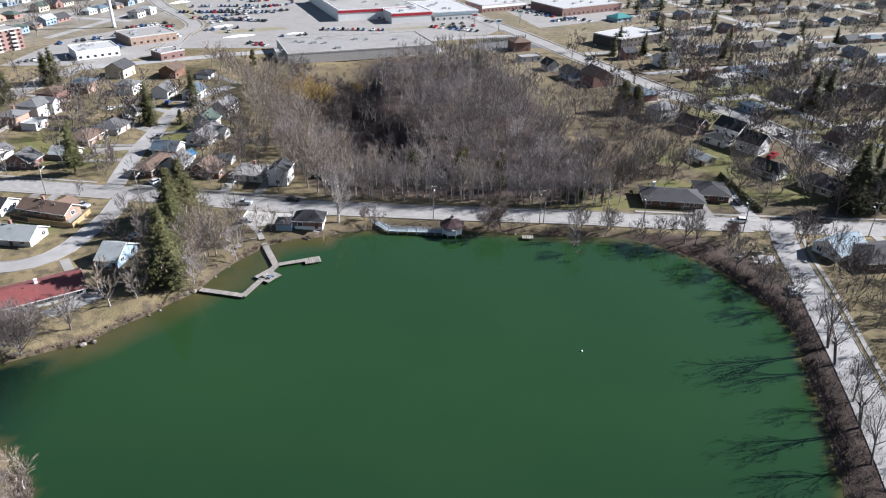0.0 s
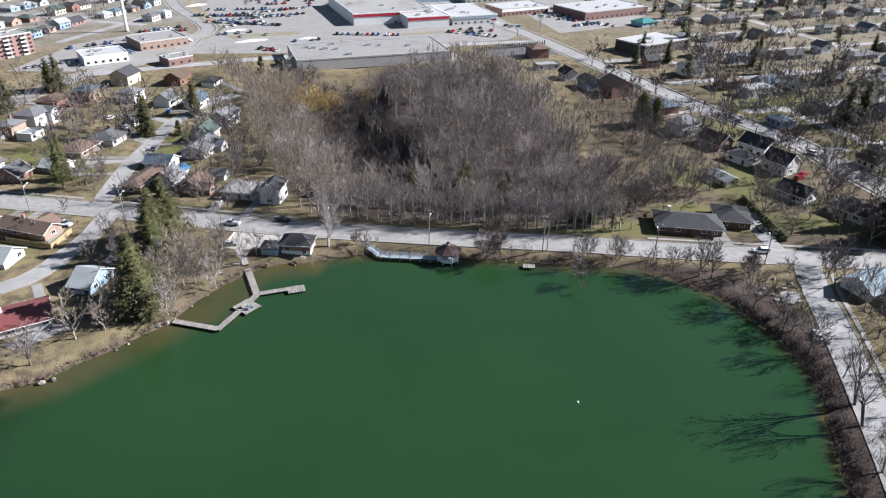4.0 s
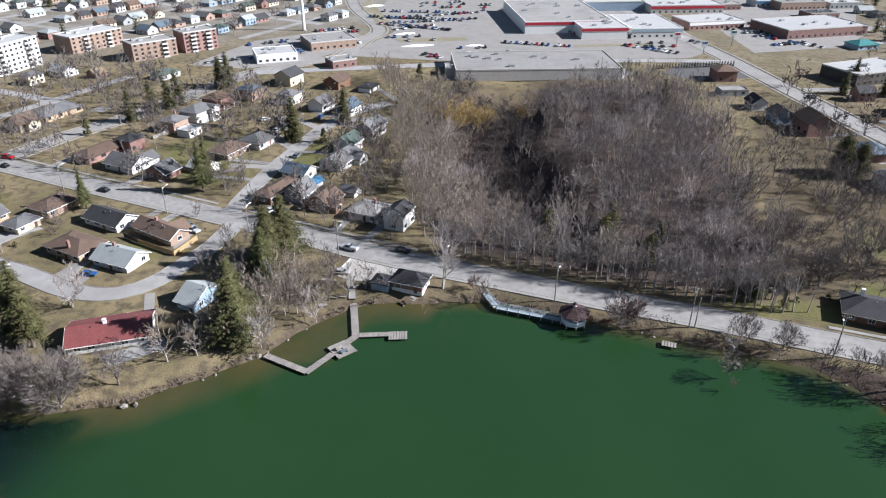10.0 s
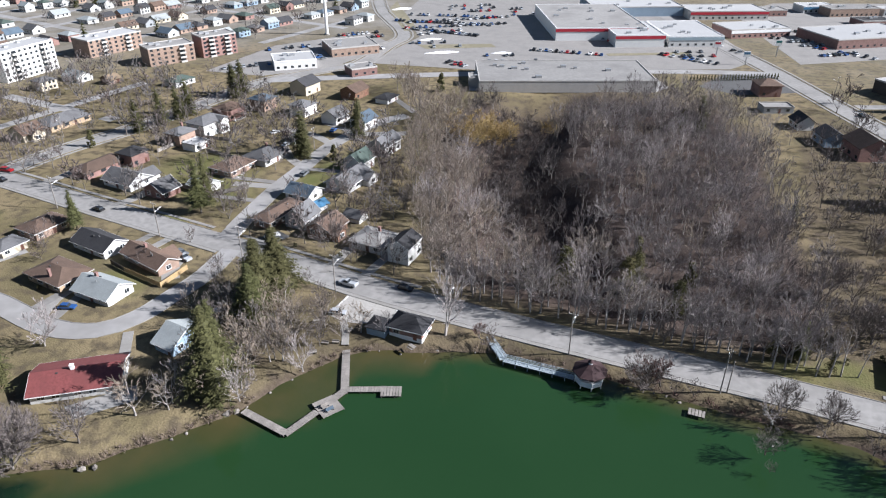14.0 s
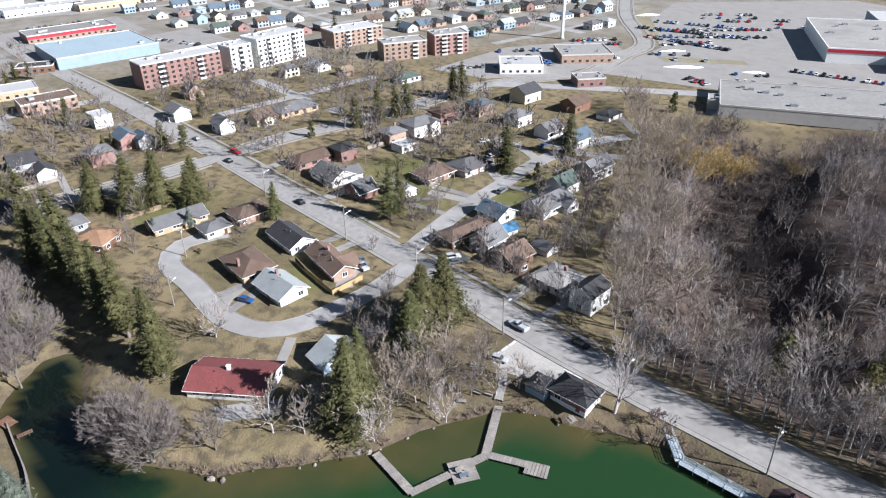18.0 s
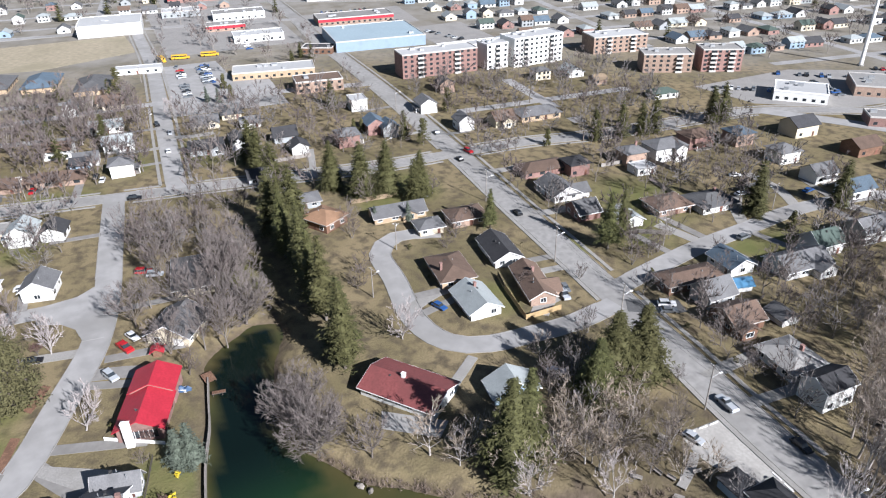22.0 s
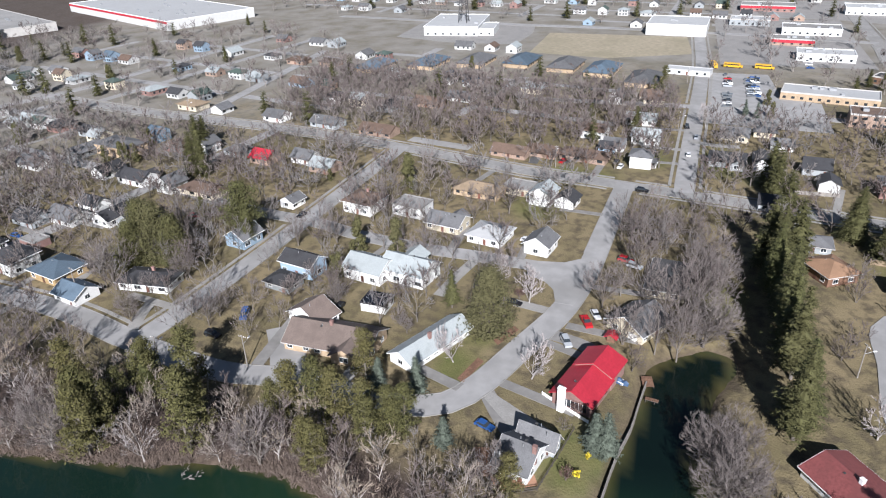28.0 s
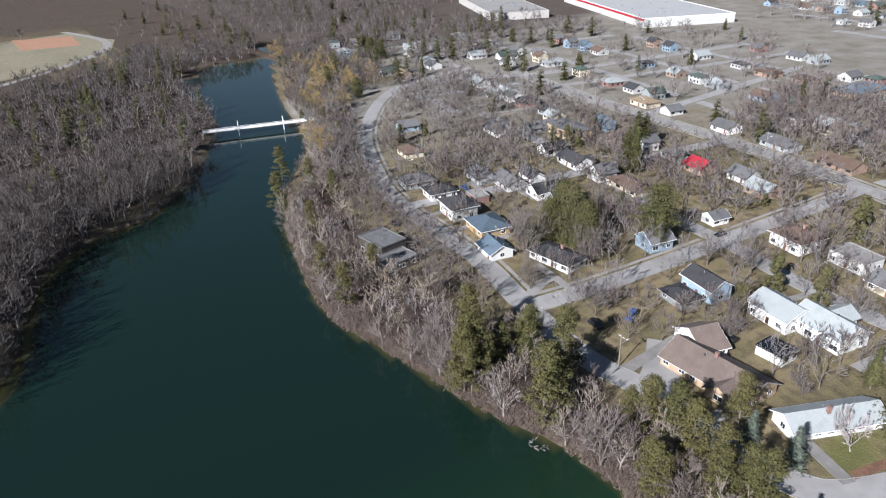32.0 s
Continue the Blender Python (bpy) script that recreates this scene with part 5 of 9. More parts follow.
lake_house = house(-102.3, 80.0, 76, 7.3, 9.6, 3.0, "gable", "white_siding", "grey_shingle", rise=3.1, chimney=(3.5, -1.0))
for dx in (-2.2,):
    g, r = Geo().box(dx - 0.9, -3.47, 3.2, dx + 0.9, -1.16, 5.0), Geo()
    g.face([(dx - 0.9, -3.47, 5.0), (dx + 0.9, -3.47, 5.0), (dx, -3.47, 5.7)])
    sub_roof = Geo()
    gable_roof(sub_roof, -3.67, -0.19, -0.9, 0.9, 5.0, 0.75, 0.25)
    r.v += [(dx - vy, vx, vz) for vx, vy, vz in sub_roof.v]
    r.f += list(sub_roof.f)
    part("dormer", g, M["white_siding"], lake_house)
    part("dormer_roof", r, M["grey_shingle"], lake_house)
    part("dormer_window", Geo().box(dx - 0.5, -3.51, 3.9, dx + 0.5, -3.47, 4.9), M["glass"], lake_house)
house(-108.1, 82.7, 76, 8.2, 3.3, 3.0, "gable", "grey_siding", "grey_shingle", rise=2.3)
house(-158.2, 99.8, 147, 12.0, 11.0, 3.1, "gable", "cream_siding", "grey_shingle", rise=3.0, garage=-1)
house(-183.0, 107.0, 174, 18.0, 10.5, 3.1, "hip", "cream_siding", "grey_shingle", rise=2.8)
house(-135.5, 50.0, -26, 21.8, 7.4, 2.8, "gable", "white_siding", "pale_shingle", chimney=(1.5, 1.0), over=0.8)
house(-130.7, 25.5, -91, 23.5, 12.0, 3.0, "gable", "buff_brick", "taupe_shingle", chimney=(0.5, 0.3), wing=(-6.0, 7.0, 2.0, 1))
house(-139.6, 14.6, -19, 7.5, 11.8, 2.9, "gable", "white_siding", "taupe_shingle")
house(-149.9, 29.2, -2, 6.1, 7.4, 2.5, "flat", "white_siding", "solar", detail=1, name="shed")
house(-166.7, 20.2, 78, 13.0, 10.0, 4.2, "gable", "white_siding", "pale_shingle", rise=2.6)
house(-168.5, 32.3, 78, 15.0, 10.5, 4.4, "gable", "white_siding", "pale_shingle", rise=2.8, wing=(-2.0, 6.0, 4.0, 1))
house(-163.4, -0.9, 78, 12.0, 7.5, 4.8, "gable", "blue_siding", "dark_shingle", rise=2.2)
house(-154.0, -2.5, 78, 9.0, 7.0, 2.6, "hip", "grey_siding", "dark_shingle")
house(-199.4, 49.7, 78, 12.0, 11.0, 3, "hip", "white_siding", "white_roof")
house(-204.5, 33.2, 78, 13.0, 9.0, 3.2, "gable", "cream_siding", "grey_shingle", wing=(2.0, 5.0, 2.5, 1))
house(-195.5, 67.3, -12, 9.0, 8.0, 4, "gable", "white_siding", "grey_shingle", rise=2.4)
house(-233.6, 61.5, -12, 9.0, 8.0, 5, "gable", "white_siding", "pale_shingle", rise=2.4, porch=True)
house(-235.7, 36.7, 78, 18.0, 10.0, 2.8, "hip", "buff_brick", "tan_shingle")
house(-241.2, 50.9, 78, 11.0, 9.0, 2.8, "flat", "cream_siding", "flat_roof")
house(-232.8, 70.4, -12, 8.0, 7.0, 3.4, "gable", "white_siding", "dark_shingle")
house(-280.4, 38.9, 78, 16.0, 8.0, 2.8, "gable", "orange_brick", "brown_shingle")
house(-283.5, 52.5, 78, 13.0, 8.0, 2.8, "gable", "orange_brick", "brown_shingle")
house(-282.5, 70.6, 78, 20.0, 9.5, 2.8, "hip", "orange_brick", "brown_shingle")
house(-295.3, 79.1, 78, 7.0, 7.0, 2.6, "gable", "blue_siding", "dark_shingle")
house(-373.1, 76.0, -12, 8.0, 6.0, 4.6, "gable", "white_siding", "grey_shingle", rise=2.4)
house(-382.8, 93.9, 78, 11.0, 9.0, 3, "gable", "cream_siding", "brown_shingle")
house(-444.9, 113.0, 78, 26.0, 9.0, 3, "flat", "white_siding", "white_roof", detail=1)
house(-212.0, -1.0, 78, 12.0, 11.0, 4.6, "hip", "white_siding", "brown_shingle", chimney=(1.0, 1.0))
house(-213.1, 17.3, 78, 12.0, 9.0, 4, "flat", "white_siding", "flat_roof")
house(-176.3, -30.0, -12, 9.0, 8.0, 4, "gable", "blue_siding", "grey_shingle", rise=2.6)
house(-208.4, -29.1, -12, 7.0, 6.0, 3, "gable", "white_siding", "grey_shingle")
house(-245.1, -33.4, 78, 11.0, 9.0, 3.2, "gable", "orange_brick", "pale_shingle")
house(-252.9, -46.8, 78, 10.0, 8.0, 3.2, "gable", "white_siding", "grey_shingle", rise=2.6)
house(-248.4, -64.2, 78, 10.0, 8.5, 3.4, "gable", "orange_brick", "red_metal", rise=2.6)
house(-254.9, -82.2, 78, 9.0, 8.0, 2.8, "hip", "grey_siding", "grey_shingle")
house(-253.7, -113.0, 78, 11.0, 9.0, 3.2, "hip", "red_brick", "brown_shingle")
house(-254.2, -97.5, -12, 9.0, 7.0, 5, "gable", "white_siding", "grey_shingle", rise=2.2)
house(-263.9, -132.1, 78, 8.0, 8.0, 5, "gable", "blue_siding", "blue_shingle")
house(-243.9, -137.1, 78, 22.0, 12.0, 5.2, "hip", "buff_brick", "grey_shingle", rise=1.4)
house(-238.4, -152.6, -12, 14.0, 8.0, 3.2, "gable", "grey_siding", "grey_shingle")
house(-270.5, -195.6, 78, 10.0, 8.0, 3.2, "hip", "red_brick", "dark_shingle")
house(-268.2, -208.0, 78, 9.0, 8.0, 3.8, "gable", "white_siding", "green_shingle")
house(-265.3, -220.1, 78, 12.0, 8.0, 3.4, "gable", "white_siding", "pale_shingle")
house(-263.0, -171.5, 78, 10.0, 8.0, 3.2, "gable", "grey_siding", "dark_shingle")
house(-218.4, -122.4, -12, 11.0, 8.0, 3.2, "gable", "white_siding", "dark_shingle", rise=2.4)
house(-214.6, -104.3, 78, 15.0, 8.5, 3.4, "gable", "white_siding", "dark_shingle", rise=2.4, wing=(3.0, 5.0, 2.0, 1))
house(-210.8, -84.6, -12, 9.0, 8.0, 4.2, "gable", "white_siding", "grey_shingle", rise=2.8)
house(-210.5, -69.5, 78, 18.0, 9.0, 2.8, "hip", "cream_siding", "brown_shingle")
house(-144.1, -42.4, 5, 8.9, 16.2, 3.0, "hip", "white_siding", "dark_shingle", chimney=(1.0, 1.0))
house(-141.8, -75.2, 78, 13.0, 11.0, 3.4, "hip", "yellow_wood", "blue_shingle")
house(-132.3, -59.6, 78, 10.0, 8.0, 2.8, "gable", "white_siding", "blue_shingle")
house(-142.4, -93.4, 78, 12.0, 10.0, 5, "hip", "white_siding", "dark_shingle")
house(-180.5, -87.0, -12, 12.0, 9.0, 3.2, "gable", "white_siding", "dark_shingle")
house(-180.1, -76.3, -12, 11.0, 9.0, 3.2, "gable", "grey_siding", "dark_shingle")
house(-176.4, -103.7, 78, 14.0, 9.0, 3, "gable", "white_siding", "grey_shingle")
house(-171.9, -116.1, 78, 12.0, 9.0, 3, "gable", "grey_siding", "dark_shingle")
house(-156.7, -99.8, 78, 8.0, 6.0, 2.6, "flat", "red_brick", "flat_roof", detail=0, name="shed")
house(-188.4, -103.1, 78, 10.0, 7.0, 3, "gable", "white_siding", "dark_shingle")
house(-219.3, -163.2, 78, 15.0, 8.0, 2.8, "gable", "white_siding", "grey_shingle")
house(-103.4, -83.8, 6, 10.0, 13.0, 5.4, "flat", "dark_wood", "grey_shingle")
house(-101.6, -73.0, 6, 12.5, 8.0, 3.0, "flat", "dark_wood", "grey_shingle", name="annex")
house(-147.1, -129.3, -12, 12.0, 10.0, 3.2, "hip", "grey_siding", "grey_shingle")
house(-147.7, -112.9, -12, 11.0, 9.0, 3.2, "hip", "white_siding", "dark_shingle")
house(-166.9, -163.8, 78, 11.0, 9.0, 3, "hip", "cream_siding", "brown_shingle")
house(-188.4, -199.2, -12, 10.0, 8.0, 3.2, "gable", "blue_siding", "grey_shingle")
house(-255.2, -307.3, 78, 12.0, 8.0, 3.2, "gable", "orange_brick", "tan_shingle")
house(-286.8, -316.4, 78, 12.0, 9.0, 3.2, "gable", "white_siding", "grey_shingle")
house(-301.8, -367.8, 78, 11.0, 9.0, 3.4, "gable", "white_siding", "pale_shingle")
house(-347.3, -306.0, -12, 15.0, 9.0, 3.2, "gable", "white_siding", "green_shingle")
house(-349.6, -341.5, -12, 12.0, 9.0, 3.2, "gable", "grey_siding", "dark_shingle")
house(-371.6, -296.7, 78, 11.0, 8.0, 3.2, "gable", "white_siding", "grey_shingle")
house(-277.2, -250.1, 78, 12.0, 9.0, 3.4, "gable", "white_siding", "pale_shingle")
house(-271.1, -217.9, 78, 12.0, 9.0, 3.4, "gable", "white_siding", "pale_shingle")
house(-265.7, -193.4, 78, 10.0, 9.0, 3.4, "hip", "red_brick", "dark_shingle")
house(-315.7, -148.9, 78, 14.0, 10.0, 3.2, "hip", "cream_siding", "tan_shingle")
house(-312.4, -128.3, -12, 9.0, 8.0, 3, "gable", "white_siding", "grey_shingle")
house(-302.0, -59.8, 78, 16.0, 9.0, 3, "gable", "grey_siding", "grey_shingle")
house(-295.7, -29.4, 78, 18.0, 9.0, 2.8, "gable", "orange_brick", "brown_shingle")
house(-306.3, -90.8, 78, 12.0, 9.0, 3.2, "gable", "white_siding", "grey_shingle")
house(-379.9, -147.1, 78, 12.0, 9.0, 3.4, "gable", "grey_siding", "pale_shingle")
house(-429.4, -143.7, 78, 14.0, 10.0, 3.2, "hip", "orange_brick", "brown_shingle")
house(-427.4, -118.5, 78, 13.0, 10.0, 3.2, "hip", "orange_brick", "brown_shingle")
house(-347.2, -21.2, 78, 16.0, 9.0, 2.8, "gable", "orange_brick", "brown_shingle")
house(-361.4, -6.7, 78, 14.0, 9.0, 2.8, "gable", "white_siding", "grey_shingle")

# ---- houses east of the wood ----
# brown timber walls here stand in for south fronts lying in shade
house(72.6, 217.0, -4, 20.0, 11.0, 2.8, "hip", "brown_wood", "dark_shingle", chimney=(-6.0, 2.5, 1))
house(88.2, 223.6, -6, 10.5, 12.0, 2.8, "hip", "brown_wood", "dark_shingle", name="garage")
house(92.3, 313.5, 38, 13.0, 9.0, 5.2, "hip", "white_siding", "grey_shingle", rise=2.2, porch=True)
house(89.3, 344.0, 112, 13.0, 10.0, 4, "hip", "red_brick", "blue_shingle")
house(101.6, 296.2, -52, 11.5, 9.0, 3.4, "gable", "red_brick", "brown_shingle", rise=3.2)
house(117.6, 290.4, -52, 12.0, 9.0, 4.6, "gable", "white_siding", "dark_shingle", rise=3.0)
house(108.6, 279.4, -52, 10.0, 8.0, 3, "hip", "white_siding", "dark_shingle")
house(119.8, 270.6, -52, 10.0, 8.0, 5.2, "gable", "white_siding", "dark_shingle", rise=3.2)
house(117.2, 245.4, -52, 11.0, 7.5, 3, "gable", "white_siding", "dark_shingle", rise=2.6)
house(94.6, 257.2, -60, 10.0, 6.0, 2.6, "gable", "cream_siding", "pale_shingle", rise=1.2, name="garage")
house(131.2, 232.4, -52, 12.0, 10.0, 3.2, "hip", "cream_siding", "dark_shingle", rise=3.0)
house(115.4, 183.4, 30, 13.0, 9.0, 3, "gable", "white_siding", "steel_shingle", rise=2.6)
house(124.8, 178.8, 10, 16.0, 12.0, 3, "hip", "brown_wood", "dark_shingle")
house(119.3, 416.5, 22, 13.0, 9.0, 5.4, "gable", "white_siding", "dark_shingle", rise=2.4)
house(137.8, 462.7, 22, 10.0, 9.0, 5.4, "gable", "cream_siding", "grey_shingle")
house(133.6, 390.4, 22, 12.0, 10.0, 5, "hip", "red_brick", "brown_shingle")
house(144.4, 377.6, 22, 18.0, 10.0, 4.4, "flat", "white_siding", "flat_roof")
house(172.3, 414.0, 22, 9.0, 7.0, 3.2, "gable", "white_siding", "white_roof")
house(170.0, 394.6, 112, 10.0, 8.0, 3.6, "gable", "white_siding", "pale_shingle")
house(163.9, 350.2, 112, 10.0, 8.0, 3.4, "gable", "grey_siding", "grey_shingle")
house(192.2, 465.1, 22, 12.0, 9.0, 3.4, "gable", "grey_siding", "dark_shingle")
house(218.0, 484.5, 112, 10.0, 8.0, 5, "gable", "white_siding", "grey_shingle", rise=2.4)
house(236.8, 470.4, 22, 20.0, 9.0, 3.2, "hip", "white_siding", "grey_shingle")
house(250.0, 455.5, 112, 12.0, 9.0, 3.4, "gable", "blue_siding", "blue_shingle")
house(215.9, 408.0, 22, 13.0, 9.0, 3.2, "gable", "cream_siding", "grey_shingle")
house(254.7, 433.2, 22, 12.0, 8.0, 3.2, "gable", "white_siding", "blue_shingle")
house(171.3, 293.6, 22, 12.0, 9.0, 3.2, "gable", "grey_siding", "grey_shingle")
house(70.3, 369.8, 112, 14.0, 12.0, 6, "gable", "red_brick", "brown_shingle", rise=3.4)
house(58.1, 380.5, 112, 11.0, 9.0, 4.4, "gable", "blue_siding", "dark_shingle", rise=2.4)
house(47.9, 398.1, 112, 9.0, 7.0, 4, "gable", "white_siding", "dark_shingle", rise=2.6)
house(37.4, 419.2, 22, 14.0, 8.0, 2.8, "flat", "grey_siding", "flat_roof")
house(32.9, 447.4, 22, 11.0, 11.0, 6, "hip", "red_brick", "brown_shingle")

NEAR_HOUSES = list(HOUSES)

# ---- large buildings ----
WINP = Geo().box(-0.8, -0.04, 0, 0.8, 0.0, 1.3).mesh("window", M["glass"])
BALC_S = Geo().box(-1.8, -1.5, -0.12, 1.8, 0, 0.03).box(-1.8, -1.5, 0.03, 1.8, -1.42, 1.0).box(-1.8, -1.42, 0.03, -1.72, 0, 1.0).box(1.72, -1.42, 0.03, 1.8, 0, 1.0)


def block(name, x, y, rot, w, d, h, wall, roof, label, category, floors=0, sides=(-1,), gap=3.4, balconies=(), band=None, units=3, seed=1):
    """A flat-roofed building with parapet, rooftop units, rows of windows and balcony stacks."""
    e = thing(name, x, y, 0, rot, label, category)
    HOUSES.append((x, y, math.hypot(w, d) / 2))
    x0, x1, y0, y1 = -w / 2, w / 2, -d / 2, d / 2
    part("wall", Geo().box(x0, y0, -0.4, x1, y1, h), M[wall], e)
    part("roof", Geo().box(x0 + 0.3, y0 + 0.3, h - 0.1, x1 - 0.3, y1 - 0.3, h + 0.12), M[roof], e)
    p = Geo()
    for a in ((x0 - 0.1, y0 - 0.1, x1 + 0.1, y0 + 0.3), (x0 - 0.1, y1 - 0.3, x1 + 0.1, y1 + 0.1), (x0 - 0.1, y0 + 0.3, x0 + 0.3, y1 - 0.3), (x1 - 0.3, y0 + 0.3, x1 + 0.1, y1 - 0.3)):
        p.box(a[0], a[1], h - 0.25, a[2], a[3], h + 0.5)
    part("parapet", p, M["soffit" if wall != "white_siding" else "white_paint"], e)
    rng = random.Random(seed)
    for _ in range(units):
        a, b, s = rng.uniform(x0 * 0.8, x1 * 0.8), rng.uniform(y0 * 0.7, y1 * 0.7), rng.uniform(0.8, 1.7)
        part("rooftop_unit", Geo().box(a - s, b - s * 0.7, h + 0.1, a + s, b + s * 0.7, h + 1.3), M["metal"], e)
    if band:
        part("fascia", Geo().box(x0 - 0.25, y0 - 0.25, h - 2.2, x1 + 0.25, y0 - 0.11, h - 0.3), M[band], e, "coloured sign band")
    fh = h / max(1, floors)
    for fl in range(floors):
        for side in sides:
            n = int(w // gap)
            for k in range(n):
                px = x0 + (k + 0.5) * w / n
                if side == -1 and any(abs(px - b) < 2.4 for b in balconies):
                    continue
                part("window", WINP, None, e, m=pose(px, side * d / 2, fl * fh + 0.9, 0, 0, 0 if side < 0 else 180))
        for b in balconies:
            bal = part("balcony", BALC_S, M["soffit"], e, m=pose(b, y0 - 0.02, fl * fh + 0.15))
            part("balcony_door", Geo().box(-1.5, -0.05, 0.03, 1.5, -0.01, 2.1), M["glass"], bal)
    return e


block("apartment_building", -357, 267, 85, 45, 15, 13, "red_brick", "white_roof", "five-storey red-brick apartment building with balcony stacks", "apartment building", 5, (1, -1), 3.6, (-12, 10))
block("apartment_building", -351, 327, 92, 34, 16, 16, "white_siding", "white_roof", "six-storey white apartment building with stacked balconies", "apartment building", 6, (1, -1), 3.4, (-9, 9))
block("apartment_building", -352, 301, 92, 14, 12, 14, "white_siding", "white_roof", "white five-storey apartment wing beside the taller block", "apartment building", 5, (1, -1), 3.4, (0,))
block("apartment_building", -350, 388, 78, 36, 18, 10, "orange_brick", "white_roof", "four-storey orange-brick apartment building", "apartment building", 4, (1, -1), 3.6, (-8, 8))
block("apartment_building", -297, 382, 62, 27, 15, 10, "orange_brick", "flat_roof", "four-storey orange-brick apartment building with grey roof", "apartment building", 4, (-1, 1), 3.4, (6,))
block("apartment_building", -284, 409, 62, 22, 15, 12, "red_brick", "flat_roof", "five-storey dark brick apartment building", "apartment building", 5, (-1, 1), 3.4, (-5, 5))
# the shopping plaza
block("plaza_building", -70, 431, 23, 92, 42, 5.5, "soffit", "flat_roof", "long low grey plaza building with gravel roof", "store", 1, (), 9, (), None, 9, 3)
block("plaza_building", -108, 408, 23, 14, 10, 4.5, "soffit", "flat_roof", "grey loading annex behind the plaza", "store", 1, (), 9, (), None, 1, 4)
block("store_building", -88, 578, 25, 62, 88, 8, "white_siding", "flat_roof", "big white store with a red sign band", "store", 1, (), 9, (), "store_red", 8, 5)
block("store_building", -52, 548, 25, 32, 44, 7.4, "white_siding", "white_roof", "big white store with a red sign band", "store", 1, (), 9, (), "store_red", 6, 6)
block("store_building", -20, 566, 25, 36, 50, 6.4, "white_siding", "white_roof", "pale flat-roofed store with a blue-grey front", "store", 1, (-1,), 5, (), "blue_metal", 6, 7)
block("store_building", -70, 655, 25, 70, 50, 7, "blue_siding", "white_roof", "large pale store with blue-grey walls", "store", 1, (), 5, (), None, 6, 8)
block("store_building", 22, 600, 33, 44, 26, 5.5, "red_brick", "white_roof", "red-brick store with a white roof", "store", 1, (-1,), 4, (), "white_paint", 4, 9)
block("store_building", 0, 660, 25, 60, 30, 6, "soffit", "white_roof", "pale flat-roofed store with red sign band", "store", 1, (-1,), 5, (), "store_red", 5, 19)
block("store_building", 90, 605, 35, 66, 40, 6, "red_brick", "white_roof", "large brick store with a white roof", "store", 1, (-1,), 5, (), None, 5, 10)
block("institution_building", 108, 478, 40, 42, 24, 6.5, "dark_wood", "white_roof", "two-storey dark-clad building with a white roof", "office building", 2, (-1, 1), 4, (), None, 4, 11)
house(118, 560, 35, 16, 12, 3.2, "hip", "blue_siding", "teal_metal", name="house")
block("commercial_building", -223, 403, 40, 24, 20, 4.8, "white_siding", "white_roof", "white flat-roofed commercial building", "store", 1, (-1,), 3.5, (), None, 3, 12)
block("commercial_building", -210, 447, 45, 30, 26, 5, "orange_brick", "flat_roof", "orange-brick commercial building with gravel roof", "store", 1, (-1,), 4, (), None, 4, 13)
block("commercial_building", -178, 402, 50, 15, 12, 4.2, "red_brick", "flat_roof", "small brown brick commercial building", "store", 1, (-1,), 4, (), None, 2, 14)
# warehouses and the school to the west
block("warehouse", -453, 264, 83, 60, 52, 6.5, "blue_siding", "blue_metal", "warehouse with a wide light blue metal roof", "warehouse", 1, (), 5, (), None, 2, 15)
block("warehouse", -585, 105, 85, 44, 40, 8, "white_siding", "white_roof", "white metal-clad warehouse with a pale roof", "warehouse", 1, (1,), 6, (), None, 2, 16)
block("school_building", -400, 183, 78, 46, 18, 4, "buff_brick", "white_roof", "low cream school building with a white roof", "school", 1, (1, -1), 4, (), None, 4, 17)
block("commercial_building", -358, 197, 82, 25, 15, 6, "orange_brick", "brown_shingle", "orange-brick two-storey office block", "office building", 2, (-1, 1), 3.6, (), None, 2, 18)
block("store_building", -527, 276, 83, 58, 24, 5, "orange_brick", "flat_roof", "orange-brick strip of shops", "store", 1, (-1, 1), 4, (), "store_red", 5, 20)
block("store_building", -640, 300, 83, 60, 24, 5, "white_siding", "white_roof", "white flat-roofed strip of small shops", "store", 1, (-1,), 5, (), None, 5, 21)
block("commercial_building", -440, 222, 60, 20, 12, 3.8, "brown_wood", "dark_shingle", "dark low commercial building", "store", 1, (-1,), 4, (), None, 1, 22)
block("warehouse", -388, 310, 86, 50, 12, 6, "white_siding", "white_roof", "long white storage building with dark doors", "warehouse", 1, (-1, 1), 4, (), None, 2, 23)
block("factory", -570, -70, 95, 44, 60, 7, "white_siding", "white_roof", "white flat-roofed factory beside a tower", "factory", 1, (-1,), 6, (), None, 4, 24)
block("factory", -560, -45, 95, 20, 30, 5, "white_siding", "white_roof", "low white annex beside the factory", "factory", 1, (-1,), 6, (), None, 2, 25)
block("factory", -610, -400, 65, 210, 90, 8, "white_siding", "white_roof", "very long white and rust-red factory", "factory", 1, (), 8, (), "store_red", 14, 26)
block("factory", -520, -520, 65, 160, 60, 7, "soffit", "flat_roof", "long grey factory shed with gravel roof", "factory", 1, (), 8, (), None, 8, 27)
for k, (cx, cy) in enumerate(((-440, -52), (-450, -22), (-455, 8), (-448, 38), (-440, 62), (-420, 88), (-425, -85))):
    house(cx, cy, -8, 29, 17, 3, "hip", "buff_brick", "grey_shingle" if k % 2 else "blue_shingle", detail=1, name="row_house")

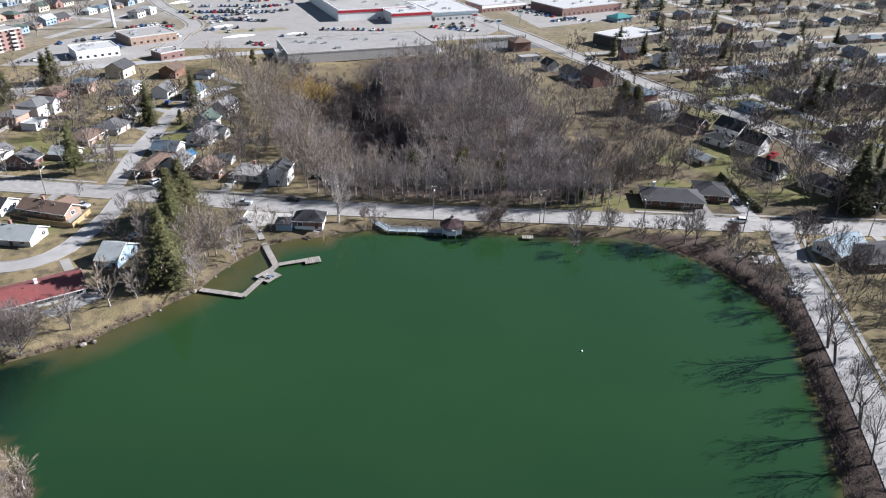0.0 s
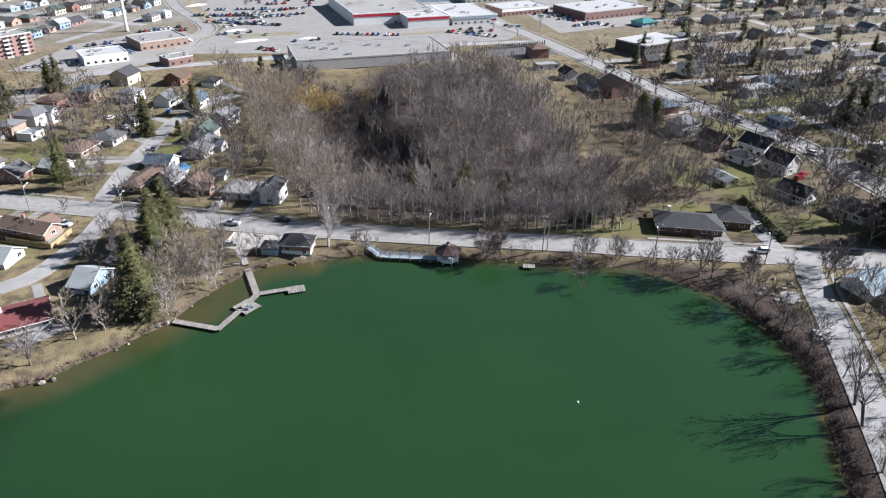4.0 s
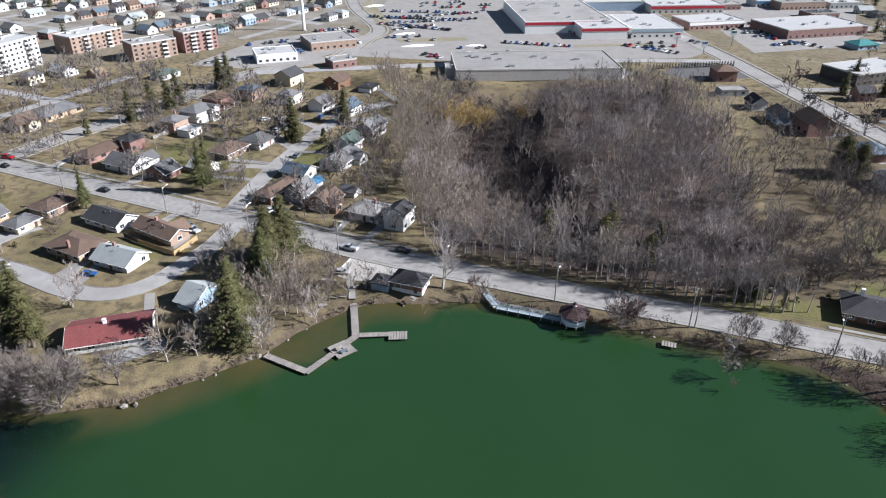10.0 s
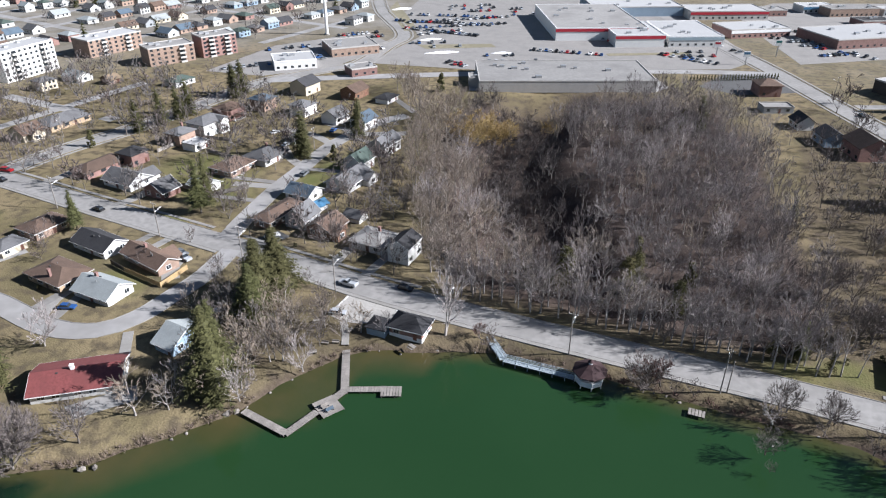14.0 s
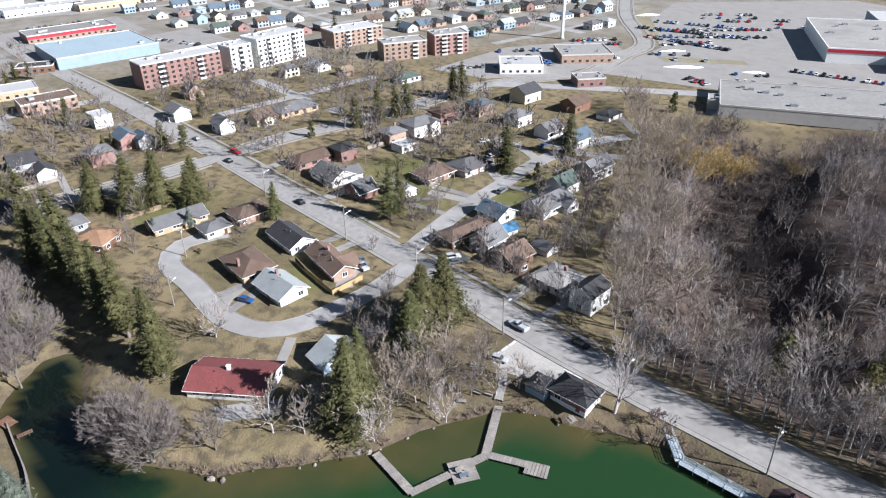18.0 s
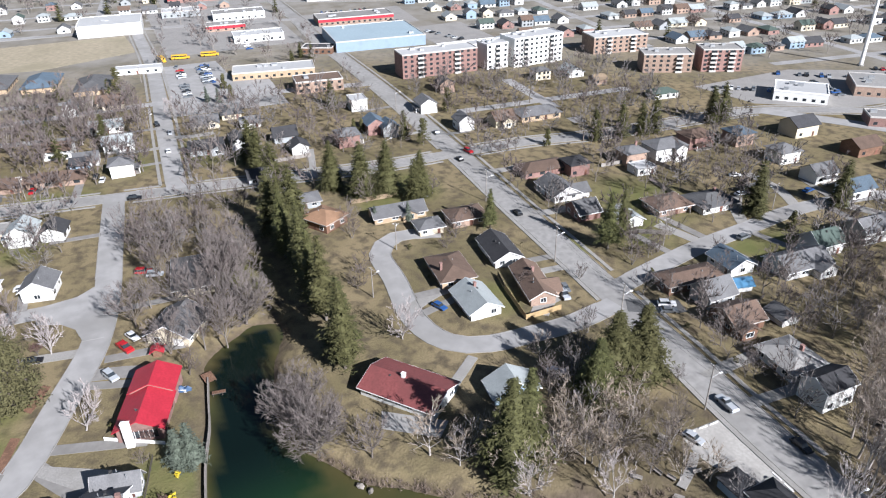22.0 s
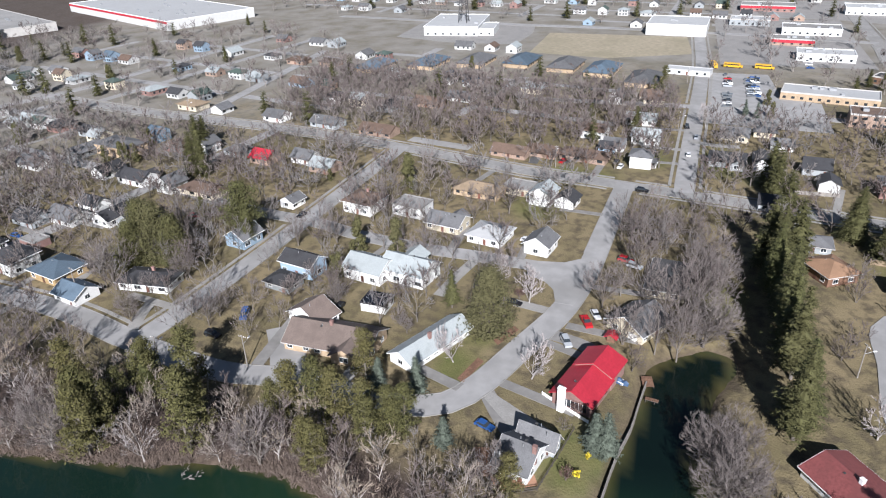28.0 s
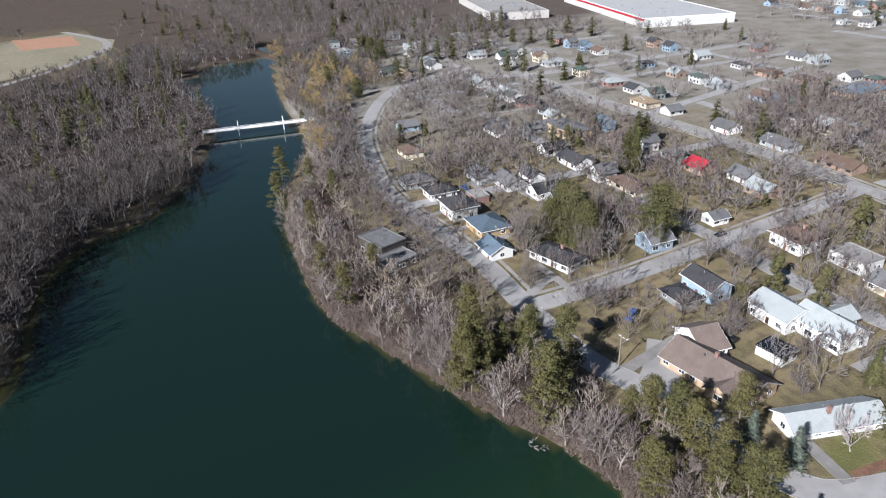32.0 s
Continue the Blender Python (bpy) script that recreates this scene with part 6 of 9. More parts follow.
for k, (cx, cy, w, d, h, wl, rf) in enumerate(((-500, 196, 34, 18, 4.5, "white_siding", "white_roof"), (-548, 182, 28, 16, 4.2, "orange_brick", "flat_roof"), (-590, 200, 40, 20, 5, "white_siding", "flat_roof"), (-625, 160, 30, 18, 4.6, "grey_siding", "white_roof"),
                                               (-690, 270, 60, 26, 5.5, "white_siding", "white_roof"), (-700, 180, 44, 22, 5, "red_brick", "flat_roof"), (-620, 345, 50, 24, 5, "buff_brick", "flat_roof"), (-700, 350, 56, 28, 6, "white_siding", "white_roof"))):
    block("store_building", cx, cy, 84, w, d, h, wl, rf, "low flat-roofed commercial building in a pale lot", "store", 1, (-1, 1), 5, (), "store_red" if k in (1, 5) else None, 3, 40 + k)
slab("parking_lot", [(-650, 134), (-475, 132), (-475, 222), (-650, 230)], 0.04, M["gravel"], "pale parking lot among small shops")
slab("parking_lot", [(-760, 150), (-660, 150), (-650, 235), (-600, 320), (-600, 380), (-760, 390)], 0.04, M["gravel"], "pale parking lot among small shops")

for k, (cx, cy) in enumerate([(28.3, 678.2), (67.1, 710.6), (91.7, 704.1), (126.4, 723.6), (104.2, 668.5)]):
    block("store_building", cx, cy, 28, (34, 26, 40, 30, 24)[k], 16, (4.5, 5, 6, 4.5, 4)[k], ("red_brick", "white_siding", "orange_brick", "grey_siding", "red_brick")[k], ("flat_roof", "white_roof", "flat_roof", "white_roof", "dark_shingle")[k], "low flat-roofed shop building beside the wide road", "store", 1, (-1,), 4, (), "bright_blue" if k == 1 else None, 3, 60 + k)
slab("parking_lot", [(8.7, 673.4), (37.8, 736.2), (147.1, 780.8), (125.1, 629.3), (89.2, 581.3), (60.7, 556.1), (37.0, 567.4)], 0.042, M["gravel"], "pale paved lots among the shops")

# paved areas
slab("parking_lot", [(-186, 424), (-186, 500), (-232, 570), (-250, 650), (-140, 745), (-40, 700), (28, 520), (14, 492), (-30, 474), (-110, 436)], 0.045, M["gravel"], "wide sun-bleached parking lot of the plaza")
slab("parking_lot", [(-124, 430), (-110, 394), (-20, 428), (-14, 440), (-30, 470), (-60, 460)], 0.05, M["old_asphalt"], "grey paved yard round the plaza")
slab("parking_lot", [(0, 448), (20, 440), (52, 458), (36, 490), (14, 486)], 0.052, M["dark_asphalt"], "dark asphalt car park beside a hedge")
slab("parking_lot", [(40, 560), (52, 520), (110, 560), (140, 640), (60, 640)], 0.05, M["gravel"], "pale paved parking lot")
slab("parking_lot", [(-262, 372), (-226, 376), (-200, 408), (-190, 470), (-225, 500), (-262, 440)], 0.05, M["gravel"], "pale parking lot beside commercial buildings")
slab("parking_lot", [(-450, 125), (-345, 121), (-340, 176), (-390, 178), (-400, 160), (-450, 158)], 0.05, M["old_asphalt"], "school parking lot of grey asphalt")
slab("parking_lot", [(-570, 235), (-500, 240), (-500, 320), (-570, 330)], 0.05, M["gravel"], "pale parking lot in front of shops")
slab("parking_lot", [(-480, 300), (-395, 296), (-395, 340), (-480, 345)], 0.05, M["gravel"], "pale yard of a warehouse with stored goods")
slab("parking_lot", [(-71.9, 188.2), (-71.6, 198.9), (-51, 197.6), (-52.5, 192.6), (-57.5, 189.8), (-63, 187.6), (-66.6, 187.0)], 0.05, M["pale_gravel"], "pale gravel parking lot beside the boathouse")
slab("junction", [(-192, 80.2), (-188.6, 76), (-187.4, 66), (-178.6, 66), (-175.6, 72.1), (-171.6, 75.3), (-164.8, 77), (-164.4, 82), (-185, 86), (-192, 85)], 0.126, M["old_asphalt"], "flared asphalt junction of two residential streets", "road")
slab("field", [(-490, 6), (-565, 8), (-562, 112), (-502, 116), (-480, 60)], 0.03, M["bare_field"], "bare yellow-brown field", "field")
slab("parking_lot", [(-515, -60), (-515, -10), (-560, -5), (-600, -10), (-620, -110), (-530, -110)], 0.035, M["gravel"], "pale factory yard")
slab("ball_field", [(-30, -500), (-118, -560), (-140, -640), (-110, -720), (-20, -700), (40, -600)], 0.03, M["dry_field"], "dry grass ball field", "field")
slab("ball_diamond", [(-60, -640), (-108, -630), (-112, -700), (-60, -715)], 0.06, M["clay"], "reddish clay infield of a ball field", "field")
for s, (w, z) in enumerate(((3.5, 0.05),)):
    tagged(ribbon("path", spline([(-10, -470), (-70, -520), (-118, -585), (-130, -650), (-110, -735)], 6.0), -w, w, -0.2, 0.07, M["concrete"]), "pale gravel path round the ball field", "path", kind="structure")

# ---- single trees ----
tree(-124.2, 133.2, "spruce1", 24)
tree(-129.6, 134.6, "spruce0", 22)
tree(-154.5, 134.6, "spruce0", 25)
tree(-183.4, 134.1, "spruce0", 23)
tree(-255.4, 142.4, "spruce0", 19)
tree(-225.3, 162.4, "broadspruce0", 19)
tree(-211.5, 178.7, "broadspruce0", 21)
tree(-138.9, 281.6, "spruce0", 19)
tree(-79.5, 152.0, "broadspruce0", 23)
tree(-84.4, 159.3, "spruce1", 19)
tree(-145.5, 135.2, "spruce1", 25)
tree(-166.6, 135.5, "spruce1", 24)
tree(-175.0, 137.0, "spruce0", 23)
tree(-202.1, 134.8, "spruce1", 22)
tree(-214.3, 170.2, "broadspruce0", 21)
tree(-202.3, 185.6, "spruce1", 16)
tree(-171.0, 198.5, "spruce1", 14)
tree(-142.4, 223.8, "spruce1", 19)
tree(-214.6, 342.6, "spruce1", 18)
tree(-194.4, 136.3, "spruce1", 22)
tree(-203.8, 188.5, "broadspruce0", 18)
tree(-221.3, 277.6, "spruce0", 15)
tree(-219.7, 290.1, "spruce0", 16)
tree(-218.5, 299.9, "spruce0", 15)
tree(-217.7, 306.3, "spruce0", 17)
tree(-215.4, 336.9, "spruce0", 17)
tree(-262.3, 206.7, "spruce0", 13)
tree(-324.1, 193.3, "spruce0", 14)
tree(-430.1, 207.1, "spruce0", 10)
tree(-425.9, 212.9, "spruce0", 10)
tree(-412.7, 197.1, "spruce0", 10)
tree(-91.0, 185.6, "bigspruce0", 20)
tree(-90.0, 192.2, "bigspruce0", 20.5)
tree(-109.3, 94.0, "bluespruce0", 10)
tree(-188.5, 177.1, "bluespruce0", 7)
tree(-192.8, 166.8, "bluespruce0", 6)
tree(-361.7, 139.1, "bluespruce0", 8)
tree(-358.1, 144.3, "bluespruce0", 8)
tree(-286.7, 239.7, "pine0", 12)
tree(-251.2, 210.9, "pine0", 12)
tree(-406.5, 99.3, "pine0", 13)
tree(-281.8, 190.8, "cedar0", 6)
tree(-279.9, 193.5, "cedar0", 6)
tree(-226.0, 256.8, "cedar0", 7)
tree(-125.8, 283.4, "cedar0", 6)
tree(-359.1, 150.8, "cedar0", 8)
tree(-382.4, 151.2, "cedar0", 8)
tree(-61.6, -394.6, "spruce0", 16)
tree(-62.8, -332.8, "spruce0", 17)
tree(-61.0, -358.9, "spruce0", 15)
tree(-66.6, -371.3, "spruce0", 16)
tree(-145.4, 62.6, "bigcedar0", 19)
tree(-154.9, 49.7, "spruce1", 12)
tree(-117.6, 52.3, "bluespruce0", 10)
tree(-116.3, 43.5, "bluespruce0", 9)
tree(-102.3, 63.6, "bluespruce0", 8)
tree(-108.8, 96.4, "bluespruce0", 11)
tree(-91.8, -20.9, "pine0", 19)
tree(-102.0, -8.5, "pine0", 15)
tree(-104.5, 0.8, "pine0", 18)
tree(-102.7, 34.5, "pine0", 17)
tree(-101.9, 51.7, "pine0", 14)
tree(-118.7, 39.1, "pine0", 15)
tree(-93.0, 79.6, "pine0", 11)
tree(-82.1, -9.7, "pine1", 17)
tree(-87.2, 11.6, "pine1", 21)
tree(-101.0, 28.4, "pine1", 16)
tree(-101.4, 39.9, "pine1", 17)
tree(-102.9, 55.2, "pine1", 14)
tree(-89.5, 40.4, "pine1", 13)
tree(-96.7, 48.6, "pine1", 14)
tree(-86.0, -8.7, "pine1", 17)
tree(-178.4, -30.4, "bigpine0", 21)
tree(-186.2, -53.3, "pine1", 10)
tree(-229.6, -87.7, "spruce0", 18)
tree(-227.7, -81.5, "spruce0", 17)
tree(-423.3, -198.7, "spruce0", 12)
tree(-562.3, -265.7, "spruce0", 10)
tree(-378.9, -93.8, "spruce0", 14)
tree(-157.7, -49.7, "bigcedar0", 20)
tree(-163.9, -60.6, "bigcedar0", 17)
tree(-156.5, -42.3, "bigcedar0", 17)
tree(-153.0, -55.8, "bigcedar0", 15)
tree(-178.7, 10.8, "cedar0", 12)
tree(-181.9, 23.3, "cedar0", 12)
tree(-233.4, 8.8, "cedar0", 14)
tree(-234.7, -127.0, "cedar0", 8)
tree(-235.6, -123.1, "cedar0", 8)
tree(-256.9, -133.9, "cedar0", 7)
tree(-234.3, -26.1, "cedar0", 5)
tree(-364.4, -248.2, "cedar0", 9)
tree(-162.9, 11.1, "cedar0", 8)
tree(-429.6, -19.8, "cedar0", 9)
tree(-318.8, 89.4, "spruce1", 14)
tree(-327.3, 67.7, "spruce1", 12)
tree(-232.4, 142.8, "spruce1", 20)
tree(-203.8, 142.1, "spruce1", 22)
tree(-267.9, 141.7, "spruce1", 18)
tree(169.5, 330.4, "spruce0", 20)
tree(178.7, 335.8, "spruce0", 21)
tree(134.7, 214.0, "broadspruce0", 20)
tree(140.5, 226.0, "broadspruce0", 21)
tree(146.5, 219.0, "broadspruce0", 21)
tree(142.6, 214.6, "spruce0", 21)
tree(92.2, 439.2, "spruce0", 13)
tree(175.4, 473.0, "spruce0", 14)
tree(5.8, 376.1, "spruce0", 16)
tree(115.3, 241.9, "spruce0", 6)
tree(-129.8, 311.2, "spruce0", 17)
tree(-146.3, 232.1, "spruce0", 18)
tree(-214.6, 336.7, "spruce0", 16)
tree(75.9, 321.6, "bigcedar0", 14)
tree(80.5, 317.7, "bigcedar0", 13)
tree(41.9, 293.8, "spruce1", 9)
tree(42.1, 218.5, "spruce1", 9)
tree(237.4, 419.7, "spruce1", 8)
tree(-88.4, 178.8, "bigspruce0", 17)
tree(35.6, 213.4, "pine0", 7)
tree(48.0, 212.1, "pine0", 6)
tree(-101.6, 119.0, "wide0", 14)
tree(-113.3, 116.7, "wide0", 12)
tree(-94.8, 128.9, "bare0", 12)
tree(-40.0, 191.8, "cottonwood0", 21)
tree(-209.0, 94.9, "bare0", 15)
tree(-215.8, 103.8, "bare0", 14)
tree(-233.7, 112.5, "bare0", 14)
tree(-128.8, 149.8, "birch0", 15)
tree(-129.6, 77.0, "birch0", 13)
tree(-72.7, 152.1, "birch1", 12)
tree(-65.2, 165.9, "birch1", 11)
tree(-339.1, 120.4, "birch1", 13)
tree(-96.8, 177.1, "bare1", 12)
tree(-94.0, 170.4, "bare1", 12)
tree(-73.8, 173.0, "bare1", 11)
tree(-70.0, 181.9, "bare1", 12)
tree(-73.8, 167.2, "bare1", 11)
tree(-78.7, 162.4, "bare1", 11)
tree(-84.9, 199.2, "bare1", 6)
tree(-132.4, 231.1, "bare1", 8)
tree(-105.8, 187.2, "bare1", 8)
tree(-105.8, 196.2, "bare1", 7)
tree(-79.3, 214.0, "bare1", 9)
tree(-73.7, 188.7, "bare1", 11)
tree(-66.6, 175.7, "bare1", 10)
tree(-163.8, 152.4, "small0", 8)
tree(-156.1, 147.7, "small0", 8)
tree(-170.8, 185.9, "small0", 9)
tree(-177.0, 194.5, "small0", 8)
tree(-165.7, 180.2, "small0", 7)
tree(-114.0, 87.1, "small0", 4)
tree(-109.0, 266.8, "small0", 6)
tree(-365.1, 103.7, "small0", 7)
tree(-365.8, 125.3, "small0", 6)
tree(-124.6, 249.5, "small1", 7)
tree(-133.6, 236.0, "small1", 8)
tree(-183.0, 239.3, "small1", 6)
tree(-104.3, 287.2, "small1", 7)
tree(-185.7, 156.3, "small1", 8)
tree(-204.6, 193.4, "small1", 9)
tree(-162.7, 69.9, "birch0", 12)
tree(-131.0, 57.2, "birch0", 13)
tree(-171.9, 59.4, "birch1", 10)
tree(-107.1, 118.9, "wide1", 14)
tree(-117.5, 122.6, "wide1", 11)
tree(-202.2, 106.1, "bare3", 14)
tree(-207.5, 95.4, "bare3", 14)
tree(-212.4, 114.6, "bare3", 14)
tree(-220.1, 128.8, "bare3", 13)
tree(-87.7, 28.4, "bare2", 15)
tree(-79.7, -12.0, "bare2", 15)
tree(-81.5, -24.6, "bare2", 13)
tree(-79.7, -18.1, "bare2", 13)
tree(-89.3, 22.0, "bare2", 10)
tree(-93.2, 75.1, "bare2", 9)
tree(-94.7, 70.1, "bare2", 9)
tree(-97.3, 76.4, "bare2", 9)
tree(-105.9, -36.5, "bare0", 14)
tree(-107.1, -50.6, "bare0", 13)
tree(-99.9, -49.6, "bare0", 14)
tree(-132.0, -19.6, "bare0", 10)
tree(-134.1, -11.8, "bare0", 9)
tree(-157.8, 5.1, "bare0", 8)
tree(-147.9, 17.3, "bare0", 8)
tree(-139.8, 41.7, "bare0", 6)
tree(-139.6, -38.8, "bare0", 8)
tree(-167.4, -47.0, "bare0", 11)
tree(-127.4, -36.9, "bare0", 9)
tree(-119.7, 89.0, "redtwig0", 4)
tree(-164.1, 67.0, "redtwig0", 4)
tree(-100.2, 89.4, "redtwig0", 4)
tree(9.7, 191.2, "wide1", 10.5)
tree(-31.6, 194.2, "redtwig0", 5)
tree(12.4, 192.8, "redtwig0", 8)
tree(8.1, 191.5, "redtwig0", 8)
tree(35.9, 189.3, "birch0", 9)
tree(45.6, 189.6, "small0", 7)
tree(35.3, 174.9, "small0", 3)
tree(54.6, 187.7, "small0", 7)
tree(56.6, 186.7, "small0", 6)
tree(15.8, 191.1, "small0", 5)
tree(19.6, 191.9, "small0", 5)
tree(-28.0, 190.4, "small0", 8)
tree(95.7, 190.9, "bare1", 7)
tree(85.6, 192.0, "bare1", 7)
tree(74.3, 189.4, "bare1", 7)
tree(67.2, 192.7, "bare1", 6)
tree(57.7, 193.9, "bare1", 6)
tree(93.4, 177.4, "bare1", 4)
tree(107.2, 195.5, "bare0", 10)
tree(34.4, 179.4, "bare2", 7)
tree(37.1, 194.4, "bare2", 9)
tree(47.0, 194.4, "bare2", 8)
tree(108.8, 295.9, "bare3", 12)
tree(120.5, 278.9, "bare3", 16)
tree(130.5, 290.4, "bare3", 17)
tree(131.6, 336.0, "bare3", 13)
tree(91.5, 373.4, "bare3", 15)
tree(79.0, 372.1, "bare3", 15)
tree(70.4, 445.3, "bare3", 15)
tree(133.1, 485.3, "bare3", 16)
tree(155.9, 470.7, "bare3", 16)
tree(155.6, 288.9, "bare3", 14)
tree(156.7, 269.9, "bare3", 14)
tree(150.1, 290.2, "bare3", 13)
tree(190.9, 332.4, "bare3", 15)
tree(202.4, 333.5, "bare3", 14)
tree(189.6, 341.5, "bare3", 14)
tree(151.8, 337.9, "bare3", 12)
tree(53.2, 260.2, "bare1", 9)
tree(62.4, 260.9, "bare1", 9)
tree(61.5, 232.4, "bare1", 10)
tree(42.7, 230.9, "bare1", 9)
tree(70.3, 255.4, "bare1", 8)
tree(82.4, 250.5, "bare1", 8)
tree(32.1, 252.3, "bare1", 12)
tree(105.5, 241.1, "bare1", 8)
tree(72.0, 233.2, "bare1", 5)
tree(80.4, 233.9, "bare1", 5)
tree(94.8, 263.6, "bare1", 6)
tree(54.0, 237.1, "bare1", 9)
tree(21.3, 257.5, "bare1", 12)
tree(122.8, 175.3, "bare1", 6)
tree(115.0, 156.8, "bare1", 6)
tree(114.4, 174.7, "bare1", 5)
tree(-82.0, 332.6, "willow0", 19)
tree(-83.4, 322.0, "willow0", 17)
tree(-80.3, 347.4, "willow0", 17)
tree(-88.6, 325.3, "willow0", 15)
tree(-73.8, 344.1, "willow0", 15)
tree(-131.9, 205.8, "small1", 6)
tree(-131.3, 224.0, "small1", 8)
tree(-143.3, 233.2, "small1", 6)
tree(-134.1, 189.7, "small1", 6)
tree(-109.6, 192.2, "small1", 8)
tree(-99.3, 171.7, "small1", 5)
tree(-168.7, 233.7, "small1", 7)
tree(-94.3, 242.6, "small1", 9)
tree(-133.1, 233.0, "small1", 7)
tree(-195.9, 297.3, "small1", 8)
tree(-179.4, 287.7, "small1", 8)
tree(-227.2, 234.0, "small1", 6)
tree(-90.1, 270.2, "small1", 8)
tree(-184.0, 306.2, "bare0", 13)
tree(-159.9, 280.7, "bare0", 11)
tree(-167.3, 308.6, "bare0", 11)
tree(-194.9, 266.8, "bare0", 12)
tree(-203.6, 263.3, "bare0", 11)
tree(-197.8, 284.3, "bare0", 12)
tree(-216.5, 280.9, "bare0", 13)
tree(-264.5, 306.7, "bare0", 12)
tree(-271.3, 325.1, "bare0", 12)
tree(-277.5, 301.5, "bare0", 11)
tree(-94.4, 274.3, "bare0", 11)
tree(-121.1, 318.7, "bare0", 11)
tree(-113.1, 292.2, "bare0", 9)
tree(-80.0, 253.1, "bare0", 10)
tree(-244.4, 359.2, "bare0", 12)
tree(-102.9, 254.3, "bare0", 8)
tree(-85.1, 241.6, "bare0", 7)
tree(-331.3, 260.6, "bare1", 14)
tree(-312.8, 261.6, "bare1", 13)
tree(-283.8, 240.1, "bare1", 12)
tree(-284.5, 249.2, "bare1", 11)
tree(-326.5, 363.1, "bare1", 12)
tree(-327.3, 346.0, "bare1", 12)
tree(-306.9, 277.1, "bare1", 12)
tree(-348.3, 255.0, "bare1", 10)
tree(58.3, 228.6, "bare0", 13)
tree(50.1, 249.6, "bare0", 13)
tree(77.9, 255.5, "bare0", 11)
tree(80.4, 242.4, "bare0", 12)
tree(122.9, 227.5, "bare0", 15)
tree(104.0, 241.0, "bare0", 12)
tree(133.1, 290.6, "bare0", 13)
tree(162.5, 269.2, "bare0", 17)
tree(158.5, 263.6, "bare0", 16)
tree(172.1, 273.2, "bare0", 17)
tree(38.6, 194.5, "bare2", 8)
tree(47.8, 194.0, "bare2", 8)
tree(109.1, 191.8, "bare2", 9)
tree(46.8, 231.3, "bare2", 12)
tree(37.1, 246.9, "bare2", 14)
tree(41.9, 241.6, "bare2", 13)
tree(55.8, 248.4, "bare2", 12)
tree(131.9, 338.9, "bare1", 12)
tree(91.4, 371.1, "bare1", 15)
tree(125.5, 361.4, "bare1", 18)
tree(64.5, 427.2, "bare1", 15)
tree(71.2, 396.6, "bare1", 15)
tree(36.1, 271.7, "bare1", 15)
tree(42.8, 279.2, "bare1", 15)
tree(52.3, 287.2, "bare1", 13)
tree(28.2, 229.8, "bare1", 14)
tree(189.5, 401.6, "spruce0", 15)
tree(111.5, 441.4, "spruce0", 15)
tree(100.3, 464.0, "spruce0", 14)
tree(256.0, 494.8, "spruce0", 12)
tree(150.8, 234.7, "spruce0", 19)
tree(161.2, 439.6, "spruce0", 16)
tree(151.4, 224.4, "spruce0", 18)
tree(85.2, 190.1, "redtwig0", 6)
tree(-18.5, 226.8, "pine0", 15)
tree(-1.3, 225.7, "pine0", 13)
tree(0.4, 230.8, "pine0", 12)
tree(12.3, 222.0, "pine0", 11)
tree(-18.9, 242.4, "cedar0", 9)
tree(-1.1, 245.5, "cedar0", 9)
tree(14.2, 238.3, "cedar0", 8)
tree(-122.7, 387.2, "cedar0", 9)
tree(-1.3, 375.4, "cedar0", 9)
tree(-81.5, 339.7, "willow0", 15)
tree(-75.5, 356.3, "willow0", 12)
tree(-60.7, 369.2, "willow0", 11)
tree(-77.7, 345.3, "willow0", 13)
tree(11.0, 208.8, "bare3", 9)
tree(-168.1, -137.9, "bare0", 14)
tree(-213.6, -213.4, "bare0", 12)
tree(-225.7, -206.7, "bare0", 13)
tree(-144.4, -60.4, "bare0", 16)
tree(-279.9, -188.3, "bare0", 13)
tree(-184.0, -213.8, "bare0", 12)
tree(-149.3, -33.8, "bare0", 11)
tree(-138.5, -12.4, "bare0", 9)
tree(-131.1, -13.8, "bare0", 9)
tree(-139.3, -55.1, "bare0", 15)
tree(-178.5, -11.0, "bare0", 13)
tree(-183.8, 0.8, "bare0", 13)
tree(-181.9, 32.5, "bare0", 11)
tree(-171.6, -115.8, "bare2", 13)
tree(-180.8, -116.6, "bare2", 13)
tree(-363.9, -195.2, "bare2", 13)
tree(-373.0, -215.3, "bare2", 13)
tree(-373.2, -188.3, "bare2", 13)
tree(-123.9, -129.1, "bare2", 9)
tree(-154.5, -38.6, "bare2", 12)
tree(-147.3, 3.5, "bare2", 9)
tree(-148.5, 17.7, "bare2", 8)
tree(-125.1, -34.4, "bare2", 9)
tree(-142.7, 38.7, "bare2", 6)
tree(-178.7, -82.2, "bare2", 11)
tree(-180.3, -141.2, "bare2", 10)
tree(-266.0, -299.7, "spruce0", 13)
tree(-350.2, -232.8, "spruce0", 13)
tree(-432.5, -265.1, "spruce0", 13)
tree(-249.8, -99.4, "spruce0", 19)
tree(-254.9, -99.2, "spruce0", 17)
tree(-336.1, -360.7, "spruce0", 12)
tree(-376.1, -386.8, "spruce0", 12)
tree(-390.8, -384.9, "spruce0", 11)
tree(-176.6, -28.6, "spruce0", 20)
tree(-233.5, -127.8, "cedar0", 9)
tree(-234.9, -121.7, "cedar0", 8)
tree(-253.6, -129.1, "cedar0", 9)
tree(-173.2, -182.7, "cedar0", 9)
tree(-189.1, -184.2, "cedar0", 8)
tree(-165.0, 8.3, "cedar0", 6)
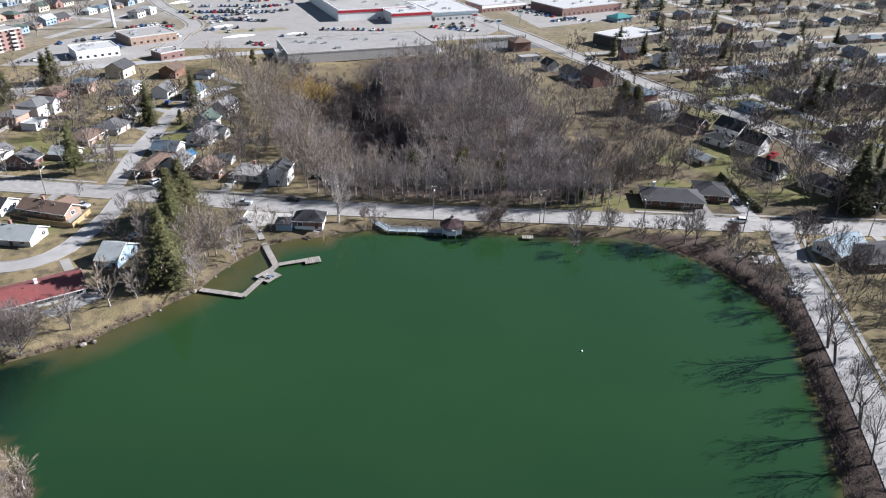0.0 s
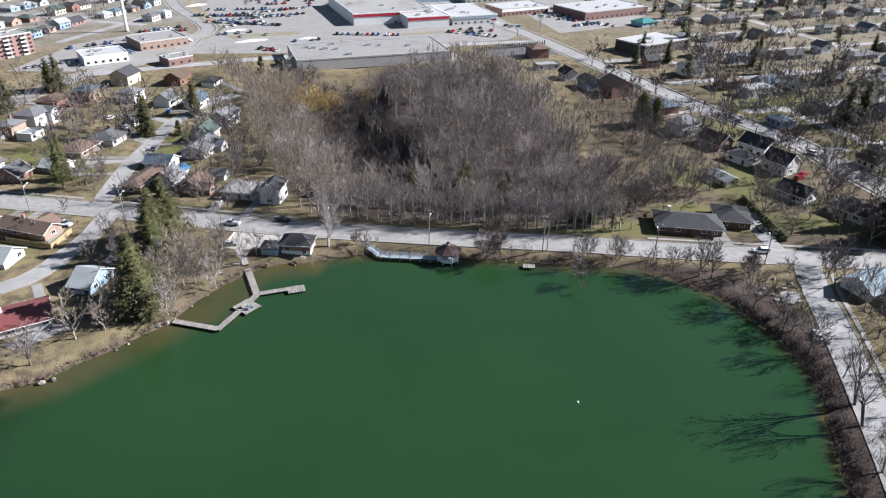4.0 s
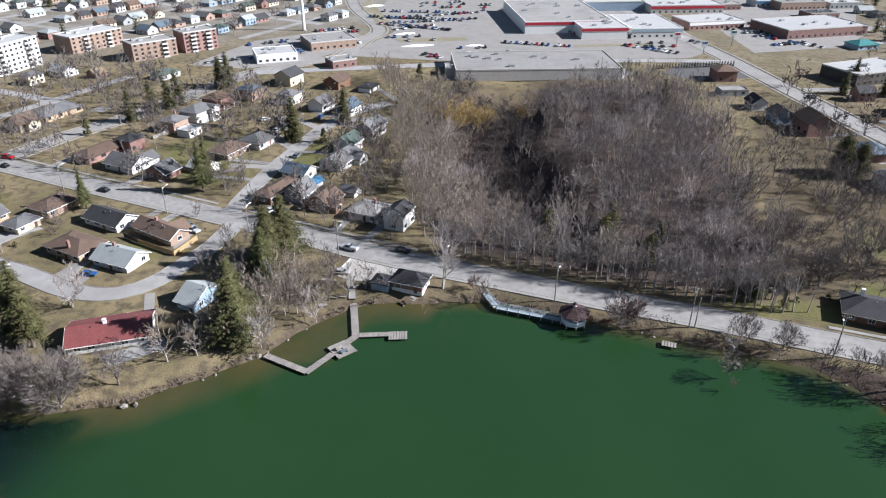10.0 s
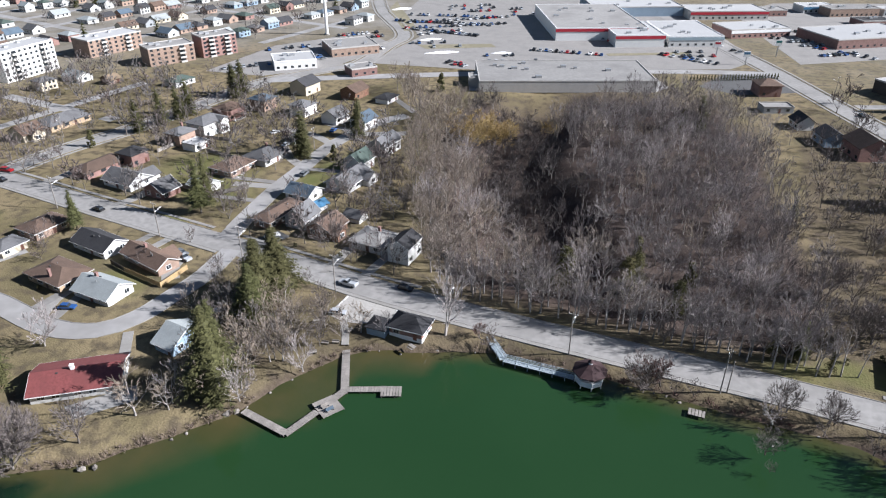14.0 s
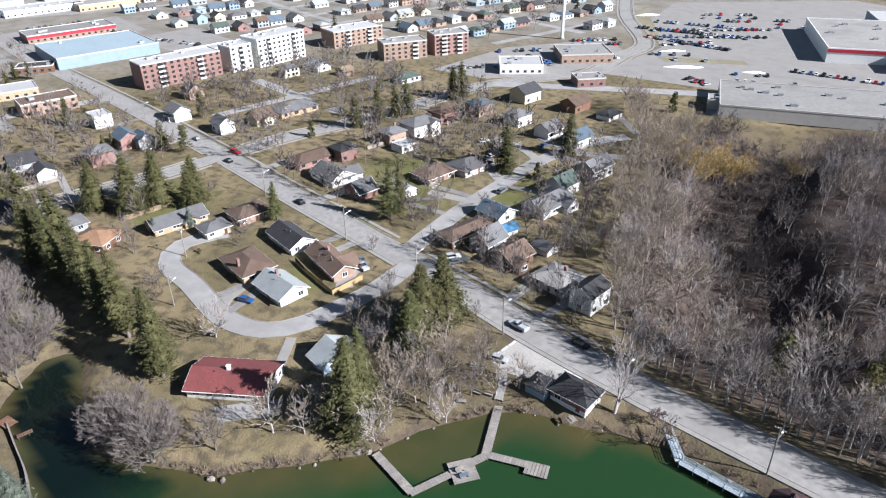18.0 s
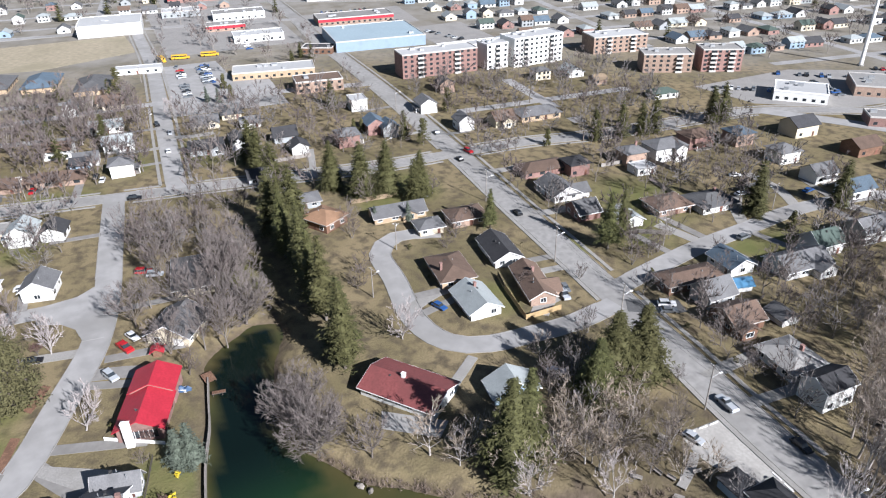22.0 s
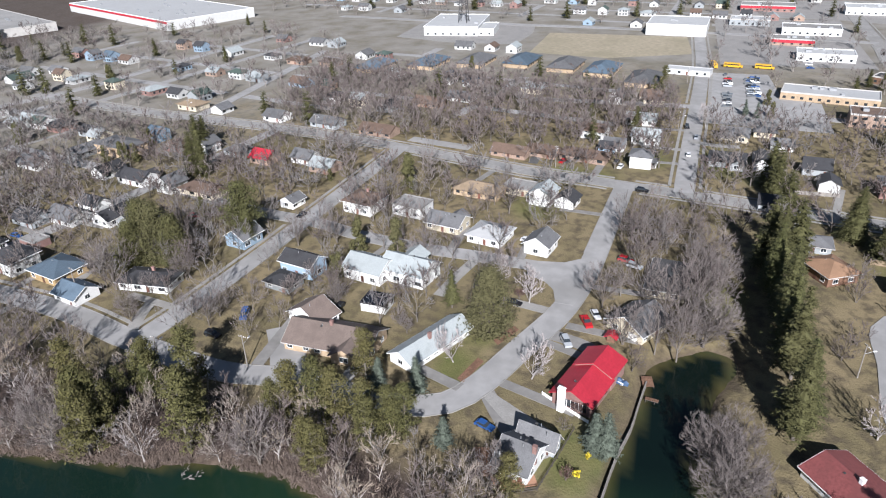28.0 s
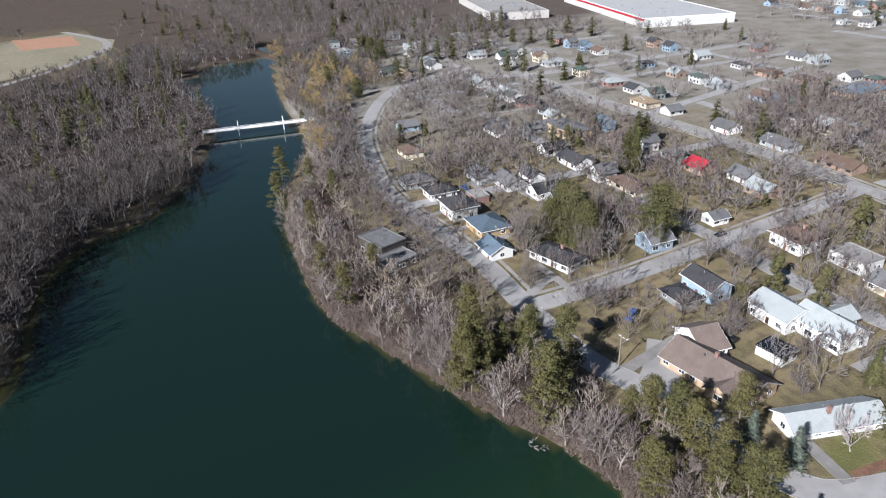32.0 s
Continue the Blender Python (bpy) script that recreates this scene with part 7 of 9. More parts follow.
tree(-230.0, -133.8, "cedar0", 8)
tree(-243.0, -197.0, "bigcedar0", 10)
tree(-270.1, -375.9, "bigcedar0", 16)
tree(-273.7, -392.5, "bigcedar0", 15)
tree(-277.4, -373.4, "bigcedar0", 14)
tree(-202.3, -277.3, "bigcedar0", 12)
tree(-396.5, -355.8, "bigcedar0", 11)
tree(-106.0, -172.2, "pine0", 15)
tree(-90.9, -140.1, "pine0", 16)
tree(-155.5, -228.8, "pine0", 12)
tree(-109.9, -151.9, "pine0", 14)
tree(-112.1, -136.1, "pine0", 13)
tree(-192.1, -295.6, "pine0", 18)
tree(-80.1, -8.0, "pine0", 18)
tree(-92.4, 10.8, "pine0", 16)
tree(-283.2, -466.3, "pine0", 13)
tree(-214.8, -363.9, "willow0", 14)
tree(-163.8, -275.1, "willow0", 12)
tree(-180.3, -324.0, "willow0", 10)
tree(-203.4, -333.1, "willow0", 13)
tree(-99.3, -7.5, "spruce1", 13)
tree(-76.6, -61.3, "pine1", 14)
tree(-78.8, -78.7, "pine1", 13)
tree(-90.3, -110.8, "pine1", 14)
tree(-91.5, -70.2, "pine1", 12)
tree(-84.2, -10.1, "pine1", 19)
tree(-99.2, -7.6, "pine1", 15)
tree(-93.7, 8.3, "pine1", 17)
tree(-103.9, 44.9, "pine1", 13)
tree(-99.9, 25.1, "pine1", 12)
tree(-101.1, 53.1, "pine1", 11)
tree(-90.7, 37.3, "pine1", 12)
tree(-92.5, -9.4, "pine1", 13)
for tx, ty, key, th in ((-145.7, 109.7, "bare1", 17), (-154.2, 116.1, "wide0", 15.5), (-147.4, 104.5, "bare3", 15), (-165.6, 89.8, "bare0", 15), (-139.2, 99.6, "small1", 8), (-222.9, 124.2, "bare0", 18), (-200.2, 101.4, "bare2", 16), (-168.5, 113.2, "bare0", 17),
                        (-173.0, 94.2, "bare3", 13), (-205.5, 112.0, "bare0", 16), (-212.0, 103.0, "bare2", 15), (-196.0, 119.5, "bare2", 15), (-185.0, 118.5, "wide1", 14), (-175.5, 119.5, "bare1", 15), (-208.0, 95.5, "bare1", 15), (-224.0, 99.0, "bare0", 15), (-160.5, 111.0, "bare3", 15), (-149.2, 96.6, "bare2", 14), (-165.6, 106.4, "bare0", 16), (-170.4, 101.2, "bare2", 15), (-152.5, 109.2, "bare0", 15), (-176.2, 114.9, "bare0", 16), (-190.2, 98.6, "bare0", 15), (-184.0, 114.6, "bare2", 15)):
    tree(tx, ty, key, th)
for tx, ty, key, th in ((69.1, 185.6, "bare0", 14), (72.3, 184.5, "bare3", 13), (80.4, 176.8, "bare1", 13), (83.3, 186.0, "redtwig0", 9), (84.2, 161.0, "bare1", 11), (80.0, 170.5, "bare0", 12), (85.0, 166.5, "small0", 9), (62.2, 187.8, "bare2", 9), (87.2, 152.0, "bare0", 12),
                        (31.2, 230.2, "cottonwood0", 20), (54.6, 225.7, "bare0", 16), (58.4, 229.0, "bare2", 14), (48.2, 247.9, "bare1", 16), (41.4, 214.5, "spruce0", 9), (105.8, 188.0, "bare0", 11)):
    tree(tx, ty, key, th)
for sx, sy, sh in ((90.0, 133.4, 23), (88.6, 126.5, 20), (86.5, 113.5, 15), (84.2, 105.5, 20), (81.2, 95.0, 18), (91.2, 142.5, 11)):
    tree(sx, sy, "shore0", sh)
tree(86.3, 160.6, "bare2", 9)

for k, (tx, ty, th) in enumerate(((131.7, 251.6, 18), (132.0, 295.1, 17), (130.9, 337.8, 16), (85.0, 262.9, 14), (73.2, 246.6, 15), (69.9, 268.1, 15), (65.9, 237.6, 13), (60.4, 231.6, 12), (87.7, 247.9, 13), (161.1, 279.6, 18), (155.2, 282.5, 15),
                                  (166.8, 276.7, 19), (178.5, 288.2, 18), (176.9, 319.6, 18), (156.4, 335.6, 17), (125.0, 352.2, 16), (138.6, 324.7, 16), (62.2, 277.7, 13), (100, 228, 13), (108, 233, 12), (145, 246, 16), (110, 318, 15), (97, 332, 13), (72, 300, 14))):
    tree(tx, ty, f"bare{k % 4}", th)

# ---- woods, brush and the wider town ----
RA = np.concatenate([ln[:-1] for ln, w in LINES.values()])
RB = np.concatenate([ln[1:] for ln, w in LINES.values()])
RW = np.concatenate([np.full(len(ln) - 1, w / 2) for ln, w in LINES.values()])
SA, SB = SHORE, np.roll(SHORE, -1, axis=0)


def one_dist(x, y, A, B):
    d = B - A
    t = np.clip(((x - A[:, 0]) * d[:, 0] + (y - A[:, 1]) * d[:, 1]) / np.maximum(1e-9, (d * d).sum(1)), 0, 1)
    return np.hypot(x - A[:, 0] - t * d[:, 0], y - A[:, 1] - t * d[:, 1])


def one_inside(x, y, A, B):
    c = (A[:, 1] > y) != (B[:, 1] > y)
    a, b = A[c], B[c]
    return bool(((x < (b[:, 0] - a[:, 0]) * (y - a[:, 1]) / (b[:, 1] - a[:, 1]) + a[:, 0]).sum()) % 2)


def free(x, y, gap_house=1.0, gap_road=2.0, gap_tree=0.0, gap_shore=2.5):
    for hx, hy, hr in HOUSES:
        if (x - hx) ** 2 + (y - hy) ** 2 < (hr + gap_house) ** 2:
            return False
    if (one_dist(x, y, RA, RB) - RW).min() < gap_road:
        return False
    if -330 < x < 140 and -560 < y < 230:
        if one_inside(x, y, SA, SB) or one_dist(x, y, SA, SB).min() < gap_shore:
            return False
    return True


# open ground that the scattered trees keep clear of
CLEARINGS = [np.array(p, float) for p in (
    [(-134, 118), (-150, 117), (-172, 121), (-200, 124), (-222, 132), (-222, 143), (-200, 140), (-150, 139), (-128, 136)],
    [(-124, 128), (-98, 130), (-92, 142), (-96, 156), (-112, 161), (-128, 148)],
)]


def spots_in(poly, n, keys, smin, smax, seed, gap=3.0, house_gap=0.0, road_gap=1.5, shore_gap=1.0, z=0.0):
    rng = random.Random(seed)
    lo, hi = poly.min(0), poly.max(0)
    cells, res, tries = {}, [], 0
    nxt = np.roll(poly, -1, axis=0)
    while len(res) < n and tries < n * 90:
        tries += 1
        x, y = rng.uniform(lo[0], hi[0]), rng.uniform(lo[1], hi[1])
        key = (int(x // gap), int(y // gap))
        if any((key[0] + a, key[1] + b) in cells and math.dist(cells[(key[0] + a, key[1] + b)], (x, y)) < gap for a in (-1, 0, 1) for b in (-1, 0, 1)):
            continue
        if not one_inside(x, y, poly, nxt) or any(one_inside(x, y, c, np.roll(c, -1, axis=0)) for c in CLEARINGS) or not free(x, y, house_gap, road_gap, 0, shore_gap):
            continue
        cells[key] = (x, y)
        res.append((x, y, z - (float(dip(x, y)[0]) if -110 < x < 10 and 215 < y < 405 else 0.0), rng.choice(keys), rng.uniform(smin, smax), rng.uniform(0, 6.28)))
    return res


WEST = np.array([(-48, 213), (-62, 232), (-78, 262), (-92, 300), (-104, 345), (-96, 385)], float)
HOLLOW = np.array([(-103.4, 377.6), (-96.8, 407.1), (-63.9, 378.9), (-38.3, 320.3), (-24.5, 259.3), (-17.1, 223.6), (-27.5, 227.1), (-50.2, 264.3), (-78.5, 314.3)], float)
wood_spots = []
for x, y, z, key, s, r in spots_in(WOOD, 440, ("wood0", "wood1", "wood2", "wood3"), 0.5, 1.32, 1, 4.5):
    # trees in the hollow take the darker twigs that stand for shade
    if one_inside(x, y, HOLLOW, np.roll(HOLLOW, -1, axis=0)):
        wood_spots.append((x, y, z, "shaded_hollow0", s * 0.75, r))
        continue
    if r < 0.14:
        wood_spots.append((x, y, z, "cottonwood0", 0.72 + 0.2 * s, r * 18))
        continue
    # paler beige crowns along the west edge: sunlight put into the twig colour
    edge = one_dist(x, y, WEST[:-1], WEST[1:]).min() < 22
    wood_spots.append((x, y, z, {"wood2": "wood1", "wood3": "wood0"}.get(key, key) if edge else {"wood0": "wood3", "wood1": "wood2"}.get(key, key) if r < 5.0 else key, s, r))
wood_spots += spots_in(HOLLOW, 40, ("shaded_hollow0",), 0.6, 1.0, 8, 4.5)
ROADSIDE = np.array([(-46, 209.3), (50, 209.3), (56, 214), (-50, 214)], float)
wood_spots += spots_in(ROADSIDE, 64, ("stem0", "stem1", "stem1", "wood3"), 0.75, 1.1, 7, 2.6, 0.0, 0.8)
thicket("woodland", wood_spots, None, None, "dense leafless grey-brown wood in the hollow behind the street")
thicket("bank_woodland", spots_in(BANK, 215, ("bank0", "bank1", "bank2", "bank0", "yard1"), 0.65, 1.15, 2, 3.6, 0.0, 2.0, 0.3, -0.4), None, None, "leafless trees crowding the pond bank")
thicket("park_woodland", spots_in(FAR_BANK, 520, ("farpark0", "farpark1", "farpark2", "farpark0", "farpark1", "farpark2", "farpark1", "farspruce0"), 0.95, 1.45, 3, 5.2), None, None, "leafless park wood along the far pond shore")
PARK_EDGE = np.array([(8, -84), (-1, -118), (-11, -146), (-31, -165), (-61, -182), (-78, -200), (-60, -225), (0, -205), (45, -140), (45, -80), (20, -72)], float)
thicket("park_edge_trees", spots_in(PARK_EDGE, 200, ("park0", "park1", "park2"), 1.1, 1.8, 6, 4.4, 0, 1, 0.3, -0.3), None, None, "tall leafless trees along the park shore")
EDGE_W = np.array([(-50, 214), (-58, 232), (-72, 258), (-88, 298), (-104, 345), (-140, 385), (-146, 380), (-112, 338), (-97, 296), (-80, 257), (-66, 236), (-57, 216)], float)
EDGE_E = np.array([(56, 225), (68, 250), (58, 290), (45, 320), (40, 370), (70, 400), (92, 330), (98, 280), (84, 240), (70, 222)], float)
# the west edge keeps the paler twigs that stand for its sunlit slope
thicket("wood_edge", spots_in(EDGE_W, 60, ("wood1", "wood1", "wood0"), 0.7, 1.1, 4, 4.6, 2.0) + spots_in(EDGE_E, 56, ("yard0", "yard1", "yard2"), 0.8, 1.25, 5, 5.0), None, None, "leafless trees along the edge of the wood")


def brush_arrays(line, lo, hi, per_m, h, seed, base=0.0):
    """Low twiggy brush scattered beside a line."""
    rng = random.Random(seed)
    m = Mesher()
    for i in range(len(line) - 1):
        a, b = Vector((*line[i], 0)), Vector((*line[i + 1], 0))
        L = (b - a).length
        nrm = Vector((-(b - a).y, (b - a).x, 0)).normalized()
        if noise.noise((a.x * 0.05, a.y * 0.05, seed)) < -0.25:
            continue
        for _ in range(int(L * per_m + rng.random())):
            o = rng.uniform(lo, hi)
            c = a.lerp(b, rng.random()) + nrm * o
            c.z = base
            hh = h * rng.uniform(0.4, 1.2)
            for _ in range(16):
                d = Vector((rng.uniform(-0.8, 0.8), rng.uniform(-0.8, 0.8), 1)).normalized()
                s = c + Vector((rng.uniform(-0.5, 0.5), rng.uniform(-0.5, 0.5), 0))
                m.sliver(s, s + d * hh * rng.uniform(0.6, 1.1), 0.055, rng)
    return m.arrays()


def brush(name, line, lo, hi, per_m, h, seed, mat, label, base=-0.8):
    ob = part(name, tri_mesh(name, brush_arrays(line, lo, hi, per_m, h, seed, base), M[mat]), None)
    tagged(ob, label, "brush", kind="stuff")


S_SHORE = spline(south_shore, 2.5)
P_SHORE = spline(behind[4:17], 2.5)
N_SHORE = spline(north_shore[8:], 2.5)
n1 = int(len(S_SHORE) * 0.42)
brush("shore_brush", S_SHORE[:n1], 0.3, 5.0, 2.2, 1.4, 1, "dry_brush", "dry pale brush along the pond bank", -1.0)
brush("shore_brush", S_SHORE[n1:], 0.3, 4.5, 1.6, 1.6, 2, "red_twig", "reddish-brown bare brush along the pond bank", -1.0)
# brush on the bank's shaded face, in the darkened twig colour
brush("shore_brush", S_SHORE[int(len(S_SHORE) * 0.66):], 0.2, 11.0, 9.0, 2.6, 3, "shaded_bank_twig", "tangled brush on the steep bank, darkened in colour for its shade", -1.0)
brush("shore_brush", N_SHORE[:int(len(N_SHORE) * 0.62)], 0.0, 11.0, 10.0, 3.0, 4, "dry_brush", "dry pinkish brush along the wooded bank", -1.0)
brush("shore_brush", N_SHORE[:int(len(N_SHORE) * 0.66)], -0.5, 4.5, 9.0, 1.9, 14, "dry_brush", "low pinkish-brown brush at the foot of the wooded bank", -1.3)
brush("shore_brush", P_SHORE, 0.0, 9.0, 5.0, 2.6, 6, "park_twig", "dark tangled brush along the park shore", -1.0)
brush("understory", spline([(-50, 216), (-20, 213.5), (15, 213.5), (50, 216)], 2.5), 0, 12, 1.5, 3.0, 5, "dark_twig", "bare undergrowth at the foot of the wood", 0.0)

yard_polys = [
    (np.array([(104, 120), (160, 100), (170, 185), (108, 188)], float), 40, ("yard0", "yard1", "yard2"), 0.6, 1.0),
    (np.array([(-100, 60), (-84, 82), (-92, 60), (-96, 40)], float), 10, ("yard0", "yard1", "yard2"), 0.5, 0.8),
    (np.array([(-235, 225), (-128, 218), (-138, 330), (-215, 345)], float), 41, ("yard0", "yard1", "yard2"), 0.75, 1.25),
    (np.array([(-118, 214), (-62, 212), (-100, 290), (-122, 330)], float), 22, ("yard0", "yard1", "yard2"), 0.75, 1.25),
    (np.array([(-235, 90), (-180, 90), (-155, 125), (-185, 155), (-230, 190)], float), 22, ("yard0", "yard1", "yard2"), 0.75, 1.25),
    (np.array([(-250, -20), (-120, -20), (-140, 60), (-185, 78), (-255, 75)], float), 58, ("yard0", "yard1", "yard2"), 0.75, 1.25),
    (np.array([(-275, -170), (-135, -130), (-120, -30), (-275, -20)], float), 120, ("yard0", "yard1", "yard2"), 0.75, 1.25),
    (np.array([(-400, -110), (-300, -100), (-265, 60), (-270, 105), (-390, 105)], float), 185, ("yard0", "yard1", "yard1", "yard1"), 0.85, 1.3),
    (np.array([(-345, 120), (-250, 118), (-240, 205), (-340, 215)], float), 41, ("yard0", "yard1", "yard2"), 0.75, 1.25),
    (np.array([(-330, 235), (-240, 230), (-225, 350), (-330, 350)], float), 45, ("yard0", "yard1", "yard2"), 0.75, 1.25),
    (np.array([(104, 212), (165, 206), (150, 300), (120, 340), (88, 300)], float), 26, ("yard0", "yard1", "yard2", "yard2"), 0.9, 1.3),
    (np.array([(100, 360), (200, 240), (300, 230), (260, 420), (120, 450)], float), 130, ("yard0", "yard1", "yard2", "yard0"), 0.85, 1.4),
    (np.array([(98, 80), (130, 80), (140, 185), (106, 190)], float), 26, ("yard0", "yard1", "yard2"), 0.75, 1.25),
    (np.array([(-118, 128), (-90, 135), (-70, 164), (-86, 192), (-110, 185), (-104, 165)], float), 14, ("bank0", "bank1", "yard2"), 0.7, 1.1),
    (np.array([(-86, 142), (-70, 152), (-54, 186), (-66, 186), (-78, 184), (-84, 172)], float), 17, ("bank0", "bank1", "bank2"), 0.55, 1.0),
]
HEAD = np.array([(-128, -150), (-150, -200), (-205, -290), (-250, -330), (-235, -440), (-215, -430), (-185, -350), (-162, -290), (-125, -190)], float)
HEAD_W = np.array([(-200, -290), (-240, -500), (-330, -520), (-490, -340), (-330, -320), (-250, -310), (-215, -270)], float)
yard_polys += [
    (HEAD, 110, ("yard0", "yard1", "yard2", "yard1", "yard2", "yard1", "yard0", "willow0", "cedar0"), 0.75, 1.15),
    (np.array([(-104, -60), (-119, -60), (-123, -110), (-134, -150), (-168, -215), (-158, -222), (-128, -170), (-112, -130)], float), 45, ("yard0", "yard1", "yard2"), 0.8, 1.2),
    (HEAD_W, 170, ("yard0", "yard1", "yard2", "yard0", "yard1", "farspruce0"), 0.8, 1.3),
    (np.array([(-180, -115), (-135, -120), (-150, -170), (-235, -275), (-290, -280), (-280, -180)], float), 75, ("yard0", "yard1", "yard2"), 0.8, 1.25)]
yard_spots = []
for k, (poly, n, keys, a, b) in enumerate(yard_polys):
    yard_spots += spots_in(poly, int(n * 1.3), keys, a * 1.1, b * 1.12, 40 + k, 5.4, 0.4, 0.8, 3.0)
yard_spots = [(x, y, z, key.replace("yard", "mid") if math.hypot(x - 5, y - 75) > 238 else key, s, r) for x, y, z, key, s, r in yard_spots + FAR_TREES]
thicket("garden_trees", yard_spots, None, None, "leafless garden and street trees among the houses", "trees")

# ---- the wider town ----
ROOFS = ["grey_shingle", "dark_shingle", "pale_shingle", "pale_shingle", "brown_shingle", "grey_shingle", "pale_shingle", "blue_shingle", "green_shingle", "dark_shingle"]
WALLS = ["white_siding", "white_siding", "white_siding", "white_siding", "cream_siding", "grey_siding", "red_brick", "white_siding", "orange_brick", "blue_siding"]
TOWN = {}


def far_house(x, y, rot, rng):
    """One of the uncounted houses of the wider town, gathered by material."""
    w, d, h = rng.choice(((10, 8, 3.2), (12, 9, 3.2), (9, 8, 5.0), (11, 8, 4.4), (13, 9, 3.0)))
    wall, roof, hip = rng.choice(WALLS), rng.choice(ROOFS), rng.random() < 0.3
    rise = d * (0.2 if hip else 0.3)
    g, r, p = Geo().box(-w / 2, -d / 2, -0.4, w / 2, d / 2, h), Geo(), Geo()
    if not hip:
        for xe in (-w / 2, w / 2):
            g.face([(xe, -d / 2, h), (xe, d / 2, h), (xe, 0, h + rise - 0.05)])
    (hip_roof if hip else gable_roof)(r, -w / 2, w / 2, -d / 2, d / 2, h, rise, 0.5)
    for s in (-1, 1):
        for k in (-0.28, 0.05, 0.3):
            for fl in ((0.9,) if h < 4.3 else (0.8, 3.2)):
                p.box(w * k - 0.7, min(s * d / 2, s * (d / 2 + 0.04)), fl, w * k + 0.7, max(s * d / 2, s * (d / 2 + 0.04)), fl + 1.3)
        p.box(min(s * w / 2, s * (w / 2 + 0.04)), -0.8, 0.9, max(s * w / 2, s * (w / 2 + 0.04)), 0.8, 2.2)
    c, s = math.cos(radians(rot)), math.sin(radians(rot))
    for geo, key in ((g, ("walls", wall)), (r, ("roofs", roof)), (p, ("windows", "glass"))):
        T = TOWN.setdefault(key, Geo())
        n = len(T.v)
        T.v += [(x + a * c - b * s, y + a * s + b * c, z) for a, b, z in geo.v]
        T.f += [tuple(n + i for i in f) for f in geo.f]
    HOUSES.append((x, y, math.hypot(w, d) / 2))


def street_grid(poly, rot, gap, w=6.5):
    """Streets of the wider town inside a stretch of land."""
    global RA, RB, RW
    c, s = math.cos(radians(rot)), math.sin(radians(rot))
    lo, hi = poly.min(0), poly.max(0)
    mid, R = (lo + hi) / 2, float(np.hypot(*(hi - lo))) / 2
    nxt = np.roll(poly, -1, axis=0)
    for across, g in ((0, gap), (1, gap * 2.6)):
        for k in range(int(-R // g), int(R // g) + 1):
            u = np.arange(-R, R, 8.0)
            v = np.full(len(u), k * g)
            if across:
                u, v = v, u
            pts = np.stack([mid[0] + u * c - v * s, mid[1] + u * s + v * c], 1)
            ok = np.array([one_inside(p[0], p[1], poly, nxt) and (one_dist(p[0], p[1], RA0, RB0) - RW0).min() > 1 and not any(math.dist(p, (hx, hy)) < hr + 4 for hx, hy, hr in HOUSES) for p in pts])
            ok &= np.array([not any(one_inside(p[0], p[1], np.array(z, float), np.roll(np.array(z, float), -1, axis=0)) for z in KEEP_CLEAR) for p in pts])
            if ok.sum() < 4:
                continue
            tagged(ribbon("road", pts, -w / 2, w / 2, -0.3, 0.03 + 0.005 * across, M["old_asphalt"], ok), "pale narrow residential street of the wider town", "road", kind="structure")
            q = ok[:-1] & ok[1:]
            RA, RB, RW = np.concatenate([RA, pts[:-1][q]]), np.concatenate([RB, pts[1:][q]]), np.concatenate([RW, np.full(int(q.sum()), w / 2)])


RA0, RB0, RW0 = RA, RB, RW


def town(poly, rot, dx, dy, seed, limit, fill=0.8):
    rng = random.Random(seed)
    c, s = math.cos(radians(rot)), math.sin(radians(rot))
    lo, hi = poly.min(0), poly.max(0)
    mid, R = (lo + hi) / 2, float(np.hypot(*(hi - lo))) / 2
    n = 0
    street_grid(poly, rot, dy * 2)
    for i in range(int(-R // dx), int(R // dx) + 1):
        for j in range(int(-R // dy), int(R // dy) + 1):
            u, v = i * dx + rng.uniform(-1.5, 1.5), j * dy + (8 if j % 2 else 0) + rng.uniform(-2, 2)
            x, y = mid[0] + u * c - v * s, mid[1] + u * s + v * c
            if n >= limit or rng.random() > fill or not one_inside(x, y, poly, np.roll(poly, -1, axis=0)) or not free(x, y, 5.5, 6.0):
                continue
            if any(inside(np.array([x]), np.array([y]), np.array(z, float))[0] for z in KEEP_CLEAR):
                continue
            far_house(x, y, rot + rng.choice((0, 90)) + rng.uniform(-3, 3), rng)
            n += 1


KEEP_CLEAR = [[(-190, 370), (-250, 660), (-60, 760), (130, 660), (40, 420), (-100, 380)], [(-480, 0), (-575, 0), (-575, 125), (-480, 125)], [(-455, 115), (-335, 115), (-335, 220), (-455, 220)],
              [(-640, -130), (-500, -130), (-500, 10), (-640, 10)], [(-490, 225), (-395, 225), (-395, 350), (-490, 350)], [(-580, 225), (-490, 225), (-490, 340), (-580, 340)],
              [(-265, 365), (-185, 365), (-185, 500), (-265, 500)], [(-60, 205), (98, 205), (90, 400), (-130, 400), (-100, 300)], [(-330, 60), (-300, 60), (-300, -200), (-330, -200)]]
town(np.array([(-330, 430), (-265, 440), (-240, 520), (-290, 640), (-420, 760), (-700, 700), (-640, 330), (-380, 350)], float), 80, 14.5, 21, 21, 300, 0.95)
town(np.array([(150, 250), (175, 215), (460, 215), (460, 700), (140, 700), (125, 560), (60, 450), (100, 370)], float), 22, 20, 27, 22, 150, 0.85)
town(np.array([(-480, -330), (-330, -330), (-305, -100), (-300, -60), (-440, -110), (-520, -150)], float), 78, 18, 26, 23, 60, 0.85)
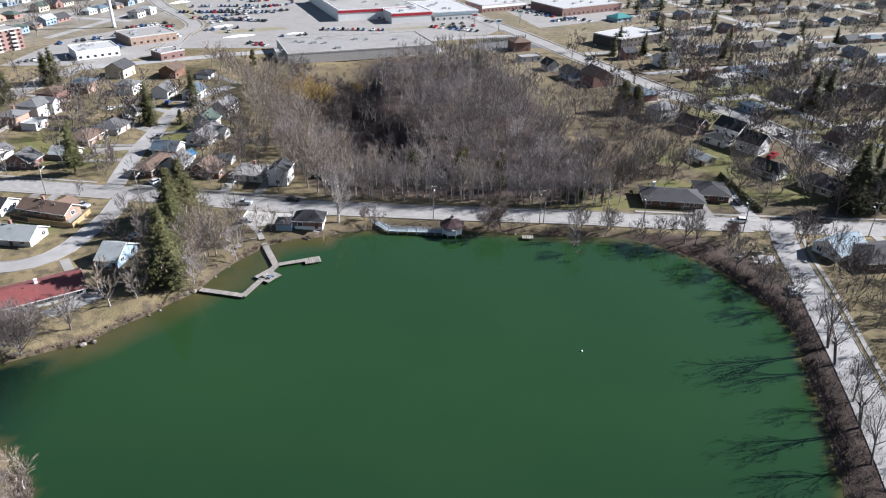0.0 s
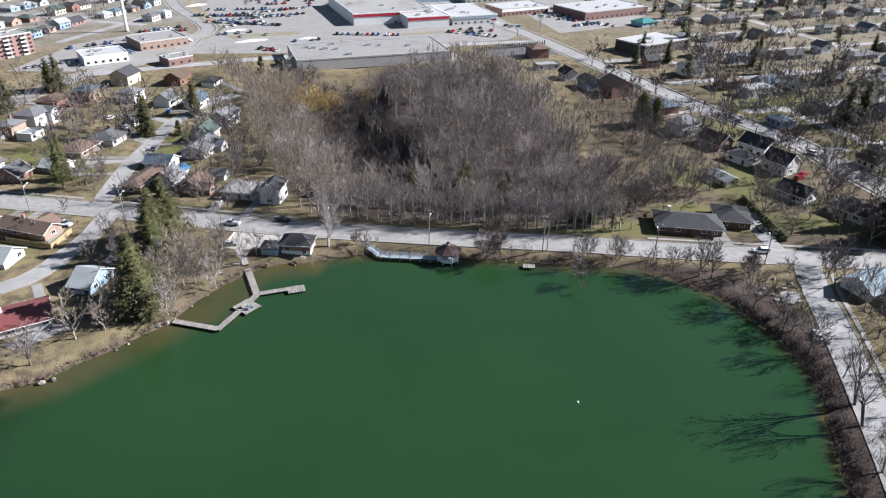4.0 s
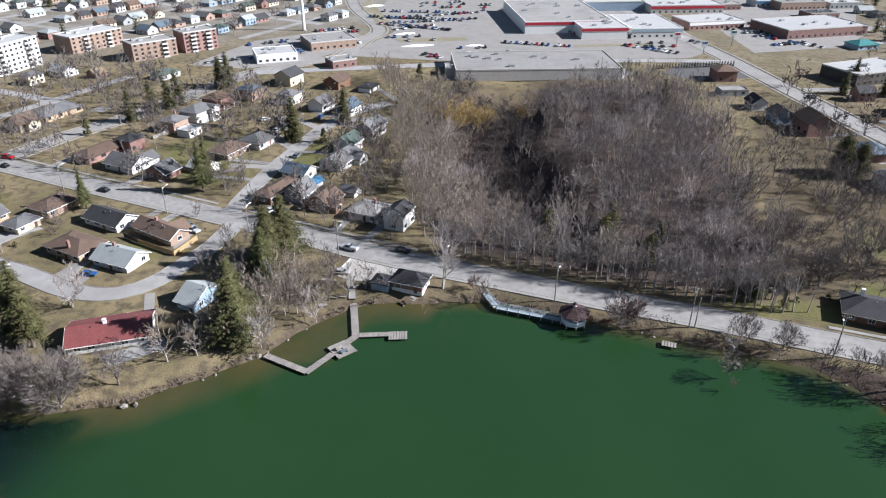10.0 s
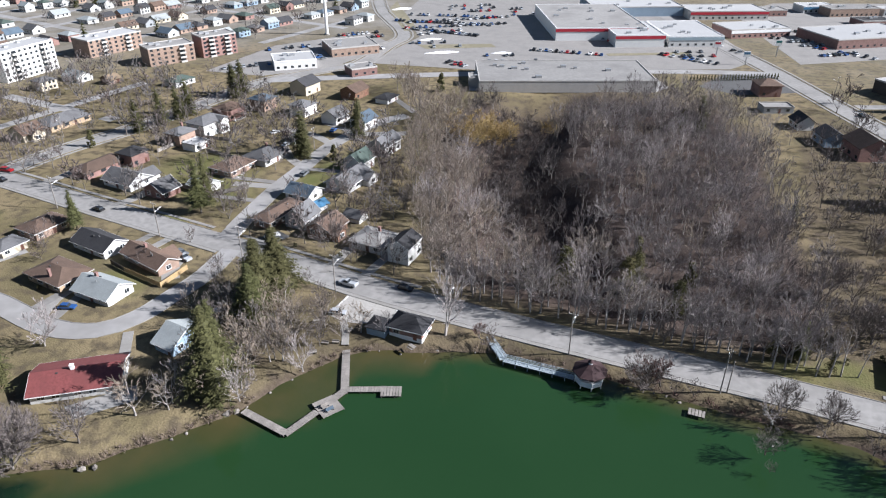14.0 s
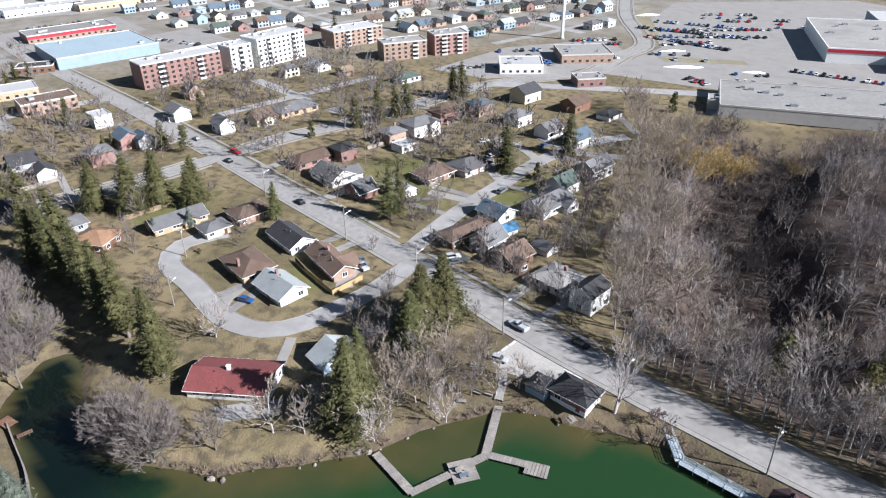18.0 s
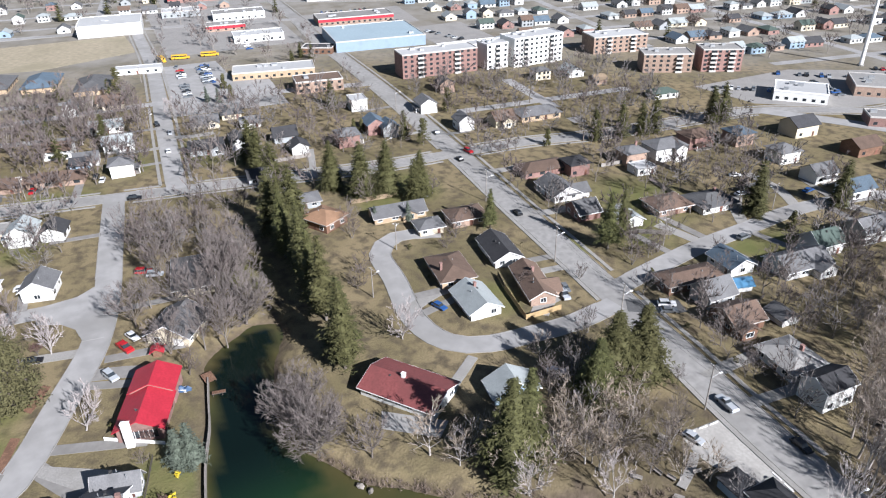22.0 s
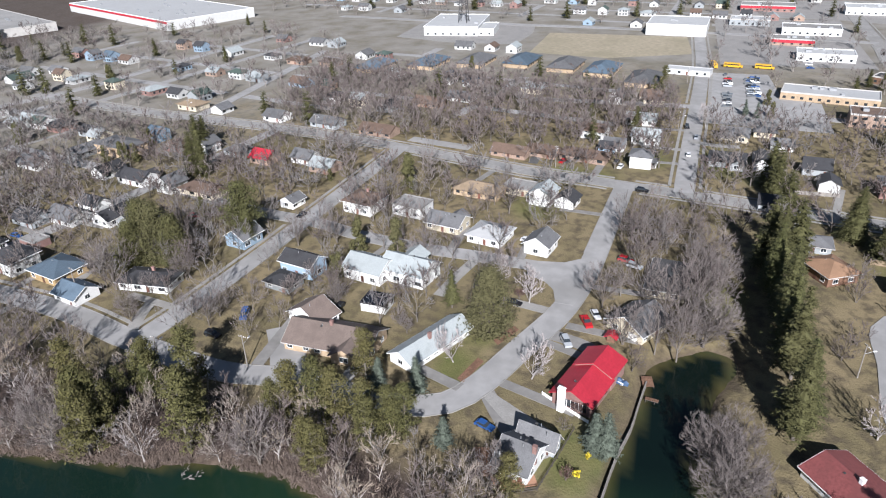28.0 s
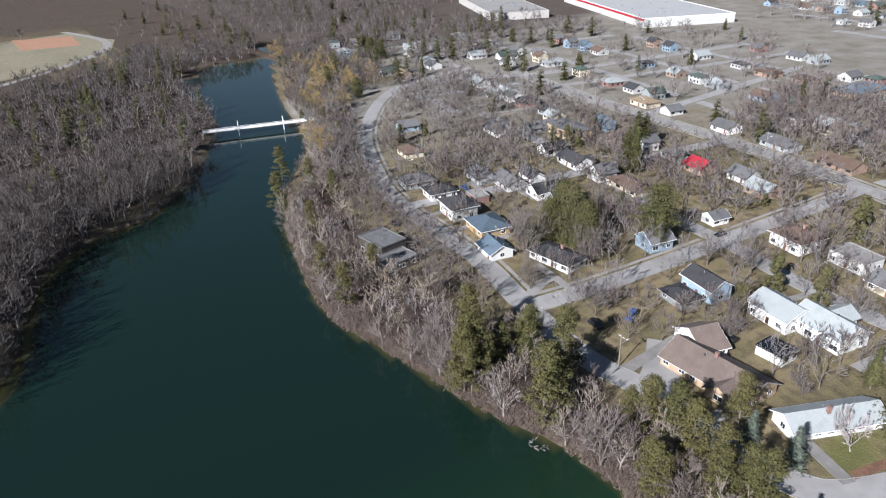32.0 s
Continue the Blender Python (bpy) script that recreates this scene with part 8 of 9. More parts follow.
town(np.array([(-430, -100), (-300, -80), (-270, 40), (-300, 105), (-420, 105), (-425, 0)], float), 78, 19, 30, 24, 30, 0.75)
town(np.array([(-360, -330), (-250, -320), (-215, -250), (-240, -150), (-300, -170)], float), 78, 18, 26, 25, 18, 0.85)
town(np.array([(-255, -320), (-330, -330), (-420, -340), (-330, -480), (-262, -470)], float), 70, 19, 27, 28, 26, 0.8)
town(np.array([(-760, -40), (-600, 20), (-590, 230), (-760, 240)], float), 85, 20, 28, 26, 50, 0.8)
town(np.array([(-920, -330), (-720, -330), (-640, -190), (-640, 20), (-760, -50), (-920, 0)], float), 82, 20, 27, 29, 70, 0.85)
town(np.array([(-500, -130), (-425, -110), (-470, 0), (-505, 0)], float), 82, 19, 26, 30, 14, 0.85)
town(np.array([(-320, 230), (-250, 230), (-232, 350), (-330, 345)], float), 85, 19, 28, 27, 10, 0.7)

town_e = thing("town_houses", 0, 0, 0, 0, "many small houses of the wider town with shingled roofs", "houses", kind="stuff")
for (pname, mname), geo in TOWN.items():
    part(pname, geo, M[mname], town_e)["kind"] = "stuff"

far_spots = []
for k, (poly, n, g) in enumerate((
        (np.array([(-330, 430), (-265, 440), (-240, 520), (-290, 640), (-420, 780), (-760, 720), (-640, 330), (-380, 350)], float), 170, 9),
        (np.array([(170, 215), (520, 215), (560, 760), (150, 760), (125, 560), (90, 430)], float), 700, 7),
        (np.array([(-560, -380), (-310, -360), (-300, -60), (-420, -110), (-520, -150)], float), 120, 8),
        (np.array([(-440, -110), (-300, -110), (-300, 105), (-420, 110)], float), 110, 7),
        (np.array([(-920, -350), (-630, -330), (-600, 230), (-920, 240)], float), 330, 9),
        (np.array([(-480, -330), (-230, -600), (-330, -800), (-600, -560)], float), 260, 8),
        (np.array([(-440, 120), (-345, 225), (-430, 235), (-620, 235), (-620, 120)], float), 30, 9),
        (np.array([(-250, -560), (-100, -740), (200, -760), (200, -420), (40, -440), (40, -560), (-110, -740), (-230, -530)], float), 110, 9),
        (np.array([(-760, 760), (400, 760), (700, 1200), (-900, 1200)], float), 200, 14),
        (np.array([(-225, -570), (-130, -610), (-150, -720), (-250, -950), (-760, -950), (-600, -640), (-330, -510)], float), 260, 10),
        (np.array([(-330, -190), (-240, -300), (-180, -250), (-260, -180)], float), 24, 7))):
    dark = "park" if k in (5, 7, 9) else ""
    far_spots += spots_in(poly, int(n * 0.8), [f"far{dark}{i % 3}" for i in range(7)] + ["farspruce0"], 0.75, 1.35, 60 + k, g, 0.0, 0.5)
thicket("town_trees", far_spots, None, None, "leafless street and garden trees of the wider town", "trees")

# ---- boathouse, docks and the gazebo ----
bh = house(-48.6, 189.7, 1, 8.8, 6.2, 3.0, "hip", "red_brick", "dark_shingle", rise=2.3, over=0.7, name="boathouse", detail=2)
for a0, b0, a1, b1 in ((-4.44, -3.14, 4.44, -3.1), (-4.44, 3.1, 4.44, 3.14), (-4.44, -3.1, -4.4, 3.1), (4.4, -3.1, 4.44, 3.1)):
    part("plinth", Geo().box(a0, b0, -0.4, a1, b1, 0.85), M["white_paint"], bh, "white-painted base of the wall")
house(-56.0, 187.2, 1, 5.0, 4.8, 2.4, "hip", "blue_siding", "dark_shingle", rise=1.0, over=0.4, name="boathouse_annex", detail=0)
tagged(ribbon("path", spline([(-66.5, 187.0), (-63.5, 183.0), (-61.2, 178.5)], 2.0), -0.9, 0.9, -0.4, 0.08, M["concrete"]), "pale concrete path down to the dock", "path", kind="structure")


def deck(e, a, b, w, z, plank=0.62, board="grey_wood", pile=3.0, rail=None):
    """A boardwalk from a to b with cross boards, stringers, piles and, if asked, rails."""
    a, b = Vector((*a, 0)), Vector((*b, 0))
    d = (b - a)
    L = d.length
    d.normalize()
    rot = math.degrees(math.atan2(d.y, d.x))
    m = Geo().box(-plank / 2 + 0.02, -w / 2, -0.06, plank / 2 - 0.02, w / 2, 0.0).mesh("plank", M[board])
    n = max(1, int(L / plank))
    for k in range(n):
        p = a + d * ((k + 0.5) * L / n)
        part("plank", m, None, e, m=pose(p.x, p.y, z, 0, 0, rot))
    g = Geo()
    for s in (-1, 1):
        g.box(0, s * (w / 2 - 0.15) - 0.06, z - 0.32, L, s * (w / 2 - 0.15) + 0.06, z - 0.061, radians(rot), (a.x, a.y))
    part("stringer", g, M["dark_wood"], e)
    for k in range(int(L / pile) + 1):
        p = a + d * min(L - 0.2, k * pile + 0.2)
        for s in (-1, 1):
            q = p + Vector((-d.y, d.x, 0)) * s * (w / 2 - 0.1)
            part("support_post", Geo().rod((q.x, q.y, -3.2), (q.x, q.y, z + (0.02 if not rail else 1.1)), 0.09, 0.09, 6), M["dark_wood" if not rail else rail], e)
    if rail:
        for s in (-1, 1):
            for zz in (0.35, 0.7, 1.05):
                g = Geo().box(0, s * (w / 2 - 0.06) - 0.04, z + zz - 0.04, L, s * (w / 2 - 0.06) + 0.04, z + zz + 0.05, radians(rot), (a.x, a.y))
                part("rail", g, M[rail], e, "pale painted wooden rail")


dock = thing("dock", 0, 0, 0, 0, "weathered grey plank dock with a square platform and side arms", "dock")
DZ = -0.85
deck(dock, (-62.6, 181.8), (-53.4, 164.6), 1.9, DZ)
deck(dock, (-53.2, 165.2), (-45.2, 168.6), 1.8, DZ + 0.004)
deck(dock, (-45.8, 167.6), (-41.4, 169.4), 3.4, DZ + 0.01, 0.62)
deck(dock, (-53.4, 164.8), (-55.2, 158.6), 1.8, DZ - 0.004)
deck(dock, (-56.6, 160.2), (-51.8, 157.2), 5.2, DZ + 0.012)
deck(dock, (-55.6, 156.4), (-58.2, 147.8), 1.7, DZ - 0.008)
deck(dock, (-58.0, 148.2), (-70.6, 150.4), 1.8, DZ)


def bench(x, y, rot, z, mat="grey_wood", label="wooden bench with a plank back"):
    e = thing("bench", x, y, z, rot, label, "bench")
    part("seat", Geo().box(-0.9, -0.22, 0.42, 0.9, 0.22, 0.48), M[mat], e)
    part("backrest", Geo().box(-0.9, 0.22, 0.5, 0.9, 0.28, 0.95), M[mat], e)
    for s in (-0.75, 0.75):
        part("leg", Geo().box(s - 0.05, -0.2, 0, s + 0.05, 0.27, 0.42), M["dark_metal"], e)


bench(-54.6, 158.2, 60, DZ + 0.012)
bench(-53.0, 157.6, 60, DZ + 0.012, "blue_shingle", "dark blue bench on the dock platform")
for bx, by, br in ((-65.9, 176.9, 10), (-63.6, 178.2, 20), (-66.5, 172.5, 40), (-62.5, 183.8, 80)):
    bench(bx, by, br, 0.0)


def picnic_table(x, y, rot):
    e = thing("picnic_table", x, y, 0, rot, "weathered wooden picnic table on the lakeside lawn", "table")
    part("tabletop", Geo().box(-0.95, -0.4, 0.7, 0.95, 0.4, 0.76), M["grey_wood"], e)
    for s in (-1, 1):
        part("seat", Geo().box(-0.95, s * 0.75 - 0.13, 0.42, 0.95, s * 0.75 + 0.13, 0.47), M["grey_wood"], e)
        part("leg_frame", Geo().box(s * 0.7 - 0.04, -0.8, 0.36, s * 0.7 + 0.04, 0.8, 0.42).box(s * 0.7 - 0.04, -0.35, 0, s * 0.7 + 0.04, -0.27, 0.7).box(s * 0.7 - 0.04, 0.27, 0, s * 0.7 + 0.04, 0.35, 0.7), M["grey_wood"], e)


picnic_table(-72.5, 184.0, 30)
picnic_table(-45.5, 183.6, -20)

gz = thing("gazebo", -3.2, 189.6, 0, 0, "octagonal white gazebo on stilts with a maroon shingled roof and cupola", "gazebo")
GZ, GR = -0.4, 3.4


def octa(r, z, k):
    return (r * math.cos(math.pi / 8 + k * math.pi / 4), r * math.sin(math.pi / 8 + k * math.pi / 4), z)


g = Geo()
g.v = [octa(GR, GZ, k) for k in range(8)] + [octa(GR, GZ - 0.3, k) for k in range(8)]
g.f = [tuple(range(8)), tuple(range(15, 7, -1))] + [(k, k + 8, (k + 1) % 8 + 8, (k + 1) % 8) for k in range(8)]
part("floor_deck", g, M["white_paint"], gz)
g = Geo()
apex = [octa(0.5, GZ + 4.3, k) for k in range(8)]
g.v = [octa(GR + 0.7, GZ + 2.5, k) for k in range(8)] + apex + [octa(GR + 0.7, GZ + 2.3, k) for k in range(8)]
g.f = [(k, (k + 1) % 8, (k + 1) % 8 + 8, k + 8) for k in range(8)] + [(k, k + 16, (k + 1) % 8 + 16, (k + 1) % 8) for k in range(8)] + [tuple(range(8, 16)), tuple(range(23, 15, -1))]
part("roof", g, M["maroon_shingle"], gz)
part("cupola", Geo().rod((0, 0, GZ + 4.2), (0, 0, GZ + 4.8), 0.5, 0.5, 8), M["white_paint"], gz)
part("cupola_roof", Geo().rod((0, 0, GZ + 4.8), (0, 0, GZ + 5.5), 0.75, 0.02, 8), M["maroon_shingle"], gz)
for k in range(8):
    a, b = octa(GR - 0.12, 0, k), octa(GR - 0.12, 0, k + 1)
    part("post", Geo().box(a[0] - 0.08, a[1] - 0.08, GZ, a[0] + 0.08, a[1] + 0.08, GZ + 2.5), M["white_paint"], gz)
    part("stilt", Geo().rod((a[0], a[1], -3.2), (a[0], a[1], GZ - 0.3), 0.1, 0.1, 6), M["white_paint"], gz)
    if k != 2:
        r = math.atan2(b[1] - a[1], b[0] - a[0])
        L = math.dist(a, b)
        part("parapet_panel", Geo().box(0, -0.04, GZ + 0.15, L, 0.04, GZ + 0.95, r, (a[0], a[1])), M["white_paint"], gz)
pier = thing("boardwalk", 0, 0, 0, 0, "white-railed wooden boardwalk leading to the gazebo", "boardwalk")
deck(pier, (-29.3, 194.8), (-23.6, 188.6), 1.7, GZ, 0.62, "pale_blue_paint", 3.0, "pale_blue_paint")
deck(pier, (-23.6, 188.6), (-6.4, 188.6), 1.7, GZ - 0.005, 0.62, "pale_blue_paint", 3.0, "pale_blue_paint")
deck(pier, (-2.6, 192.4), (-1.6, 196.0), 1.5, GZ + 0.1, 0.62, "grey_wood", 3.0)
plat = thing("fishing_platform", 0, 0, 0, 0, "small grey wooden platform standing in the water", "platform")
deck(plat, (19.0, 187.6), (22.6, 187.6), 2.2, -0.7)
wharf = thing("jetty", 0, 0, 0, 0, "brown wooden landing at the inlet", "jetty")
deck(wharf, (-138.5, 103.0), (-134.6, 103.8), 2.6, -0.5, 0.4, "brown_wood", 2.0)
deck(wharf, (-130.5, 103.2), (-130.0, 106.2), 1.0, -0.6, 0.4, "brown_wood", 2.0)

# retaining wall of the inlet
tagged(ribbon("retaining_wall", spline([(-97, 96.6), (-109, 98.4), (-119, 100.8), (-128, 102.0), (-136, 103.2)], 3.0), -0.14, 0.14, -2.6, -0.05, M["grey_wood"]), "low timber retaining wall along the inlet", "wall", kind="structure")


# ---- fences ----
def fence(pts, h, mat, label, step=2.4, boards=True):
    e = thing("fence", 0, 0, 0, 0, label, "fence")
    for (x0, y0), (x1, y1) in zip(pts, pts[1:]):
        L = math.dist((x0, y0), (x1, y1))
        n = max(1, int(L / step))
        rot = math.degrees(math.atan2(y1 - y0, x1 - x0))
        for k in range(n):
            t = k / n
            p = pose(x0 + (x1 - x0) * t, y0 + (y1 - y0) * t, 0, 0, 0, rot)
            part("post", Geo().box(-0.06, -0.06, -0.3, 0.06, 0.06, h + 0.08), M[mat], e, m=p)
            w = L / n
            if boards:
                part("fence_panel", Geo().box(0.06, -0.02, 0.08, w - 0.06, 0.02, h), M[mat], e, m=p)
            else:
                for zz in (0.35, 0.7, 1.0):
                    part("rail", Geo().box(0.06, -0.025, h * zz - 0.12, w - 0.06, 0.025, h * zz), M[mat], e, m=p)


fence([(-137, 184.2), (-121.5, 181.6), (-121.3, 192.5)], 1.7, "yellow_wood", "new yellow cedar board fence round a corner garden")
fence([(-144, 186), (-137.2, 184.2)], 1.7, "dark_wood", "old dark board fence between gardens")
fence([(-210, 164.5), (-208.5, 181.5)], 1.8, "tan_shingle", "pale board fence behind a bungalow")
fence([(-124.5, 80.5), (-117.5, 91.9)], 1.0, "white_paint", "low white picket fence beside the red-roofed house")
fence([(-98, 71), (-92.4, 77), (-96, 84.6), (-108, 87.6), (-115, 89.2)], 1.1, "dark_wood", "dark railing round a garden deck", 2.4, False)
fence([(-101, 244), (-96, 229)], 1.5, "dark_wood", "dark board fence behind houses")
fence([(-164, 238), (-148, 236), (-140, 247)], 1.6, "grey_wood", "grey board fence between back gardens")
fence([(-149, 263), (-160, 268), (-178, 270)], 1.6, "grey_wood", "grey board fence between back gardens")
fence([(-196, 262), (-194, 282), (-176, 284)], 1.6, "grey_wood", "grey board fence between back gardens")
fence([(-290, 148), (-262, 150), (-262, 165)], 1.6, "grey_wood", "grey board fence between back gardens")
house(-150.5, 93.8, -14, 2.2, 2.0, 2.0, "gable", "brown_wood", "red_metal", detail=0, name="shed", rise=0.6)


# ---- poles, lamps and wires ----
def utility_pole(x, y, h, rot=0.0, lamp=True, arm=1):
    e = thing("utility_pole", x, y, 0, rot, "weathered wooden utility pole" + (" with a street lamp arm" if lamp else " with a crossarm"), "pole", "utility poles")
    part("pole", Geo().rod((0, 0, -0.5), (0, 0, h), 0.17, 0.11, 8), M["grey_wood"], e)
    for k in range(arm):
        part("crossarm", Geo().box(-1.1, 0.11, h - 0.7 - k, 1.1, 0.22, h - 0.55 - k), M["grey_wood"], e)
        for s in (-0.95, -0.45, 0.45, 0.95):
            part("insulator", Geo().rod((s, 0.16, h - 0.55 - k), (s, 0.16, h - 0.35 - k), 0.06, 0.05, 6), M["white_paint"], e)
    if lamp:
        part("lamp_arm", Geo().rod((0, 0, h * 0.72), (0, 2.2, h * 0.78), 0.05, 0.04, 6), M["metal"], e)
        part("lamp_head", Geo().box(-0.16, 1.9, h * 0.77, 0.16, 2.7, h * 0.77 + 0.16), M["white_paint"], e)


POLES = [(-300, 218.5), (-242, 190.5), (-190, 207.5), (-143, 204.9), (-109, 202.0), (-75.2, 198.0), (-41, 196.8), (-9.5, 196.0), (25, 195.4), (57.9, 194.2), (90, 194.0), (130, 194.5)]
for k, (px, py) in enumerate(POLES):
    utility_pole(px, py, 12.2, -4, True, 1)
utility_pole(26.4, 196.0, 9.0, 0, False, 0)
for px, py, r in ((-115.8, 8.2, 85), (-109.8, -12.9, 85), (-133, -60, 80), (-150, -140, 60), (-270, 60, 80), (-290, -60, 80), (-300, -140, 80), (-330, 108, 0), (-420, 112, 0), (-136, 240, 95), (-139, 290, 95), (-150, 150, 20), (-172, 166, 60), (66, 460, 60), (88, 402, 60), (128, 338, 60), (-246, 260, 85), (-236, 330, 85)):
    utility_pole(px, py, 9.5, r, True, 1)
wires = thing("overhead_wires", 0, 0, 0, 0, "thin dark overhead wires strung between the utility poles", "wires")
for (x0, y0), (x1, y1) in zip(POLES, POLES[1:]):
    for off in (-0.9, 0.9):
        g = Geo()
        for k in range(9):
            t = k / 8
            x, y, z = x0 + (x1 - x0) * t + off * 0.1, y0 + (y1 - y0) * t + 0.16 + off * 0.5, 10.15 - 1.2 * 4 * t * (1 - t)
            g.v += [(x, y - 0.012, z - 0.008), (x, y + 0.012, z - 0.008), (x, y, z + 0.014)]
            if k:
                b = 3 * k
                g.f += [(b - 3 + i, b - 3 + (i + 1) % 3, b + (i + 1) % 3, b + i) for i in range(3)]
        part("wire", g, M["dark_metal"], wires)

mono = thing("water_tower_mast", -248, 482, 0, 0, "tall slender white monopole tower", "tower")
part("shaft", Geo().rod((0, 0, -0.5), (0, 0, 62), 1.1, 0.7, 14), M["white_paint"], mono)
part("base_collar", Geo().rod((0, 0, -0.4), (0, 0, 0.8), 1.9, 1.7, 14), M["concrete"], mono)
lat = thing("lattice_tower", -563, -63, 0, 0, "dark steel lattice tower with a tank", "tower")
for k in range(4):
    sx, sy = (-1, 1, 1, -1)[k], (-1, -1, 1, 1)[k]
    part("leg", Geo().rod((sx * 4, sy * 4, 0), (sx * 2, sy * 2, 32), 0.35, 0.3, 6), M["dark_metal"], lat)
    nx, ny = (-1, 1, 1, -1)[(k + 1) % 4], (-1, -1, 1, 1)[(k + 1) % 4]
    for zz in (0, 8, 16, 24):
        a, b = 4 - zz / 16, 4 - (zz + 8) / 16
        part("brace", Geo().rod((sx * a, sy * a, zz), (nx * b, ny * b, zz + 8), 0.12, 0.12, 4), M["dark_metal"], lat)
part("tank", Geo().rod((0, 0, 32), (0, 0, 40), 5, 5, 16), M["soffit"], lat)
part("tank_roof", Geo().rod((0, 0, 40), (0, 0, 42), 5.2, 0.3, 16), M["soffit"], lat)

# footbridge over the far arm of the pond
br = thing("footbridge", 0, 0, 0, 0, "long white steel footbridge on slender piers", "bridge")
a, b = Vector((-100.5, -262, 1.6)), Vector((-160, -244, 1.6))
d = (b - a).normalized()
n = Vector((-d.y, d.x, 0))
rot = math.atan2(d.y, d.x)
L = (b - a).length
part("deck_slab", Geo().box(0, -1.3, 1.3, L, 1.3, 1.6, rot, (a.x, a.y)), M["concrete"], br)
for s in (-1, 1):
    part("railing", Geo().box(0, s * 1.25 - 0.06, 2.6, L, s * 1.25 + 0.06, 2.75, rot, (a.x, a.y)).box(0, s * 1.25 - 0.04, 1.6, L, s * 1.25 + 0.04, 2.2, rot, (a.x, a.y)), M["white_paint"], br)
for t in (0.3, 0.68):
    p = a + d * L * t
    for s in (-1, 1):
        q = p + n * s * 1.6
        part("pier", Geo().rod((q.x, q.y, -3), (q.x, q.y, 5.5), 0.22, 0.18, 8), M["white_paint"], br)

# ---- vehicles ----
for args in ((-74.0, 203.0, 176, "silver", "truck"), (-69.6, 189.4, 15, "silver", "car"), (-110.0, 218.3, 60, "white", "suv"), (-107.5, 216.8, 60, "grey", "car"), (-129.2, 199.0, -12, "grey", "car"), (-126.5, 196.8, -12, "silver", "truck"),
             (-203.3, 188.3, 85, "grey", "suv"), (-251.2, 96.0, 78, "black", "suv"), (91.5, 201.9, 178, "white", "suv"), (91.4, 158.4, 80, "silver", "car"), (-58.2, 207.0, -4, "black", "car"), (-146.0, 82.8, 25, "silver", "suv"), (-156.4, 86.6, 25, "red", "truck"), (-160.6, 88.6, 25, "white", "car"),
             (-110.5, 70.4, 70, "blue", "car"), (-137, 164, 20, "blue", "car"), (-100, 176.5, 60, "silver", "car"), (-125, -8, 80, "black", "suv"), (-132, 12, 10, "black", "car"), (-146.5, 19, 0, "black", "car"), (-136, -5, 20, "blue", "van"),
             (-235, 224, 10, "red", "suv"), (-229, 217.0, 176, "black", "car"), (-262, 222, 176, "grey", "car"), (-320, 116, 0, "silver", "car"), (-296, 112.6, 180, "white", "car"), (-335, 112, 5, "black", "suv"), (-176, 212, 175, "black", "car"), (-200, -21, -8, "black", "car"),
             (-150, 233, 85, "white", "car"), (-152, 289, 85, "silver", "car"), (-165, 300, 60, "white", "car"), (-143, 312, 95, "blue", "car"), (-196, 300, 85, "white", "suv"), (-188, 240, 85, "silver", "car"), (-128, 265, 95, "grey", "suv"), (-54, 227, 0, "black", "car"),
             (-161, 66, 78, "black", "car"), (-200, 62, 85, "white", "car"), (-193.8, 94.1, 70, "red", "suv"), (-190.6, 97.0, 70, "silver", "suv"), (-276, 62, -12, "red", "car"), (-275, 86, -12, "white", "car"), (-280, 84, -12, "black", "car"), (-240, 60, 80, "silver", "car"),
             (-210, -70, 80, "silver", "car"), (-190, -60, 80, "red", "car"), (-284, -120, 80, "black", "suv"), (-160, -112, 80, "blue", "car"), (-118, -100, 80, "black", "car"), (124.5, 262.5, 40, "red", "suv"), (127.4, 266.4, 40, "red", "car"), (96.0, 217, 95, "black", "car"), (120, 204, 0, "black", "suv"),
             (122, 330, -50, "silver", "car"), (75, 425, -60, "black", "car"), (140, 290, -60, "white", "suv"), (-10, 585, -62, "white", "car"), (-196, 452, 95, "black", "car"), (-222, 345, 85, "silver", "car")):
    car(*args)


LOT_COLOURS = ("black", "grey", "silver", "blue", "black", "grey", "white", "silver", "black", "grey", "blue", "white", "red")


def lot(x0, y0, rot, cols, rows, dx, dy, seed, fill=0.7):
    """Rows of parked cars."""
    rng = random.Random(seed)
    c, s = math.cos(radians(rot)), math.sin(radians(rot))
    for j in range(rows):
        for i in range(cols):
            if rng.random() > fill:
                continue
            u, v = i * dx, j * dy + rng.uniform(-0.3, 0.3)
            car(x0 + u * c - v * s, y0 + u * s + v * c, rot + 90 + rng.choice((0, 180)), rng.choice(LOT_COLOURS), rng.choice(("car", "car", "suv", "truck")), 0.06, True, "cars parked in rows")


lot(-176, 470, 30, 8, 2, 4.2, 12, 12, 0.4)
lot(-150, 600, 30, 8, 3, 3.8, 12, 13, 0.5)
lot(-14, 512, 25, 6, 2, 3.8, 11, 14, 0.6)
lot(62, 545, 35, 9, 1, 3.9, 12, 15, 0.6)
lot(55, 572, 35, 11, 2, 3.8, 12, 5, 0.65)
lot(-136, 440, 23, 2, 1, 3.5, 8, 6, 1.0)
lot(-445, 134, 80, 1, 1, 3, 9, 7, 1.0)
lot(-205, 440, 60, 7, 1, 3.6, 10, 29, 0.7)
lot(-232, 470, 45, 10, 2, 3.4, 12, 30, 0.7)
lot(-120, 455, 25, 8, 2, 4.0, 14, 31, 0.35)
lot(-200, 590, 35, 12, 3, 3.6, 12, 34, 0.4)
